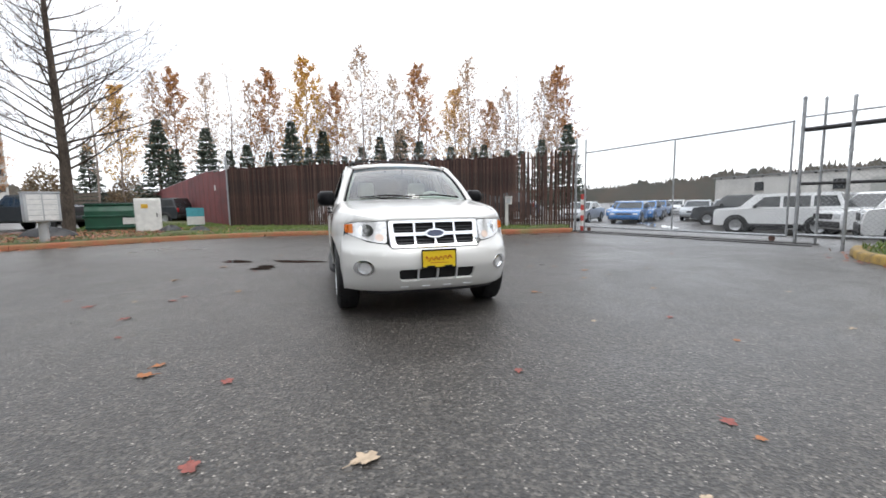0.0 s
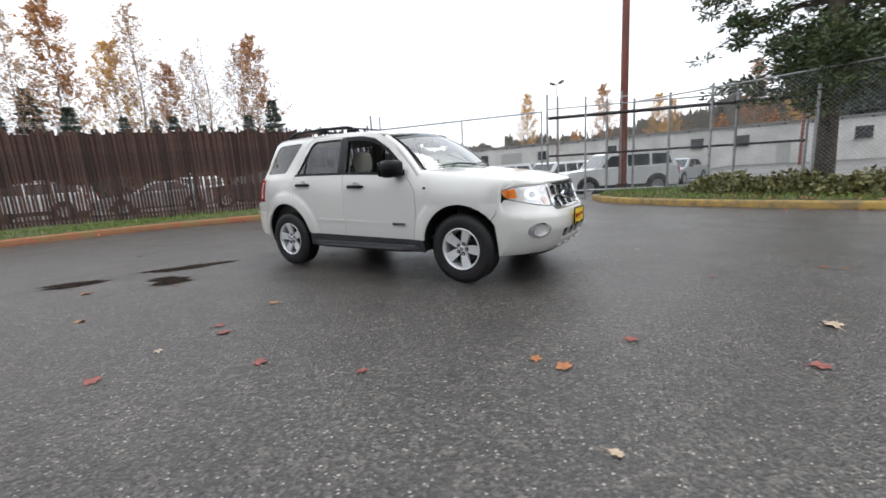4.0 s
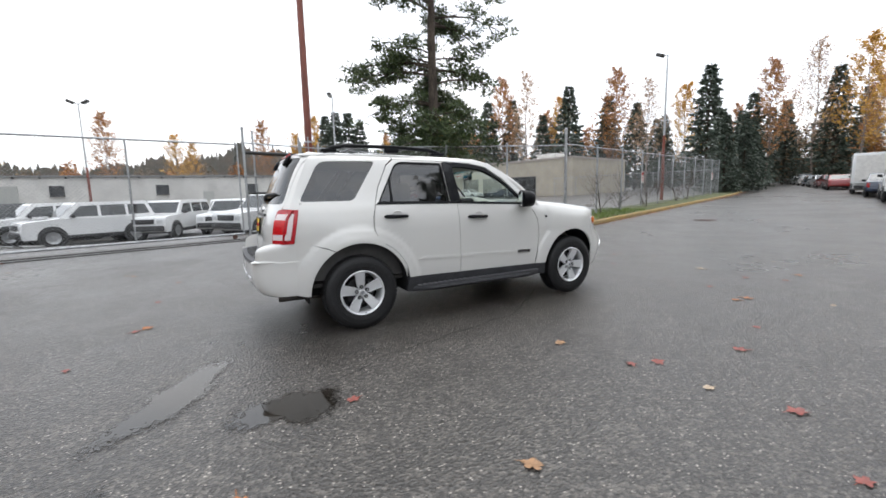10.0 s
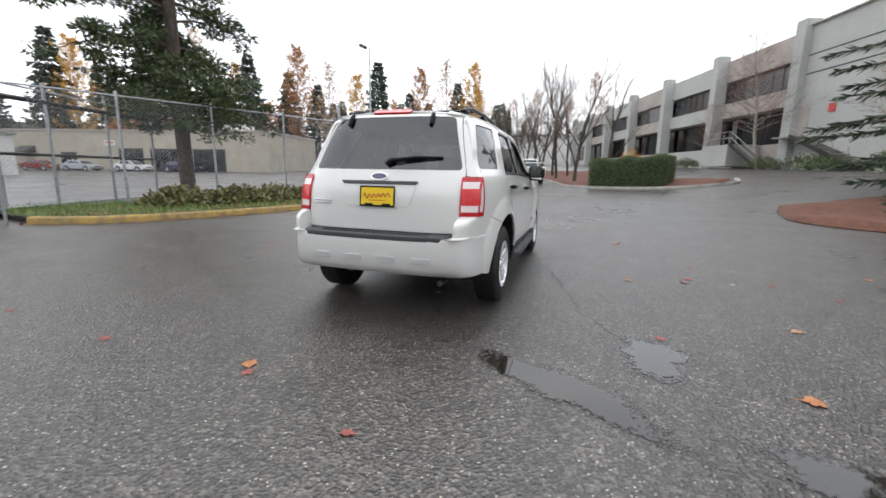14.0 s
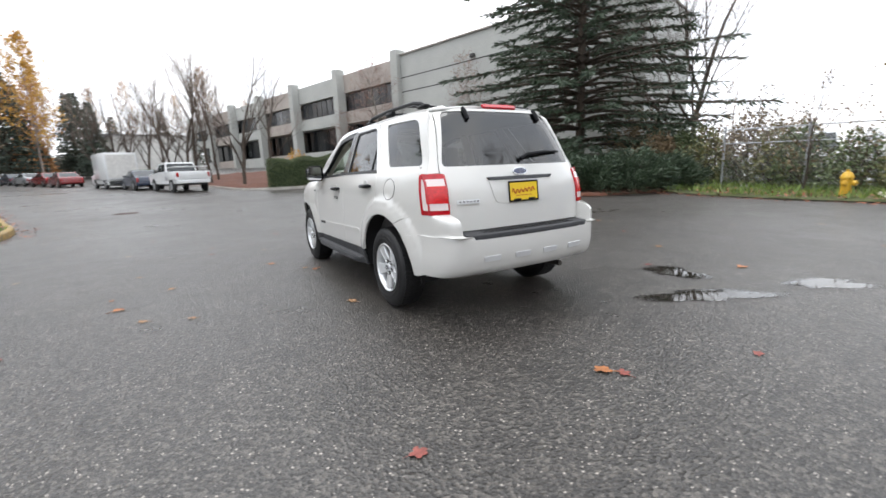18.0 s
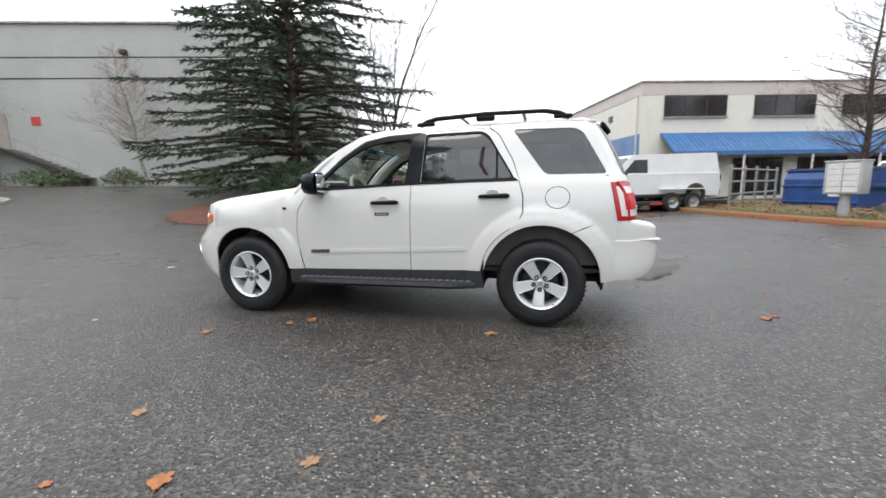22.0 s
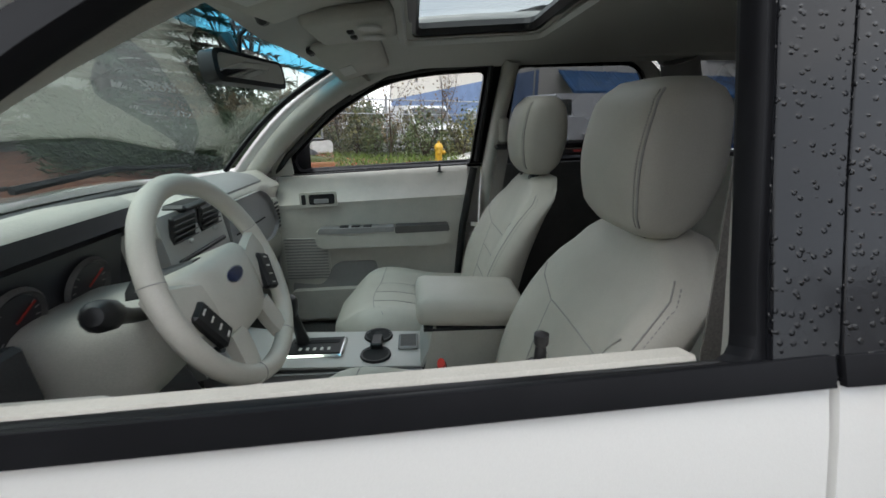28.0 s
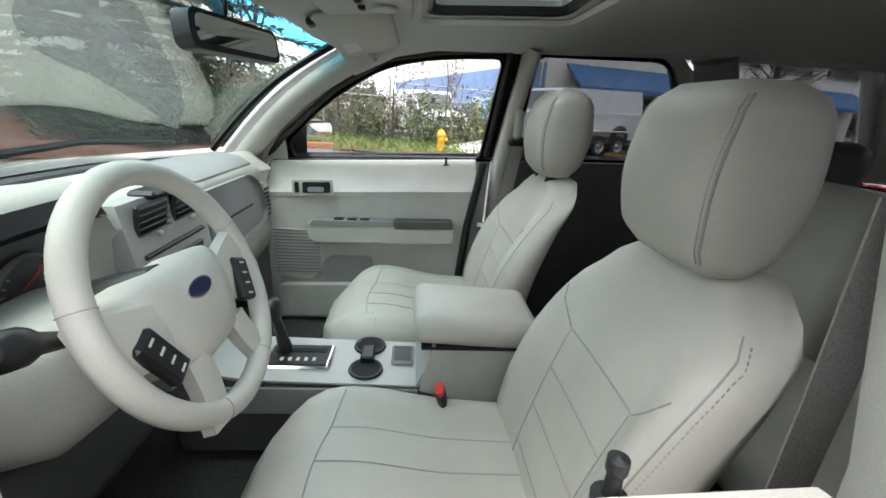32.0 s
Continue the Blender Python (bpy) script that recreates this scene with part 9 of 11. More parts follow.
def red_fence():
    a, b = Vector((-5.2, 15.7)), Vector((-23.4, 61))
    n, d = along(a, b)
    fe = thing("sheet_fence", "dark red painted sheet metal fence beside the grass", "fence", upright(a.x, a.y, d, 0.0))
    r = random.Random(5)
    w = 1.62
    k = int(n / w)
    for i in range(k):
        s = 0.06 + i * w
        z = gz(*(a + d * s)) + 0.25 * smooth_step(0, 6, s)
        g = Geo()
        m = 9
        prof = [(w * j / m, (0.0, 0.022)[j % 2]) for j in range(m + 1)]
        z0, z1 = z - 0.22, z + 2.78 + r.uniform(-0.02, 0.02)
        vs = [(s + u, v + q, zz) for q in (0.0, 0.008) for zz in (z0, z1) for u, v in prof]
        c = m + 1
        fs = []
        for j in range(m):
            fs += [(j, j + 1, c + j + 1, c + j), (2 * c + j, 3 * c + j, 3 * c + j + 1, 2 * c + j + 1), (c + j, c + j + 1, 3 * c + j + 1, 3 * c + j)]
        part("panel", g.add(vs, fs), REDSHEET, fe)
    part("top_rail", Geo().tube([(0.05, -0.03, 2.85), (6, -0.03, 3.06), (n, -0.03, 3.06)], 0.02, 6), STEEL, fe)
    part("notice", Geo().box((2.9, 0.036, 2.05), (0.30, 0.01, 0.26)), SIGNWHITE, fe, "small white notice plate")
    for y, z in ((0.08, 3.15), (0.16, 3.25)):
        part("barbed_wire", Geo().tube([(0, y, z - 0.1), (6, y, z + 0.1), (n, y, z + 0.1)], 0.004, 4), WIRE, fe)


red_fence()


# -- chain link --
def mesh_net(length, z0, z1, pitch=0.085, r=0.0022, zf=None):
    """Diagonal wires woven both ways across a span, along the first axis."""
    g = Geo()
    h = z1 - z0
    for sgn in (1, -1):
        x = -h
        while x < length + h:
            a0, a1 = (x, x + h) if sgn > 0 else (x + h, x)
            p, q = [a0, z0], [a1, z1]
            dx = q[0] - p[0]
            t0, t1 = 0.0, 1.0
            for lim, s in ((0.0, 1), (length, -1)):
                fa, fb = s * (p[0] - lim), s * (q[0] - lim)
                if fa < 0 and fb < 0:
                    t0, t1 = 1, 0
                elif fa < 0:
                    t0 = max(t0, fa / (fa - fb))
                elif fb < 0:
                    t1 = min(t1, fa / (fa - fb))
            if t1 - t0 > 0.01:
                A = (p[0] + dx * t0, sgn * r, z0 + h * t0)
                B = (p[0] + dx * t1, sgn * r, z0 + h * t1)
                u = Vector((-(B[2] - A[2]), 0, B[0] - A[0])).normalized() * r
                v = Vector((0, r, 0))
                A, B = Vector(A), Vector(B)
                g.add([A + u, A + v, A - u, B + u, B + v, B - u], [(0, 1, 4, 3), (1, 2, 5, 4), (2, 0, 3, 5)])
            x += pitch
    return g


def link_fence(name, label, points, posts, h, arms=True, pitch=0.09, wire=0.0022, mid_rail=False, group="", arm_side=1, sign_at=()):
    """A run of chain link between two points: posts, top rail, net, barbed arms."""
    a, b = Vector(points[0]), Vector(points[1])
    n, d = along(a, b)
    z0, z1 = gz(*a), gz(*b)
    fe = thing(name, label, "fence", upright(a.x, a.y, d, z0), group)
    sl = (z1 - z0) / n
    sh = Matrix(((1, 0, 0, 0), (0, 1, 0, 0), (sl, 0, 1, 0), (0, 0, 0, 1)))
    for i in range(posts + 1):
        s = i * n / posts
        po = part("post", Geo().tube([(s, 0, sl * s - 0.15), (s, 0, sl * s + h + 0.05)], 0.036, 10), STEEL, fe)
        part("post_cap", Geo().lathe([(0.042, 0), (0.042, 0.03), (0.02, 0.06), (0, 0.062)], 10, Matrix.Translation((s, 0, sl * s + h + 0.03))), STEEL, po)
        for z in (0.15, h * 0.5, h - 0.12):
            part("tie_band", Geo().lathe([(0.038, z), (0.043, z), (0.043, z + 0.03), (0.038, z + 0.03)], 8, Matrix.Translation((s, 0, sl * s))), STEEL, po)
        if arms and 0 < i <= posts:
            part("barb_arm", Geo().tube([(s, 0, sl * s + h - 0.02), (s, arm_side * 0.30, sl * s + h + 0.38)], 0.015, 6), STEEL, po)
    part("top_rail", Geo().tube([(0, 0, h - 0.03), (n, 0, sl * n + h - 0.03)], 0.021, 8), STEEL, fe)
    if mid_rail:
        part("middle_rail", Geo().tube([(0, 0, 1.5), (n, 0, sl * n + 1.5)], 0.018, 8), STEEL, fe)
    part("bottom_wire", Geo().tube([(0, 0, 0.06), (n, 0, sl * n + 0.06)], 0.006, 6), STEEL, fe)
    g = mesh_net(n, 0.05, h - 0.03, pitch, wire)
    g.v = [tuple(sh @ Vector(p)) for p in g.v]
    part("chain_link_net", g, WIRE, fe, "woven galvanised wire net", smooth=0)
    if arms:
        for k in range(3):
            y, z = arm_side * (0.10 + 0.10 * k), h + 0.12 + 0.13 * k
            part("barbed_wire", Geo().tube([(n * i / posts, y if i else 0, sl * n * i / posts + z) for i in range(posts + 1)], 0.004, 4), WIRE, fe)
    return fe


link_fence("chain_link_fence", "tall galvanised chain link fence behind the pine verge", ((11.25, -1.0), (7.73, -9.75)), 4, 3.05, arms=False, pitch=0.10, group="chain link fences")
link_fence("chain_link_fence", "galvanised chain link fence with barbed arms along the road", ((7.73, -9.75), (17.3, -38.2)), 10, 3.1, group="chain link fences", pitch=0.105, wire=0.0026)
link_fence("chain_link_fence", "older chain link fence around the far lot", ((17.3, -38.2), (34.0, -34.0)), 6, 2.4, pitch=0.16, wire=0.003, arms=False, group="chain link fences")
link_fence("chain_link_fence", "weathered chain link fence behind the hydrant strip", ((-14.0, -3.2), (-15.4, 3.4)), 3, 2.0, pitch=0.11, arms=False, mid_rail=True, group="chain link fences")
cp = thing("corner_post", "thick galvanised corner post of the chain link fence", "post", Matrix.Translation((7.73, -9.75, gz(7.73, -9.75))))
part("pole", Geo().tube([(0, 0, -0.1), (0, 0, 3.62)], 0.055, 12), STEEL, cp)
part("cap", Geo().lathe([(0.062, 3.6), (0.062, 3.64), (0.03, 3.68), (0, 3.69)], 12), STEEL, cp)
for z in (0.3, 0.9, 1.5, 2.1, 2.7):
    part("bracket", Geo().lathe([(0.058, z), (0.066, z), (0.066, z + 0.05), (0.058, z + 0.05)], 12), STEEL, cp)
FD2 = Vector((0.319, -0.948))


def fence_sign(s, z, w, h):
    x, y = 7.73 + FD2.x * s, -9.75 + FD2.y * s
    sg = thing("fence_sign", "small red and white warning sign on the fence", "sign", upright(x, y, FD2), "warning signs on the fence")
    part("plate", Geo().box((0, -0.055, z), (w, 0.012, h), bevel=0.004), SIGNWHITE, sg)
    part("heading_bar", Geo().box((0, -0.064, z + h * 0.30), (w * 0.86, 0.006, h * 0.26)), SIGNRED, sg, "solid red heading bar")
    for k in range(3):
        part("text_bar", Geo().box((0, -0.064, z - h * (0.02 + 0.14 * k)), (w * (0.78 - 0.1 * k), 0.006, h * 0.05)), SIGNRED, sg)


fence_sign(9.0, 1.75, 0.46, 0.62)
fence_sign(27.0, 1.75, 0.46, 0.62)


# -- gate --
def gate():
    gp = [(8.15, 7.55), (10.05, 1.62)]
    a, b = Vector(gp[0]), Vector(gp[1])
    n, d = along(a, b)
    gt = thing("sliding_gate", "wide chain link sliding gate with pipe frame", "gate", upright(a.x, a.y, d, 0.0))
    part("bottom_rail", Geo().tube([(0.12, 0, 0.16), (n - 0.1, 0, 0.16)], 0.032, 8), STEEL, gt)
    part("top_rail", Geo().tube([(0.12, 0, 2.80), (n - 0.1, 0, 2.92)], 0.026, 8), STEEL, gt)
    for s, h in ((0.14, 2.80), (n * 0.53, 2.86), (n - 0.12, 2.92)):
        part("upright", Geo().tube([(s, 0, 0.16), (s, 0, h)], 0.024, 8), STEEL, gt)
    g = mesh_net(n - 0.24, 0.18, 2.80, 0.085, 0.0021)
    g.v = [(x + 0.12, y, z + (z - 0.18) / 2.62 * 0.12 * x / n) for x, y, z in g.v]
    part("chain_link_net", g, WIRE, gt, "woven galvanised wire net", smooth=0)
    part("top_wire", Geo().tube([(0.1, 0.02, 3.0), (n * 0.5, 0.02, 3.12), (n, 0.02, 3.30)], 0.004, 4), WIRE, gt)
    for s in (0.35, n - 0.4):
        wl = part("roller", Geo().lathe([(0.0, -0.02), (0.07, -0.02), (0.075, 0.0), (0.07, 0.02), (0.0, 0.02)], 16, Matrix.Translation((s, 0.0, 0.078)) @ Matrix.Rotation(radians(90), 4, "X")), RUST, gt, "rusty gate roller")
    for nm, x, y, h, rr in (("gate_post", 8.02, 7.72, 3.3, 0.036), ("gate_post", 8.22, 7.45, 3.25, 0.028), ("gate_post", 10.05, 1.55, 3.42, 0.038), ("gate_post", 10.28, 1.25, 3.35, 0.028), ("gate_post", 9.14, 0.04, 3.05, 0.03)):
        ps = thing(nm, "galvanised steel gate post on the asphalt edge", "post", Matrix.Translation((x, y, gz(x, y))), "gate posts")
        part("pole", Geo().tube([(0, 0, -0.1), (0, 0, h)], rr, 12), STEEL, ps)
        part("cap", Geo().lathe([(rr * 1.15, h - 0.02), (rr * 1.15, h + 0.02), (rr * 0.5, h + 0.05), (0, h + 0.055)], 12), STEEL, ps)
        for z in (0.4, 1.2, 2.0, 2.7):
            part("hinge_band", Geo().lathe([(rr + 0.002, z), (rr + 0.010, z), (rr + 0.010, z + 0.06), (rr + 0.002, z + 0.06)], 12), STEEL, ps)
    sp = thing("striped_post", "red and white striped guard post at the gate", "post", Matrix.Translation((8.0, 7.28, gz(8.0, 7.28))))
    for k in range(7):
        part("stripe", Geo().lathe([(0.0 if k == 0 else 0.055, k * 0.19), (0.055, k * 0.19), (0.055, k * 0.19 + 0.19), (0.0 if k == 6 else 0.055, k * 0.19 + 0.19)], 14), SIGNRED if k % 2 == 0 else SIGNWHITE, sp)
    # beams of the gate's run-back, from the right post along the verge
    rb = thing("gate_beam_frame", "black overhead gate beams on posts beside the pole", "gate frame", None)
    p0, p1 = Vector((10.05, 1.50)), Vector((12.4, -5.6))
    for z0, z1, rr, ma in ((2.98, 2.93, 0.022, STEEL), (2.68, 2.70, 0.055, BLACKIRON), (1.42, 1.42, 0.035, BLACKIRON), (0.20, 0.20, 0.03, STEEL)):
        part("beam", Geo().tube([(p0.x, p0.y, z0), (p1.x, p1.y, z1)], rr, 8), ma, rb)
    for k in range(1, 5):
        q = p0.lerp(p1, k / 4)
        part("post", Geo().tube([(q.x, q.y, -0.1), (q.x, q.y, 3.15)], 0.038, 10), STEEL, rb)
    nl, nd = along(p0, p1)
    mm = upright(p0.x, p0.y, nd, 0.0)
    g = mesh_net(nl, 0.1, 2.65, 0.10, 0.0021)
    g.v = [tuple(mm @ Vector(p)) for p in g.v]
    part("chain_link_net", g, WIRE, rb, "woven galvanised wire net", smooth=0)
    # steel track across the drive
    tr = thing("gate_track", "twin steel gate rails set in the asphalt", "rail", upright(a.x - 0.15, a.y - 0.05, d, 0.0), "", "structure")
    for y in (-0.10, -0.62):
        part("rail", Geo().box((n / 2, y, 0.012), (n + 1.2, 0.05, 0.022), bevel=0.006), FRAMEDARK, tr)
    part("apron", Geo().box((n / 2, 0.30, 0.004), (n + 0.6, 0.40, 0.010)), TARRED, tr, "dark worn gate apron")


gate()


# -- red-brown pole --
lp = thing("light_pole", "tall red-brown painted steel pole on a dark base", "pole", Matrix.Translation((11.25, -0.68, gz(11.25, -0.68))))
part("shaft", Geo().tube([(0, 0, 0.3), (0, 0, 5.0), (0, 0, 11.6)], [0.135, 0.12, 0.10], 16), POLE, lp)
part("base_collar", Geo().lathe([(0.0, -0.1), (0.22, -0.1), (0.22, 0.30), (0.19, 0.36), (0.12, 0.37)], 16), RUSTSHEET, lp, "dark rusted base collar")
part("conduit", Geo().tube([(-0.13, 0.05, 0.2), (-0.13, 0.05, 3.4)], 0.02, 8), STEEL, lp, "thin grey conduit pipe")
part("band", Geo().lathe([(0.122, 3.2), (0.13, 3.2), (0.13, 3.26), (0.122, 3.26)], 16), STEEL, lp)


def lamp_post(x, y, h, heads, label, d=(1, 0)):
    ob = thing("lamp_post", label, "lamp post", upright(x, y, d), "lamp posts of the lots")
    part("lower_shaft", Geo().tube([(0, 0, -0.1), (0, 0, h * 0.45)], [0.12, 0.10], 12), POLE, ob, "red-brown painted lower shaft")
    part("upper_shaft", Geo().tube([(0, 0, h * 0.45), (0, 0, h - 0.1)], [0.085, 0.06], 12), STEEL, ob)
    for k in range(heads):
        s = 1 if k == 0 else -1
        arm = part("arm", Geo().tube([(0, 0, h - 0.2), (s * 0.35, 0, h - 0.05)], 0.035, 8), STEEL, ob)
        m = Matrix.Translation((s * 0.62, 0, h + 0.02)) @ Matrix.Rotation(radians(-s * 24), 4, "Y")
        hd = part("lamp_head", Geo().box((0, 0, 0), (0.62, 0.40, 0.26), m, 0.06), LAMPHEAD, ob)
        part("lens", Geo().box((0.02 * s, 0, -0.135), (0.48, 0.32, 0.02), m, 0.008), LAMPCLEAR, hd)


lamp_post(16.6, -29, 11.2, 1, "tall lamp post with red-brown lower shaft")
lamp_post(47, 13, 11.0, 2, "distant twin-headed lot lamp post", (0.3, 1))
lamp_post(40, -9, 11.5, 1, "distant single-headed lot lamp post", (-0.8, 0.6))


# -- buildings --
def windows_row(parent, m, s0, s1, count, z0, z1, y, glass=DARKGLASS, bars=0):
    """Windows in a wall that faces -y of m: frame, pane, sill, glazing bars."""
    w = (s1 - s0) / count
    for i in range(count):
        c = s0 + w * (i + 0.5)
        ww = w * 0.94 if count > 1 else w
        fr = part("window", Geo().box((c, y - 0.02, (z0 + z1) / 2), (ww, 0.08, z1 - z0), m), FRAMEDARK, parent)
        part("pane", Geo().box((c, y - 0.07, (z0 + z1) / 2), (ww - 0.12, 0.03, z1 - z0 - 0.12), m), glass, fr)
        part("sill", Geo().box((c, y - 0.09, z0 - 0.04), (ww + 0.1, 0.14, 0.07), m), CONCRETE, fr)
        for b in range(bars):
            x = c - ww / 2 + ww * (b + 1) / (bars + 1)
            part("glazing_bar", Geo().box((x, y - 0.095, (z0 + z1) / 2), (0.05, 0.03, z1 - z0 - 0.1), m), FRAMEDARK, fr)


def stairs(parent, m, s0, z0, s1, z1, y, w=1.3):
    """An open stair with rail along a wall, from (s0, z0) up to (s1, z1)."""
    k = max(4, int((z1 - z0) / 0.18))
    st = part("staircase", Geo().box(((s0 + s1) / 2, y - w, (z0 + z1) / 2), (math.hypot(s1 - s0, z1 - z0), 0.06, 0.26), m @ Matrix.Translation(((s0 + s1) / 2, 0, (z0 + z1) / 2)) @ Matrix.Rotation(-math.atan2(z1 - z0, s1 - s0), 4, "Y") @ Matrix.Translation((-(s0 + s1) / 2, 0, -(z0 + z1) / 2))), FRAMEDARK, parent)
    for i in range(k):
        t = (i + 0.5) / k
        part("step", Geo().box((lerp(s0, s1, t), y - w / 2, lerp(z0, z1, t)), (abs(s1 - s0) / k + 0.06, w, 0.06), m), CONCRETE, st)
    for zz in (0.55, 1.0):
        part("handrail", Geo().tube([m @ Vector((s0, y - w, z0 + zz)), m @ Vector((s1, y - w, z1 + zz))], 0.025, 6), RAILGREY, st)
    for i in range(5):
        t = i / 4
        part("baluster", Geo().tube([m @ Vector((lerp(s0, s1, t), y - w, lerp(z0, z1, t))), m @ Vector((lerp(s0, s1, t), y - w, lerp(z0, z1, t) + 1.0))], 0.02, 6), RAILGREY, st)


def office():
    # first axis runs towards +y side, so the wall faces -second axis... outward normal is WALL_N
    ex, ey = -WALL_E, -WALL_N
    M = Matrix(((ex.x, ey.x, 0, WALL_P.x), (ex.y, ey.y, 0, WALL_P.y), (0, 0, 1, 0), (0, 0, 0, 1)))
    ob = thing("concrete_building", "grey tilt-up concrete office building with recessed window bays", "building", M)
    I = Matrix()
    top = 11.6
    z0 = 0.4
    blank = part("blank_wall", Geo().box((13.2, 5, (top + z0) / 2), (22.0, 10, top - z0)), TILTUP, ob, "plain grey painted concrete wall")
    for z in (8.35, 9.62):
        part("groove", Geo().box((13.2, -0.004, z), (21.9, 0.012, 0.09)), FRAMEDARK, blank)
    part("coping", Geo().box((13.2, 4.95, top + 0.06), (22.2, 10.2, 0.12)), CONCRETE, blank)
    for s in (18.2,):
        part("panel_joint", Geo().box((s, -0.004, (top + z0) / 2), (0.035, 0.012, top - z0 - 0.2)), FRAMEDARK, blank)
    part("wall_sign", Geo().box((5.0, -0.03, 5.75), (0.55, 0.04, 0.55)), SIGNRED, blank, "small square red sign")
    part("wall_light", Geo().box((11.0, -0.15, 9.9), (0.4, 0.3, 0.3), bevel=0.05), LAMPHEAD, blank, "wall-mounted floodlight")
    stairs(ob, I, 8.2, 2.0, 3.4, 4.0, -0.02)
    part("landing", Geo().box((2.6, -0.68, 3.96), (1.7, 1.3, 0.12)), CONCRETE, ob)
    part("door", Geo().box((2.7, -0.03, 5.05), (1.0, 0.06, 2.05)), TILTPINK, ob, "tan steel side door")
    # bays between pillars
    edges = [2.2 - 9.9 * k for k in range(7)]
    for k, s in enumerate(edges):
        part("pillar", Geo().box((s - 0.35, 0.02, (top + z0) / 2 + 0.25), (0.9, 1.06, top - z0 + 0.5)), TILTUP, ob)
    for k in range(6):
        s1, s0 = edges[k] - 0.9, edges[k + 1]
        c, w = (s0 + s1) / 2, s1 - s0
        wallm = TILTPINK if k % 2 == 0 else TILTUP
        bay = part("bay_wall", Geo().box((c, 1.6, (9.7 + top) / 2), (w, 2.4, top - 9.7)).box((c, 1.6, 7.1), (w, 2.4, 1.3)).box((c, 1.6, (3.7 + z0) / 2), (w, 2.4, 3.7 - z0)), wallm, ob, "upper and middle concrete bands")
        part("back_wall", Geo().box((c, 2.4, 7.0), (w, 0.3, 6.4)), FRAMEDARK, ob)
        nb = 8
        for j in range(nb):
            u = s0 + w * (j + 0.5) / nb
            fr = part("window", Geo().box((u, 0.95, 8.72), (w / nb - 0.02, 0.12, 1.94)), FRAMEDARK, bay)
            part("pane", Geo().box((u, 0.87, 8.72), (w / nb - 0.16, 0.03, 1.80)), WINDARK, fr)
        for j in range(4):
            u = s0 + w * (j + 0.5) / 4
            fr = part("shopfront_window", Geo().box((u, 1.65, 5.08), (w / 4 - 0.04, 0.12, 2.70)), FRAMEDARK, bay)
            part("pane", Geo().box((u, 1.57, 5.08), (w / 4 - 0.2, 0.03, 2.52)), DARKGLASS, fr)
    part("block", Geo().box((-28, 8.6, (top + z0) / 2 - 0.2), (60.5, 12, top - z0 - 0.6)), ROOFGREY, ob, "rear block and roof")
    stairs(ob, I, 1.4, 2.0, -1.6, 3.75, -0.95)
    part("porch", Geo().box((-3.4, -1.1, 2.85), (3.6, 2.6, 1.75)), TILTUP, ob, "raised concrete entrance platform")
    for zz in (4.25, 4.75):
        part("porch_rail", Geo().tube([(-1.6, -2.35, zz), (-5.2, -2.35, zz)], 0.025, 6), RAILGREY, ob)
    for j in range(6):
        part("porch_post", Geo().tube([(-1.6 - 0.72 * j, -2.35, 3.7), (-1.6 - 0.72 * j, -2.35, 4.75)], 0.02, 6), RAILGREY, ob)
    # lower wing past the bays
    wing = thing("warehouse", "pale grey metal warehouse at the end of the road", "building", M @ Matrix.Translation((-92, -8, 1.6)))
    part("wall", Geo().box((0, 5, 4.2), (40, 14, 8.4)), GREYWHITE, wing)
    part("roof", Geo().prism([(-20.4, 0), (20.4, 0), (20.4, 0.3), (0, 1.8), (-20.4, 0.3)], -2.4, 12.4, Matrix(((1, 0, 0, 0), (0, 0, 1, 0), (0, 1, 0, 8.4), (0, 0, 0, 1)))), ROOFGREY, wing)
    for j in range(5):
        dr = part("loading_door", Geo().box((-14 + 7 * j, -2.04, 2.0), (3.4, 0.1, 4.0)), WINDARK, wing)
        part("door_frame", Geo().box((-14 + 7 * j, -2.06, 4.1), (3.8, 0.16, 0.2)), FRAMEDARK, dr)


office()


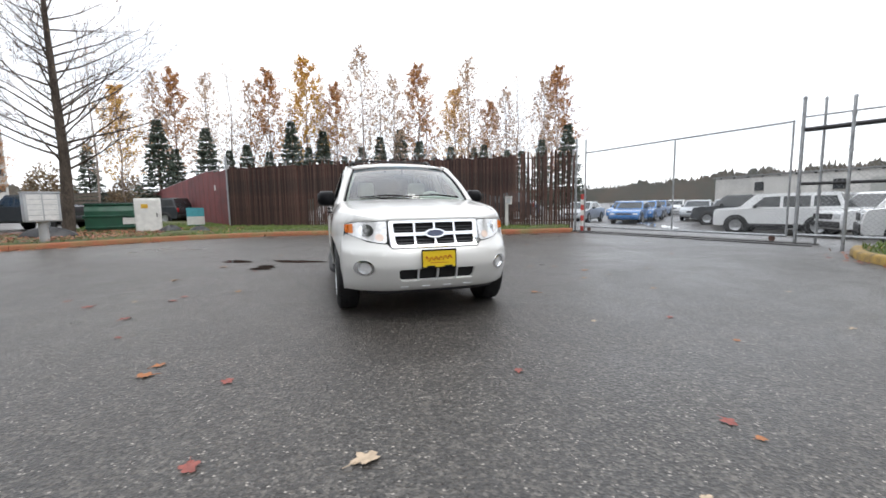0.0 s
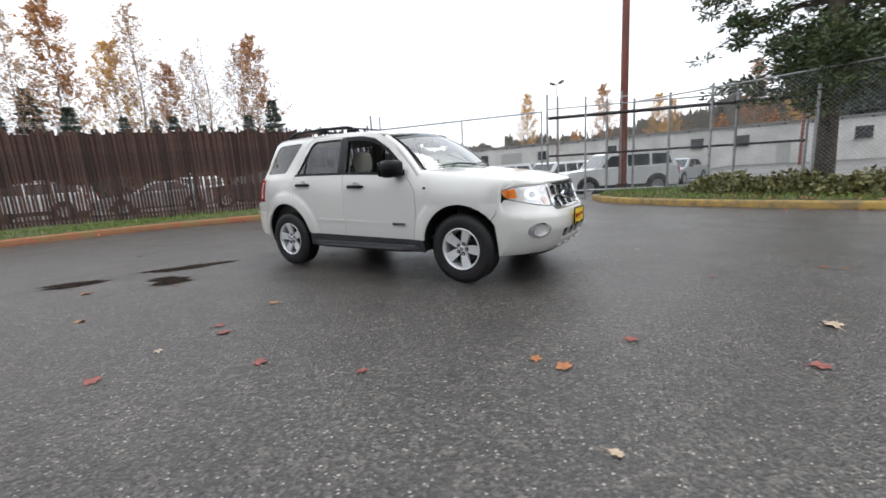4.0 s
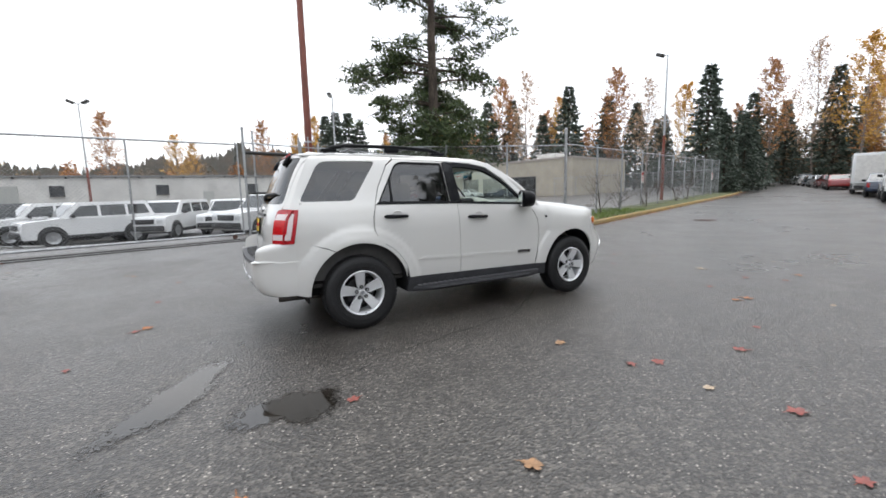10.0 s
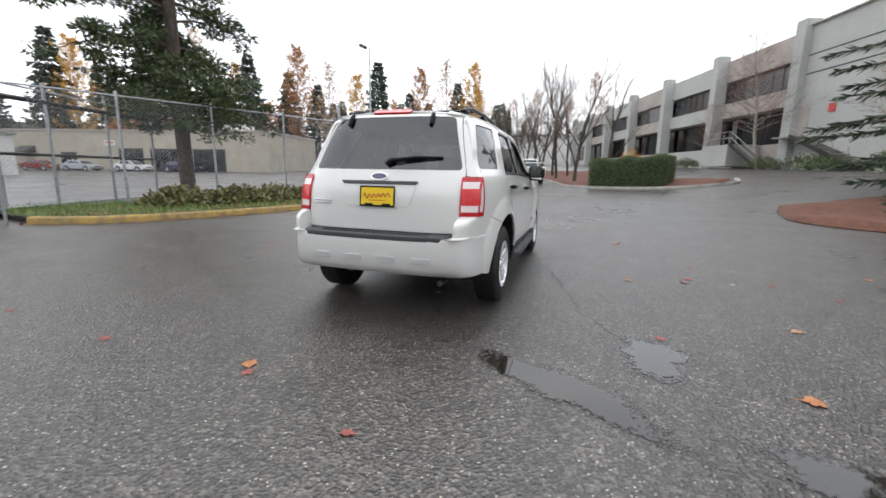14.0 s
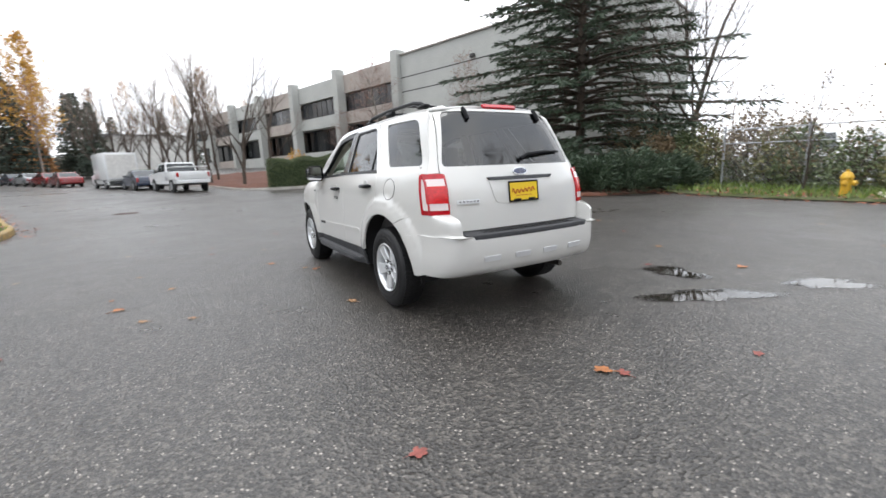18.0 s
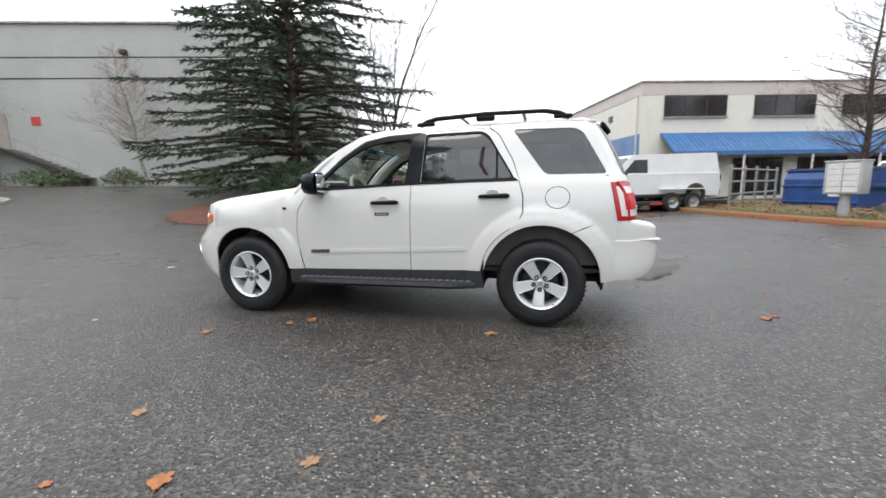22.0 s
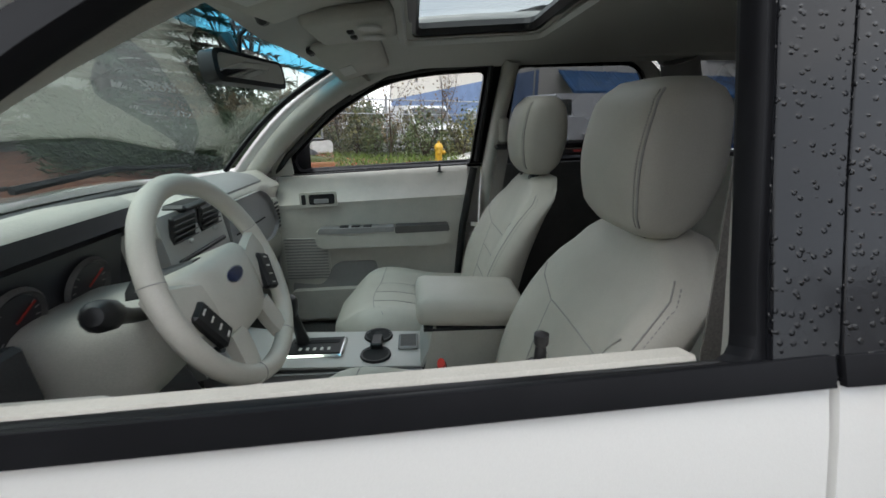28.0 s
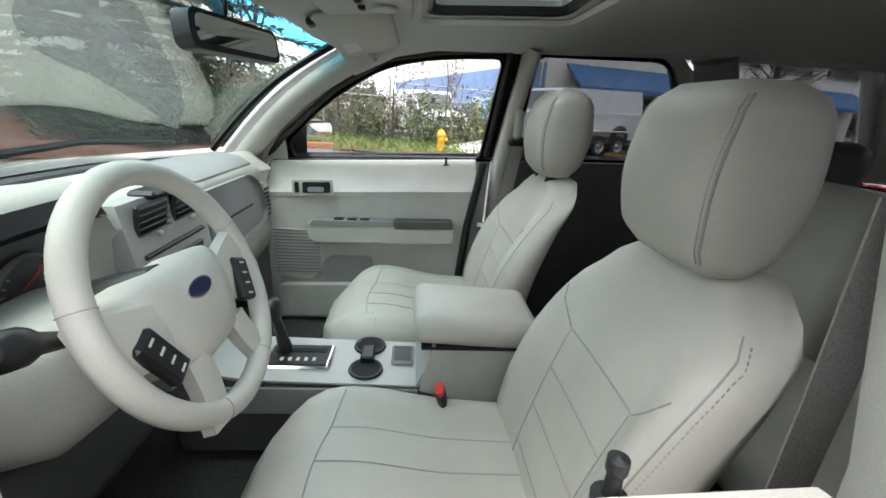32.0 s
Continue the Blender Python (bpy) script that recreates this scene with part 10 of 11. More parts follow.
def shop():
    # first axis along the street front, outward is -second axis
    C = Vector((-23.9, 7.4))
    F = Vector((-0.28, 0.96))
    M = Matrix(((F.x, -0.96, 0, C.x), (F.y, -0.28, 0, C.y), (0, 0, 1, gz(C.x, C.y)), (0, 0, 0, 1)))
    ob = thing("shop_building", "cream two-storey shop building with blue metal awning", "building", M)
    part("wall", Geo().box((14, 18, 3.1), (28.6, 36.0, 6.4)), SHEETWHITE, ob, "cream painted upper wall")
    part("parapet", Geo().box((14, 18, 6.66), (28.64, 36.04, 0.72)), PINKBAND, ob, "faded pinkish parapet band")
    part("coping", Geo().box((14, 18, 7.06), (28.8, 36.2, 0.09)), CONCRETE, ob)
    part("blue_band", Geo().box((-0.31, 18, 2.2), (0.03, 35.9, 3.7)), BLUEWALL, ob, "faded blue painted lower wall")
    part("downpipe", Geo().tube([(-0.36, 0.4, 0.2), (-0.36, 0.4, 6.3)], 0.05, 8), SHEETWHITE, ob)
    for s in (4.0, 10.0, 16.0, 24.0):
        part("wall_vent", Geo().box((-0.34, s, 5.5), (0.08, 0.5, 0.35)), FRAMEDARK, ob)
    I = Matrix()
    for s in (1.1, 6.75, 12.4, 18.0, 23.6):
        windows_row(ob, I, s, s + 3.9, 1, 5.02, 6.25, 0.0, DARKGLASS, 2)
    for i in range(34):
        s = 0.95 + i * 1.16
        if s > 27:
            break
        g = Geo().prism([(0.0, 4.06), (-1.55, 2.86), (-1.55, 2.62), (-1.50, 2.62), (-1.50, 2.80), (0.0, 3.98)], s, s + 1.16, Matrix(((0, 0, 1, 0), (1, 0, 0, 0), (0, 1, 0, 0), (0, 0, 0, 1))))
        pn = part("awning_panel", g, BLUESHEET, ob, "" if i else "blue ribbed metal awning", smooth=0)
        for q in (0.06, 0.35, 0.64, 0.93):
            g = Geo().tube([(s + q, 0.0, 4.09), (s + q, -1.55, 2.89)], 0.025, 4)
            part("rib", g, BLUESHEET, pn)
    for i in range(6):
        s = 1.4 + i * 4.2
        fr = part("shopfront", Geo().box((s + 1.7, -0.03, 1.35), (3.2, 0.10, 2.3)), FRAMEDARK, ob)
        part("pane", Geo().box((s + 1.0, -0.09, 1.4), (1.5, 0.03, 2.0)), DARKGLASS, fr)
        part("pane", Geo().box((s + 2.55, -0.09, 1.4), (1.3, 0.03, 2.0)), DARKGLASS, fr)
        part("awning_post", Geo().tube([(s - 0.4, -1.5, 0.0), (s - 0.4, -1.5, 2.7)], 0.05, 8), SHEETWHITE, ob)


shop()


def far_buildings():
    a, b = Vector((53, 41)), Vector((48.8, -20))
    n, d = along(a, b)
    ob = thing("warehouse", "long low dirty white warehouse behind the car lot", "building", upright(a.x, a.y, d, 0.0))
    part("wall", Geo().box((n / 2, 6, 1.4), (n, 12, 5.0)), GREYWHITE, ob)
    part("eave", Geo().box((n / 2, 6, 3.96), (n + 0.5, 12.5, 0.16)), ROOFGREY, ob)
    for i in range(30):
        part("eave_bracket", Geo().box((1 + i * (n - 2) / 29, -0.12, 3.80), (0.12, 0.24, 0.16)), FRAMEDARK, ob)
    windows_row(ob, Matrix(), 6, 7.2, 1, 2.0, 3.1, 0.0, WINDARK, 1)
    for s in (15, 24, 33, 42, 46, 55):
        windows_row(ob, Matrix(), s, s + 1.2, 1, 1.9, 3.0, 0.0, WINDARK, 1)
    for s in (38, 50):
        part("door", Geo().box((s, -0.03, 1.1), (1.1, 0.06, 2.2)), TILTUP, ob, "grey steel door")
    part("loading_door", Geo().box((20, -0.03, 1.5), (3.2, 0.06, 3.0)), TILTUP, ob, "grey roller door")
    # beige building
    d2 = Vector((0.80, -0.60))
    M2 = upright(85.7, -31.2, (-0.974, -0.226), gz(60, -37) - 0.1)
    be = thing("beige_building", "low beige stucco commercial building with dark bays", "building", M2)
    part("wall", Geo().box((24, 8, 2.7), (48, 16, 5.6)), BEIGE, be)
    part("parapet", Geo().box((24, 8, 5.6), (48.3, 16.3, 0.25)), TILTPINK, be)
    part("roof_unit", Geo().box((41, 5, 6.2), (3.5, 2.5, 1.1), bevel=0.1), GREYWHITE, be, "rooftop ventilation unit")
    for s, w, h in ((4, 3.0, 2.8), (18.5, 2.4, 2.6), (28.0, 3.6, 3.2), (33.0, 4.2, 3.2), (39.5, 4.6, 3.2)):
        bay = part("door_bay", Geo().box((s, -0.04, h / 2), (w, 0.12, h)), FRAMEDARK, be)
        for j in range(3):
            part("pane", Geo().box((s - w / 3 + j * w / 3, -0.11, h / 2), (w / 3 - 0.2, 0.04, h - 0.4)), DARKGLASS, bay)
    sg = part("sign_board", Geo().box((25.0, -0.08, 3.9), (1.6, 0.12, 0.7)), SIGNWHITE, be)
    part("text_bar", Geo().box((25.0, -0.15, 3.95), (1.2, 0.02, 0.2)), SIGNRED, sg)
    aw = part("entrance_awning", Geo().prism([(0, 3.4), (-1.6, 2.6), (-1.6, 2.5), (0, 2.5)], 11.0, 13.4, Matrix(((0, 0, 1, 0), (1, 0, 0, 0), (0, 1, 0, 0), (0, 0, 0, 1)))), FRAMEDARK, be, "dark canvas entrance awning")
    fp = thing("flagpole", "slim white flagpole with a furled red flag", "flagpole", upright(54.0, -33.2, (1, 0)))
    part("pole", Geo().tube([(0, 0, 0), (0, 0, 9.5)], 0.05, 8), SIGNWHITE, fp)
    part("flag", Geo().tube([(0.1, 0, 9.2), (0.16, 0.04, 8.2), (0.12, 0, 7.2)], [0.03, 0.14, 0.09], 8), SIGNRED, fp, "furled red flag")


far_buildings()


# -- vehicles --
def vehicle(name, label, category, paint, L, W, body, cab, sides, wheels, wr, group="", taper=0.16, glass_ends=(True, True), lower=None, m=None):
    """A road vehicle heading along -y: body and cabin outlines as (y, z), side windows, wheels."""
    ob = thing(name, label, category, m, group)
    sw = Matrix(((0, 0, 1, 0), (1, 0, 0, 0), (0, 1, 0, 0), (0, 0, 0, 1)))
    hw = W / 2
    out = rounded(body, 0.09, 3)
    cy = sum(p[0] for p in out) / len(out)
    cz = sum(p[1] for p in out) / len(out)
    rings = []
    for x, k in ((-hw, 0.965), (-hw + 0.05, 0.995), (-hw + 0.16, 1.0), (hw - 0.16, 1.0), (hw - 0.05, 0.995), (hw, 0.965)):
        bow = 1.0 if abs(x) < hw - 0.1 else k
        rings.append([Vector((x, cy + (y - cy) * (0.5 + 0.5 * bow), cz + (z - cz) * k)) for y, z in out])
    part("body", Geo().ring(rings), paint, ob, smooth=40)
    zb = min(z for y, z in cab)
    zt = max(z for y, z in cab)
    hx = lambda z: hw - 0.05 - max(0, z - zb) * taper
    oc = rounded(cab, 0.07, 3)
    rings = [[Vector((q * (hx(z) - e), y, z)) for y, z in oc] for q, e in ((-1, 0.0), (-1, 0.03), (1, 0.03), (1, 0.0))]
    part("cabin", Geo().ring(rings), paint, ob, smooth=40)
    for win in sides:
        wy = sum(p[0] for p in win) / len(win)
        wz = sum(p[1] for p in win) / len(win)
        for q in (-1, 1):
            vs = [Vector((q * (hx(z) + e), y, z)) for e in (-0.01, 0.008) for y, z in win]
            k = len(win)
            fs = [tuple(range(k)), tuple(range(k, 2 * k))[::-1]] + [(i, (i + 1) % k, k + (i + 1) % k, k + i) for i in range(k)]
            part("side_window", Geo().add(vs, fs), AUTOGLASS, ob)
    for e, on in enumerate(glass_ends):
        if not on:
            continue
        (ya, za), (yb, zb2) = (cab[0], cab[1]) if e == 0 else (cab[-1], cab[-2])
        s = -1 if e == 0 else 1
        vs = []
        dy, dz = yb - ya, zb2 - za
        l = math.hypot(dy, dz)
        ny, nz = (s * abs(dz) / l, abs(dy) / l)
        for off in (-0.01, 0.012):
            for t in (0.10, 0.86):
                z = lerp(za, zb2, t)
                for q in (-1, 1):
                    vs.append(Vector((q * (hx(z) - 0.07), lerp(ya, yb, t) + ny * off, z + nz * off)))
        part("windscreen" if e == 0 else "rear_window", Geo().add(vs, [(0, 1, 3, 2), (4, 6, 7, 5), (0, 4, 5, 1), (2, 3, 7, 6), (0, 2, 6, 4), (1, 5, 7, 3)]), AUTOGLASS, ob)
    y0, y1 = min(p[0] for p in body), max(p[0] for p in body)
    zl = min(p[1] for p in body)
    zh = max(z for y, z in body if y < y0 + 0.35)
    zr = max(z for y, z in body if y > y1 - 0.35)
    part("front_bumper", Geo().box((0, y0 + 0.05, zl + 0.17), (W - 0.1, 0.18, 0.24), bevel=0.05), lower or paint, ob)
    part("rear_bumper", Geo().box((0, y1 - 0.05, zl + 0.17), (W - 0.1, 0.18, 0.24), bevel=0.05), lower or paint, ob)
    part("grille", Geo().box((0, y0 + 0.03, zh - 0.20), (W * 0.50, 0.10, 0.20), bevel=0.02), PLASTICDK, ob)
    for q in (-1, 1):
        part("headlamp", Geo().box((q * (hw - 0.22), y0 + 0.06, zh - 0.19), (0.28, 0.12, 0.18), bevel=0.03), LAMPCLEAR, ob)
        part("tail_lamp", Geo().box((q * (hw - 0.10), y1 - 0.04, zr - 0.22), (0.14, 0.10, 0.28), bevel=0.03), LAMPRED, ob)
        part("door_mirror", Geo().box((q * (hw + 0.06), cab[0][0] + 0.45, zb + 0.10), (0.20, 0.10, 0.15), bevel=0.04), PLASTICDK, ob)
        if lower:
            part("sill", Geo().box((q * (hw - 0.03), (y0 + y1) / 2, zl + 0.06), (0.09, L * 0.5, 0.12), bevel=0.02), lower, ob)
        for wy in wheels:
            R = Matrix.Translation((q * (hw - 0.085), wy, wr)) @ Matrix.Rotation(radians(90 * q), 4, "Y")
            part("wheel_arch", Geo().lathe([(0.01, 0.094), (wr + 0.065, 0.094), (wr + 0.085, 0.088), (wr + 0.085, 0.0)], 24, R), PLASTICDK, ob)
            wh = part("wheel", Geo().lathe([(wr * 0.6, -0.10), (wr * 0.92, -0.10), (wr, -0.07), (wr, 0.09), (wr * 0.93, 0.125), (wr * 0.64, 0.125), (wr * 0.62, 0.11)], 24, R), TYREFAR, ob, "black tyre on alloy wheel")
            part("rim", Geo().lathe([(0.01, 0.122), (wr * 0.18, 0.122), (wr * 0.22, 0.104), (wr * 0.56, 0.108), (wr * 0.64, 0.122)], 20, R), RIMFAR, wh)
    part("underbody", Geo().box((0, (y0 + y1) / 2, zl + 0.02), (W - 0.4, L - 0.5, 0.16)), PLASTICDK, ob)
    return ob


def suv(name, label, paint, group="", lower=PLASTICDK):
    return vehicle(name, label, "car", paint, 4.4, 1.8,
                   [(-2.18, 0.32), (-2.20, 0.62), (-2.12, 0.98), (-1.05, 1.08), (2.10, 1.10), (2.20, 0.75), (2.18, 0.34)],
                   [(-1.12, 1.05), (-0.52, 1.66), (1.85, 1.70), (2.12, 1.06)],
                   [[(-0.80, 1.12), (-0.42, 1.52), (0.12, 1.55), (0.12, 1.12)], [(0.22, 1.12), (0.22, 1.55), (1.05, 1.56), (1.05, 1.13)], [(1.15, 1.14), (1.15, 1.56), (1.78, 1.55), (1.92, 1.16)]],
                   (-1.33, 1.33), 0.36, group, 0.17, lower=lower)


def sedan(name, label, paint, group=""):
    return vehicle(name, label, "car", paint, 4.6, 1.78,
                   [(-2.28, 0.28), (-2.30, 0.55), (-2.18, 0.78), (-1.0, 0.93), (1.55, 0.98), (2.22, 0.92), (2.30, 0.6), (2.28, 0.3)],
                   [(-1.02, 0.90), (-0.22, 1.40), (0.85, 1.42), (1.72, 0.95)],
                   [[(-0.55, 0.99), (-0.12, 1.32), (0.32, 1.34), (0.32, 0.99)], [(0.40, 0.99), (0.40, 1.34), (0.85, 1.33), (1.32, 1.02)]],
                   (-1.36, 1.38), 0.32, group, 0.26)


def pickup(name, label, paint, group="", bed=True):
    ob = vehicle(name, label, "pickup truck", paint, 5.7, 1.95,
                 [(-2.85, 0.45), (-2.87, 0.85), (-2.75, 1.16), (-1.40, 1.22), (0.75, 1.24), (0.78, 1.26), (2.80, 1.26), (2.85, 0.8), (2.82, 0.5)],
                 [(-1.45, 1.20), (-0.75, 1.84), (0.55, 1.86), (0.78, 1.22)],
                 [[(-1.08, 1.28), (-0.66, 1.72), (-0.20, 1.75), (-0.20, 1.28)], [(-0.12, 1.28), (-0.12, 1.75), (0.45, 1.74), (0.58, 1.30)]],
                 (-1.85, 1.78), 0.39, group, 0.16)
    part("bed_opening", Geo().box((0, 1.78, 1.262), (1.55, 1.85, 0.02)), PLASTICDK, ob, "dark open truck bed")
    part("tailgate", Geo().box((0, 2.855, 0.98), (1.5, 0.05, 0.46), bevel=0.02), paint, ob)
    return ob


def cargo_van(name, label, paint, group=""):
    return vehicle(name, label, "van", paint, 5.7, 2.0,
                   [(-2.85, 0.28), (-2.88, 0.80), (-2.78, 1.08), (-1.75, 1.22), (2.78, 1.24), (2.84, 0.8), (2.82, 0.28)],
                   [(-1.85, 1.15), (-1.05, 1.98), (2.65, 2.06), (2.80, 1.18)],
                   [[(-1.42, 1.26), (-0.95, 1.78), (-0.40, 1.80), (-0.40, 1.26)]],
                   (-1.75, 1.70), 0.37, group, 0.10, (True, True), lower=PLASTICDK)


def heading(x, y, dx, dy, z=None):
    """Stands a vehicle at (x, y) with its nose along (dx, dy)."""
    return Matrix.Translation((x, y, gz(x, y) if z is None else z)) @ Matrix.Rotation(math.atan2(dy, dx) + math.pi / 2, 4, "Z")


LOT = "cars in the fenced lot"
jeep = suv("parked_suv", "white boxy sport utility car in the fenced lot", WHITEPAINT, LOT)
jeep.matrix_basis = heading(17.4, 7.1, -0.444, 0.896)
big = suv("parked_suv", "white sport utility car with black lower trim", WHITEPAINT, LOT)
big.matrix_basis = heading(14.6, 0.25, -0.535, 0.845) @ Matrix.Scale(1.04, 4)
dark = suv("parked_suv", "dark grey sport utility car in the lot", DARKPAINT, LOT)
dark.matrix_basis = heading(21.6, 12.2, -0.444, 0.896)
bluec = sedan("parked_car", "bright blue compact car in the lot", BLUEPAINT, LOT)
bluec.matrix_basis = heading(18.8, 17.4, -0.8, -0.6)
silver = sedan("parked_car", "silver saloon car in the lot", SILVERPAINT, LOT)
silver.matrix_basis = heading(25.0, 18.0, -0.8, -0.6)
redc = sedan("parked_car", "dark red saloon car before the building", REDPAINT, "cars before the building")
redc.matrix_basis = heading(69.0, -32.6, -0.974, -0.226)
whitec = sedan("parked_car", "white saloon car before the building", WHITEPAINT, "cars before the building")
whitec.matrix_basis = heading(55.5, -35.4, -0.974, -0.226)
navy = sedan("parked_car", "dark blue saloon car beside the road", NAVYPAINT, "cars along the road")
navy.matrix_basis = heading(5.4, -34.6, 0.30, -0.95)
for ob, x, y, dx, dy in ((jeep, 19.6, 9.0, -0.444, 0.896), (jeep, 18.9, 4.3, -0.90, 0.42), (jeep, 19.2, 1.6, -0.90, 0.42), (dark, 22.3, 6.6, -0.90, 0.42), (jeep, 24.5, 1.8, -0.95, 0.3), (silver, 23.5, -1.5, -0.95, 0.3),
                         (dark, 24.6, 14.6, -0.444, 0.896), (bluec, 21.5, 19.2, -0.8, -0.6), (bluec, 22.5, 22.5, -0.8, -0.6), (silver, 16.5, 19.6, -0.8, -0.6), (silver, 28.5, 14.5, -0.8, -0.6),
                         (jeep, 26.5, 9.5, -0.7, 0.7), (jeep, 31, 6.0, -0.9, 0.3), (dark, 33, 11.0, -0.9, 0.3), (silver, 30, 20.0, -0.8, -0.6), (bluec, 27.5, 24.5, -0.8, -0.6), (whitec, 34, 23.0, -0.8, -0.6),
                         (whitec, 33, 28.0, -0.8, -0.6), (dark, 38, 18.0, -0.8, -0.6), (jeep, 40, 26.0, -0.8, -0.6), (silver, 14, 24.0, -0.8, -0.6), (navy, 12.0, 21.0, -0.8, -0.6), (jeep, 10.0, 25.0, -0.8, -0.6), (dark, 8.5, 16.5, -0.85, 0.5),
                         (silver, 5.0, 18.5, -0.85, 0.5), (jeep, 1.0, 21.0, -0.85, 0.5)):
    c = copy_thing(ob, heading(x, y, dx, dy))
    c["group"] = LOT
for ob, x, y in ((silver, 62.5, -33.6), (navy, 49.0, -37.2), (dark, 76.0, -30.6)):
    c = copy_thing(ob, heading(x, y, -0.974, -0.226))
    c["group"] = "cars before the building"
ut = pickup("utility_pickup", "white utility pickup truck parked by the mulch bed", WHITEPAINT, "vehicles along the road")
ut.matrix_basis = heading(2.9, -28.6, 0.30, -0.95)
part("ladder_rack", Geo().box((0, 2.0, 1.52), (1.8, 1.6, 0.06), bevel=0.02).box((-0.95, 1.8, 1.0), (0.14, 2.0, 0.5), bevel=0.03).box((0.95, 1.8, 1.0), (0.14, 2.0, 0.5), bevel=0.03), WHITEPAINT, ut, "white tool boxes beside the bed")


def box_truck(m):
    ob = cargo_van("box_truck", "white box truck parked along the road", WHITEPAINT, "vehicles along the road")
    ob.matrix_basis = m
    part("cargo_box", Geo().box((0, 0.95, 1.75), (2.2, 4.2, 2.1), bevel=0.05), WHITEPAINT, ob, "plain white cargo box")
    part("rear_door", Geo().box((0, 3.06, 1.75), (1.9, 0.03, 1.8), bevel=0.01), SIGNWHITE, ob)
    return ob


box_truck(heading(7.8, -40.6, 0.32, -0.95))
rd = copy_thing(redc, heading(12.9, -50.5, 0.40, -0.92))
rd["group"] = "cars along the road"
rr = random.Random(3)
for i in range(13):
    ob = (redc, silver, navy, whitec, dark, silver, jeep)[i % 7]
    c = copy_thing(ob, heading(15.4 + 2.9 * i, -56.0 - 6.0 * i, 0.5, -0.86))
    c["group"] = "cars along the road"
for x, y, dx, dy, ob in ((40, -118, 1, 0.1, whitec), (24, -112, 1, 0.1, silver), (52, -116, 1, 0.1, dark)):
    c = copy_thing(ob, heading(x, y, dx, dy))
    c["group"] = "cars along the road"
sp = pickup("pickup_truck", "silver-white pickup truck parked by the shop", WHITEPAINT)
sp.matrix_basis = heading(-17.6, 16.6, 0.62, -0.78)
pk = pickup("flatbed_pickup", "dark pickup truck with stake bed near the shop", DARKPAINT)
pk.matrix_basis = heading(-15.6, 21.5, -0.9, 0.4)
for k in range(6):
    part("stake_board", Geo().box((-0.98 if k < 3 else 0.98, 1.78, 1.40 + 0.22 * (k % 3)), (0.04, 2.0, 0.16)), WOODDECK, pk)
for x, y, dx, dy, ob in ((-12.0, 27.0, -0.9, 0.3, dark), (-9.0, 29.5, -0.9, 0.3, redc), (-14.5, 33.0, 0.2, -1, jeep), (-18.5, 30.0, 0.2, -1, navy)):
    c = copy_thing(ob, heading(x, y, dx, dy))
    c["group"] = "cars by the shop"
vb = cargo_van("work_van", "white work van behind the chain link fence", WHITEPAINT, "vans behind the fence")
vb.matrix_basis = heading(-19.5, 0.2, 0.9, 0.35)
copy_thing(vb, heading(-20.8, -3.2, 0.9, 0.35))
bt = pickup("blue_truck", "blue pickup truck behind the chain link fence", BLUEPAINT)
bt.matrix_basis = heading(-18.8, 3.4, 0.95, 0.2)


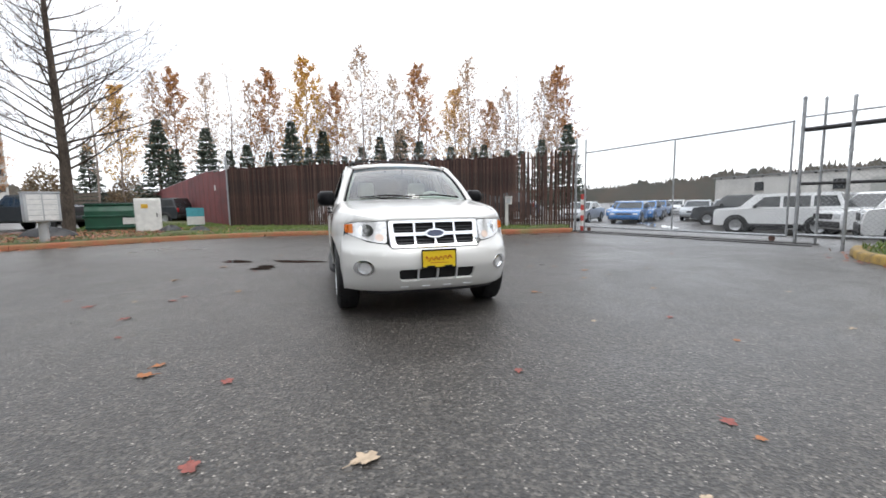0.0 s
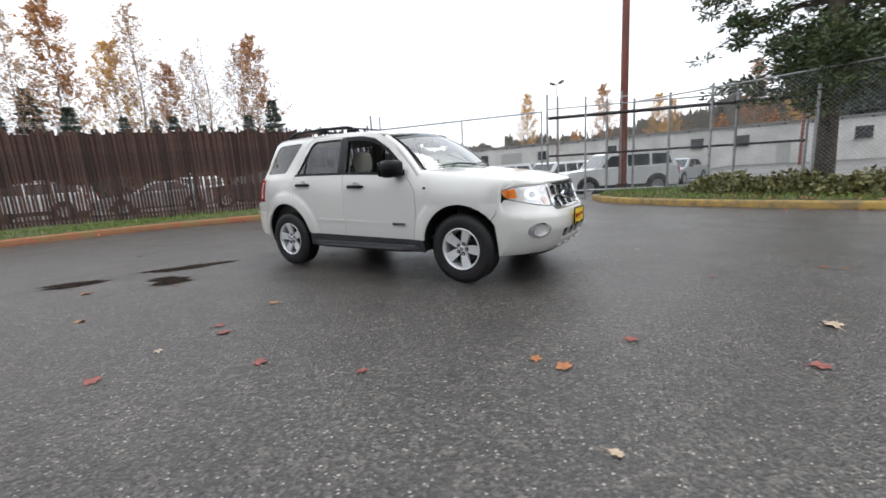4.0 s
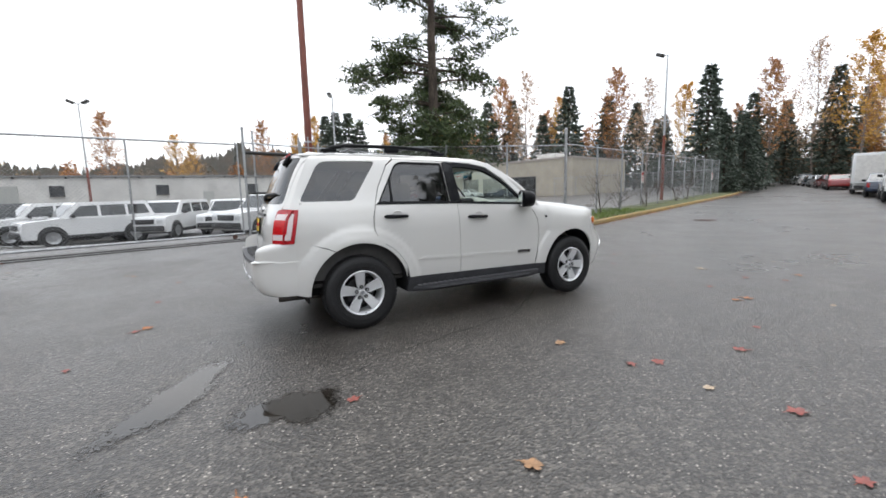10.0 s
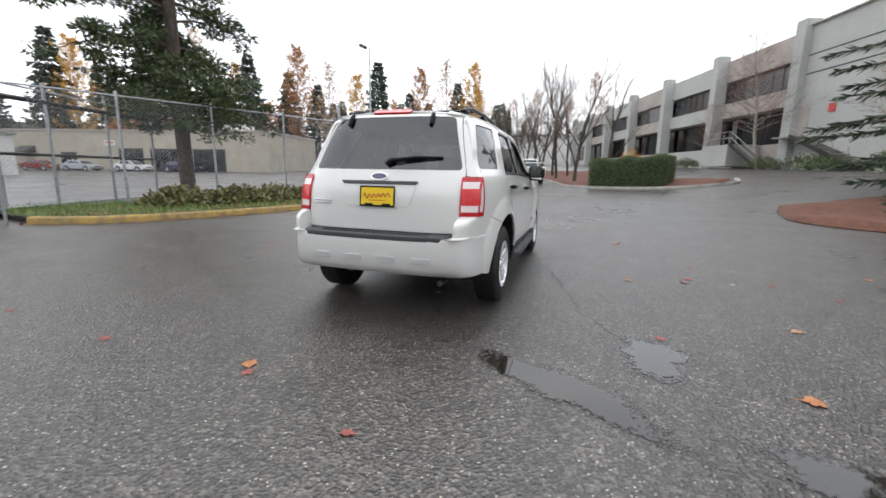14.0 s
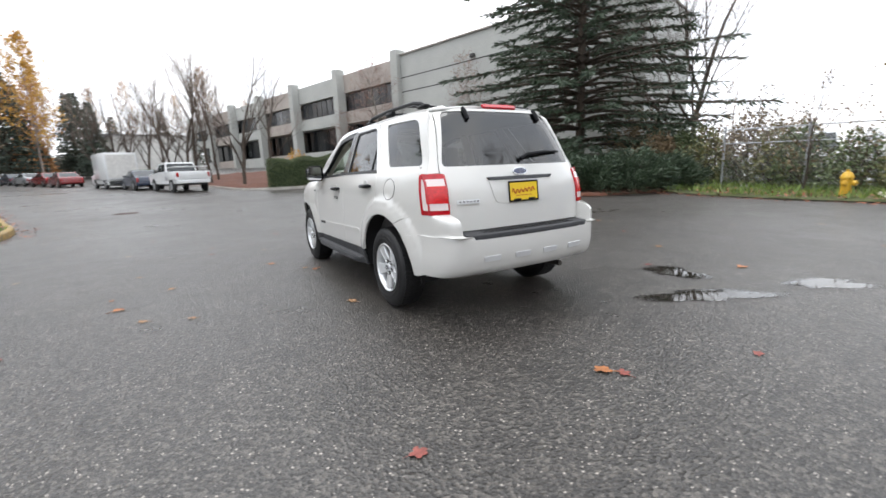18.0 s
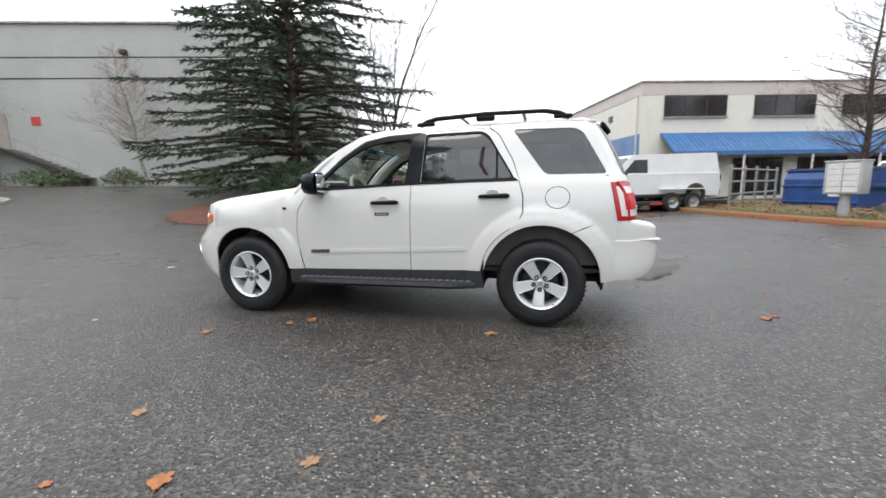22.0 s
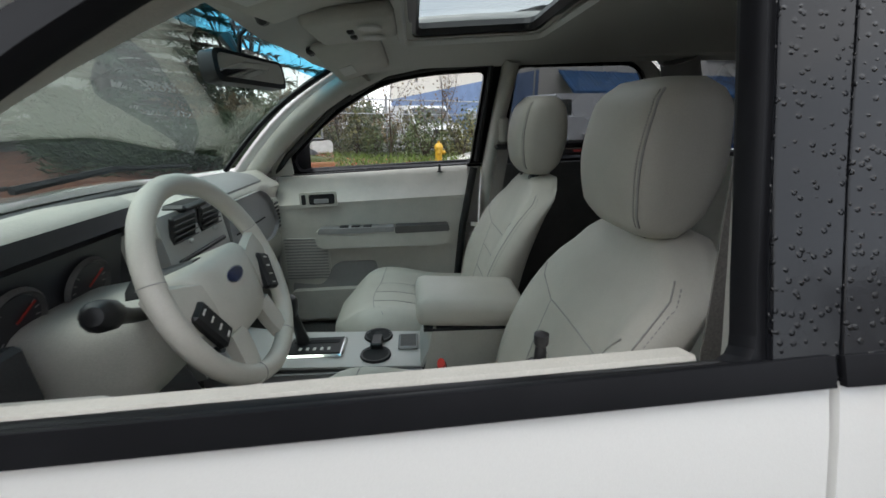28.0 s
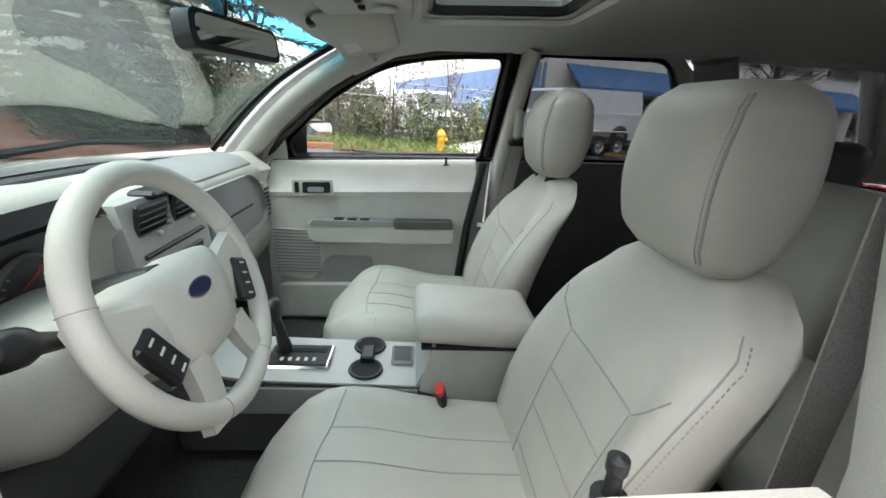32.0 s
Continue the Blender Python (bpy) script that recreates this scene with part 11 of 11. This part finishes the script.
# -- trailer with its van --
def trailer():
    ax = Vector((-0.379, 0.917))
    M = Matrix.Translation((-14.2, 5.2, gz(-14.2, 5.2))) @ Matrix.Rotation(math.atan2(ax.y, ax.x) - math.pi / 2, 4, "Z")
    ob = thing("car_trailer", "black twin-axle car trailer with dovetail ramp", "trailer", M)
    for q in (-1, 1):
        part("side_beam", Geo().box((q * 1.0, 0.3, 0.31), (0.08, 5.6, 0.14)), BLACKIRON, ob)
    for k in range(8):
        part("plank", Geo().box((-0.84 + 0.24 * k, 0.3, 0.385), (0.225, 5.5, 0.035)), WOODDECK, ob)
    part("ramp", Geo().box((0, 0, 0), (1.95, 1.9, 0.06), Matrix.Translation((0, -3.38, 0.20)) @ Matrix.Rotation(radians(9), 4, "X")), SIGNWHITE, ob, "pale sheet metal ramp")
    for k in range(4):
        part("cross_member", Geo().box((0, -2 + 1.5 * k, 0.27), (1.95, 0.08, 0.1)), BLACKIRON, ob)
    for q in (-1, 1):
        part("tongue_beam", Geo().tube([(q * 0.9, 3.1, 0.34), (0.0, 4.5, 0.45)], 0.05, 6), BLACKIRON, ob)
        part("mudguard", Geo().box((q * 1.08, 1.1, 0.86), (0.26, 1.85, 0.04), bevel=0.015), SIGNWHITE, ob, "pale metal mudguard")
        for wy in (0.62, 1.50):
            R = Matrix.Translation((q * 1.08, wy, 0.36)) @ Matrix.Rotation(radians(90 * q), 4, "Y")
            wh = part("wheel", Geo().lathe([(0.2, -0.1), (0.33, -0.1), (0.36, -0.07), (0.36, 0.08), (0.33, 0.11), (0.22, 0.11), (0.21, 0.09)], 24, R), TYREFAR, ob)
            part("rim", Geo().lathe([(0.0, 0.10), (0.06, 0.10), (0.08, 0.07), (0.18, 0.08), (0.22, 0.108)], 20, R), RIMFAR, wh)
        part("jack_wheel", Geo().lathe([(0.0, -0.05), (0.2, -0.05), (0.22, 0), (0.2, 0.05), (0, 0.05)], 16, Matrix.Translation((q * 0.5, 3.3, 0.22)) @ Matrix.Rotation(radians(90), 4, "Y")), TYREFAR, ob)
        part("tail_lamp", Geo().box((q * 0.9, -2.52, 0.32), (0.16, 0.04, 0.1)), LAMPRED, ob)
    part("reflector_board", Geo().box((1.06, 0.0, 0.32), (0.02, 0.5, 0.08)), SIGNRED, ob)
    vn = cargo_van("cargo_van", "white cargo van loaded on the car trailer", WHITEPAINT)
    vn.matrix_basis = M @ Matrix.Translation((0, 0.10, 0.30)) @ Matrix.Diagonal((0.92, 0.98, 0.94, 1))
    for q in (-1, 1):
        part("lettering_bar", Geo().box((q * 0.985, 0.6, 1.06), (0.02, 1.1, 0.18)), SIGNRED, vn, "red lettering bar")
        part("lettering_bar", Geo().box((q * 0.985, 1.95, 1.02), (0.02, 0.8, 0.10)), PLASTICDK, vn, "black lettering bar")
        part("turn_lamp", Geo().box((q * 0.94, -2.78, 0.86), (0.12, 0.1, 0.2), bevel=0.02), LAMPORANGE, vn)


trailer()


# -- small street furniture --
def hydrant(x, y):
    ob = thing("fire_hydrant", "yellow cast iron fire hydrant on the grass strip", "fire hydrant", Matrix.Translation((x, y, gz(x, y))))
    part("barrel", Geo().lathe([(0.0, -0.05), (0.16, -0.05), (0.16, 0.04), (0.11, 0.06), (0.105, 0.42), (0.125, 0.44), (0.125, 0.50), (0.105, 0.52)], 20), HYDRANTY, ob)
    part("bonnet", Geo().lathe([(0.14, 0.52), (0.14, 0.55), (0.12, 0.60), (0.08, 0.67), (0.035, 0.69), (0.035, 0.74), (0.0, 0.745)], 20), HYDRANTY, ob)
    for a in (0, 90, 180):
        m = Matrix.Rotation(radians(a), 4, "Z") @ Matrix.Translation((0.10, 0, 0.40)) @ Matrix.Rotation(radians(90), 4, "Y")
        part("nozzle_cap", Geo().lathe([(0.055, 0.0), (0.055, 0.05), (0.07, 0.05), (0.07, 0.09), (0.02, 0.10), (0.02, 0.12), (0.0, 0.12)], 14, m), HYDRANTY, ob)
    part("flange", Geo().lathe([(0.10, 0.08), (0.17, 0.08), (0.17, 0.12), (0.10, 0.12)], 16), HYDRANTY, ob)


hydrant(-12.0, 0.7)
ob = thing("utility_post", "short grey utility marker post in the scrub", "post", Matrix.Translation((-12.7, -4.5, gz(-12.7, -4.5))))
part("post", Geo().box((0, 0, 0.5), (0.22, 0.16, 1.0), bevel=0.02), BOXGREY, ob)
part("cap", Geo().box((0, 0, 1.02), (0.26, 0.20, 0.06), bevel=0.02), BOXGREY, ob)

kp = thing("keypad_pedestal", "white gate keypad box on a bent post", "pedestal", upright(5.7, 8.72, (0.86, -0.51)))
part("post", Geo().box((0, 0, 0.52), (0.11, 0.11, 1.15), bevel=0.015), SIGNWHITE, kp)
part("arm", Geo().box((0.05, -0.12, 1.08), (0.11, 0.30, 0.11), bevel=0.015), SIGNWHITE, kp)
kb = part("keypad_box", Geo().box((0.10, -0.28, 1.14), (0.24, 0.14, 0.27), bevel=0.02), SIGNWHITE, kp, "white keypad housing")
part("keypad_face", Geo().box((0.10, -0.354, 1.13), (0.14, 0.012, 0.16)), BOXGREY, kb)
part("hood", Geo().box((0.10, -0.31, 1.285), (0.27, 0.22, 0.02)), SIGNWHITE, kb)

mb = thing("mailbox_cluster", "grey cluster mailbox on a pedestal by the kerb", "mailbox", upright(-8.8, 9.0, (0.80, 0.60)))
part("pedestal", Geo().lathe([(0.0, -0.05), (0.2, -0.05), (0.2, 0.05), (0.12, 0.08), (0.11, 0.70), (0.16, 0.74), (0.0, 0.74)], 16), BOXGREY, mb)
bx = part("cabinet", Geo().box((0, 0, 1.15), (0.78, 0.46, 0.82), bevel=0.02), BOXGREY, mb)
part("roof", Geo().box((0, 0, 1.575), (0.82, 0.52, 0.04), bevel=0.015), BOXGREY, mb)
for i in range(2):
    for j in range(5):
        dr = part("box_door", Geo().box((-0.17 + 0.34 * i, -0.236, 0.85 + 0.15 * j), (0.31, 0.012, 0.135), bevel=0.004), SIGNWHITE, bx)
        part("lock", Geo().lathe([(0.0, 0), (0.009, 0), (0.009, 0.006), (0, 0.006)], 8, Matrix.Translation((-0.05 + 0.34 * i, -0.243, 0.85 + 0.15 * j)) @ Matrix.Rotation(radians(90), 4, "X")), STEEL, dr)
ub = thing("utility_cabinet", "white utility cabinet with small labels on the grass", "utility box", upright(-7.6, 13.2, (0.95, 0.3)))
part("plinth", Geo().box((0, 0, 0.04), (1.0, 0.62, 0.18)), CONCRETE, ub)
part("cabinet", Geo().box((0, 0, 0.78), (0.86, 0.5, 1.35), bevel=0.03), SIGNWHITE, ub)
part("door", Geo().box((0, -0.255, 0.78), (0.76, 0.016, 1.2), bevel=0.006), SIGNWHITE, ub)
part("label_plate", Geo().box((-0.1, -0.268, 1.15), (0.22, 0.008, 0.16)), HYDRANTY, ub, "yellow warning label")
part("handle", Geo().box((0.28, -0.275, 0.8), (0.03, 0.02, 0.14)), PLASTICDK, ub)
ts = thing("yard_sign", "small teal and white yard sign on the grass", "sign", upright(-7.0, 17.2, (0.9, 0.35)))
part("panel", Geo().box((0, 0, 0.62), (0.75, 0.03, 0.85), bevel=0.005), TEALSIGN, ts)
part("lower_panel", Geo().box((0, -0.02, 0.42), (0.75, 0.012, 0.40)), SIGNWHITE, ts)
for q in (-0.34, 0.34):
    part("leg", Geo().box((q, 0.02, 0.3), (0.04, 0.03, 1.0)), SIGNWHITE, ts)


def dumpster(name, label, x, y, d, paint, w, dep, h):
    ob = thing(name, label, "dumpster", upright(x, y, d))
    part("body", Geo().prism([(-dep / 2, 0.12), (dep / 2, 0.12), (dep / 2, h), (-dep / 2 + 0.18, h), (-dep / 2, h * 0.78)], -w / 2, w / 2, Matrix(((0, 0, 1, 0), (1, 0, 0, 0), (0, 1, 0, 0), (0, 0, 0, 1)))), paint, ob, smooth=0)
    for z in (0.32, h * 0.62):
        part("rib", Geo().box((0, -dep / 2 - 0.025, z), (w + 0.04, 0.05, 0.08), bevel=0.015), paint, ob)
    part("rim", Geo().box((0, 0.06, h), (w + 0.06, dep - 0.06, 0.06), bevel=0.02), paint, ob)
    for q in (-0.25, 0.25):
        part("lid", Geo().box((q * w, 0.06, h + 0.05), (w * 0.48, dep - 0.16, 0.04), bevel=0.015), TARP, ob, "black plastic lid")
    for q in (-1, 1):
        part("lift_pocket", Geo().box((q * (w / 2 + 0.06), 0.1, h * 0.6), (0.12, dep * 0.6, 0.14), bevel=0.02), paint, ob)
        part("foot", Geo().box((q * (w / 2 - 0.15), 0, 0.05), (0.14, dep - 0.2, 0.16)), BLACKIRON, ob)
    part("label_plate", Geo().box((w * 0.22, -dep / 2 - 0.012, h * 0.45), (0.42, 0.012, 0.26)), SIGNWHITE, ob, "white rectangular label")


dumpster("dumpster", "dark green steel dumpster behind the maple", -9.3, 14.8, (0.95, 0.30), DUMPGREEN, 1.95, 1.2, 1.25)
dumpster("dumpster", "blue steel dumpster beside the shop drive", -13.8, 11.6, (0.88, 0.47), DUMPBLUE, 2.4, 1.5, 1.45)


def lump(name, label, category, x, y, rx, ry, h, seed, material):
    r = random.Random(seed)
    g = Geo()
    ph = [r.uniform(0, 6.3) for _ in range(6)]
    rings = []
    for k in range(7):
        t = k / 6
        rad = math.sqrt(max(0.0, 1 - t * t)) if k < 6 else 0.05
        rings.append([Vector((rx * rad * math.cos(a) * (1 + 0.16 * math.sin(2 * a + ph[0]) + 0.10 * math.sin(5 * a + ph[1] + 2 * t)), ry * rad * math.sin(a) * (1 + 0.16 * math.sin(3 * a + ph[2])), h * t * (1 + 0.12 * math.sin(3 * a + ph[3])) - 0.03)) for a in np.linspace(0, 2 * math.pi, 18, endpoint=False)])
    g.ring(rings)
    return solo(name, g, material, label, category, Matrix.Translation((x, y, gz(x, y) + 0.10)), smooth=60)


lump("ground_sheet", "black plastic sheet heaped beside the kerb", "tarp", -9.75, 10.9, 0.75, 0.42, 0.42, 1, TARP)
lump("boulder", "dark wet boulder beside the mulch", "boulder", -6.6, 12.2, 0.40, 0.32, 0.34, 2, TARP)
lump("boulder", "dark wet boulder beside the mulch", "boulder", -5.4, 11.6, 0.35, 0.30, 0.30, 3, TARP)

pr = thing("pipe_railing", "galvanised pipe railing with posts beside the shop drive", "railing", None)
ra, rb2 = Vector((-14.6, 8.6)), Vector((-19.8, 12.6))
for k in range(5):
    q = ra.lerp(rb2, k / 4)
    part("post", Geo().tube([(q.x, q.y, gz(q.x, q.y) - 0.05), (q.x, q.y, gz(q.x, q.y) + 1.75)], 0.05, 10), RAILGREY, pr)
for z in (0.6, 1.1, 1.6):
    part("rail", Geo().tube([(ra.x, ra.y, gz(ra.x, ra.y) + z), (rb2.x, rb2.y, gz(rb2.x, rb2.y) + z)], 0.035, 8), RAILGREY, pr)
mh = solo("manhole_cover", MANHOLE, RUSTSHEET, "round dark iron manhole cover in the asphalt", "manhole cover", Matrix.Translation((4.3, -13.3, gz(4.3, -13.3) + 0.004)))

# -- far things past the lots --
hr = thing("office_block", "distant grey office block above the trees", "building", upright(-70.4, 81.7, (0.76, 0.65), 0.0))
part("wall", Geo().box((8, 8, 11), (18, 14, 22)), GREYWHITE, hr)
for k in range(6):
    part("window_band", Geo().box((8, 0.96, 5.0 + 3.0 * k), (17.2, 0.12, 1.2)), WINDARK, hr)
part("roof", Geo().box((8, 8, 22.2), (18.4, 14.4, 0.4)), ROOFGREY, hr)
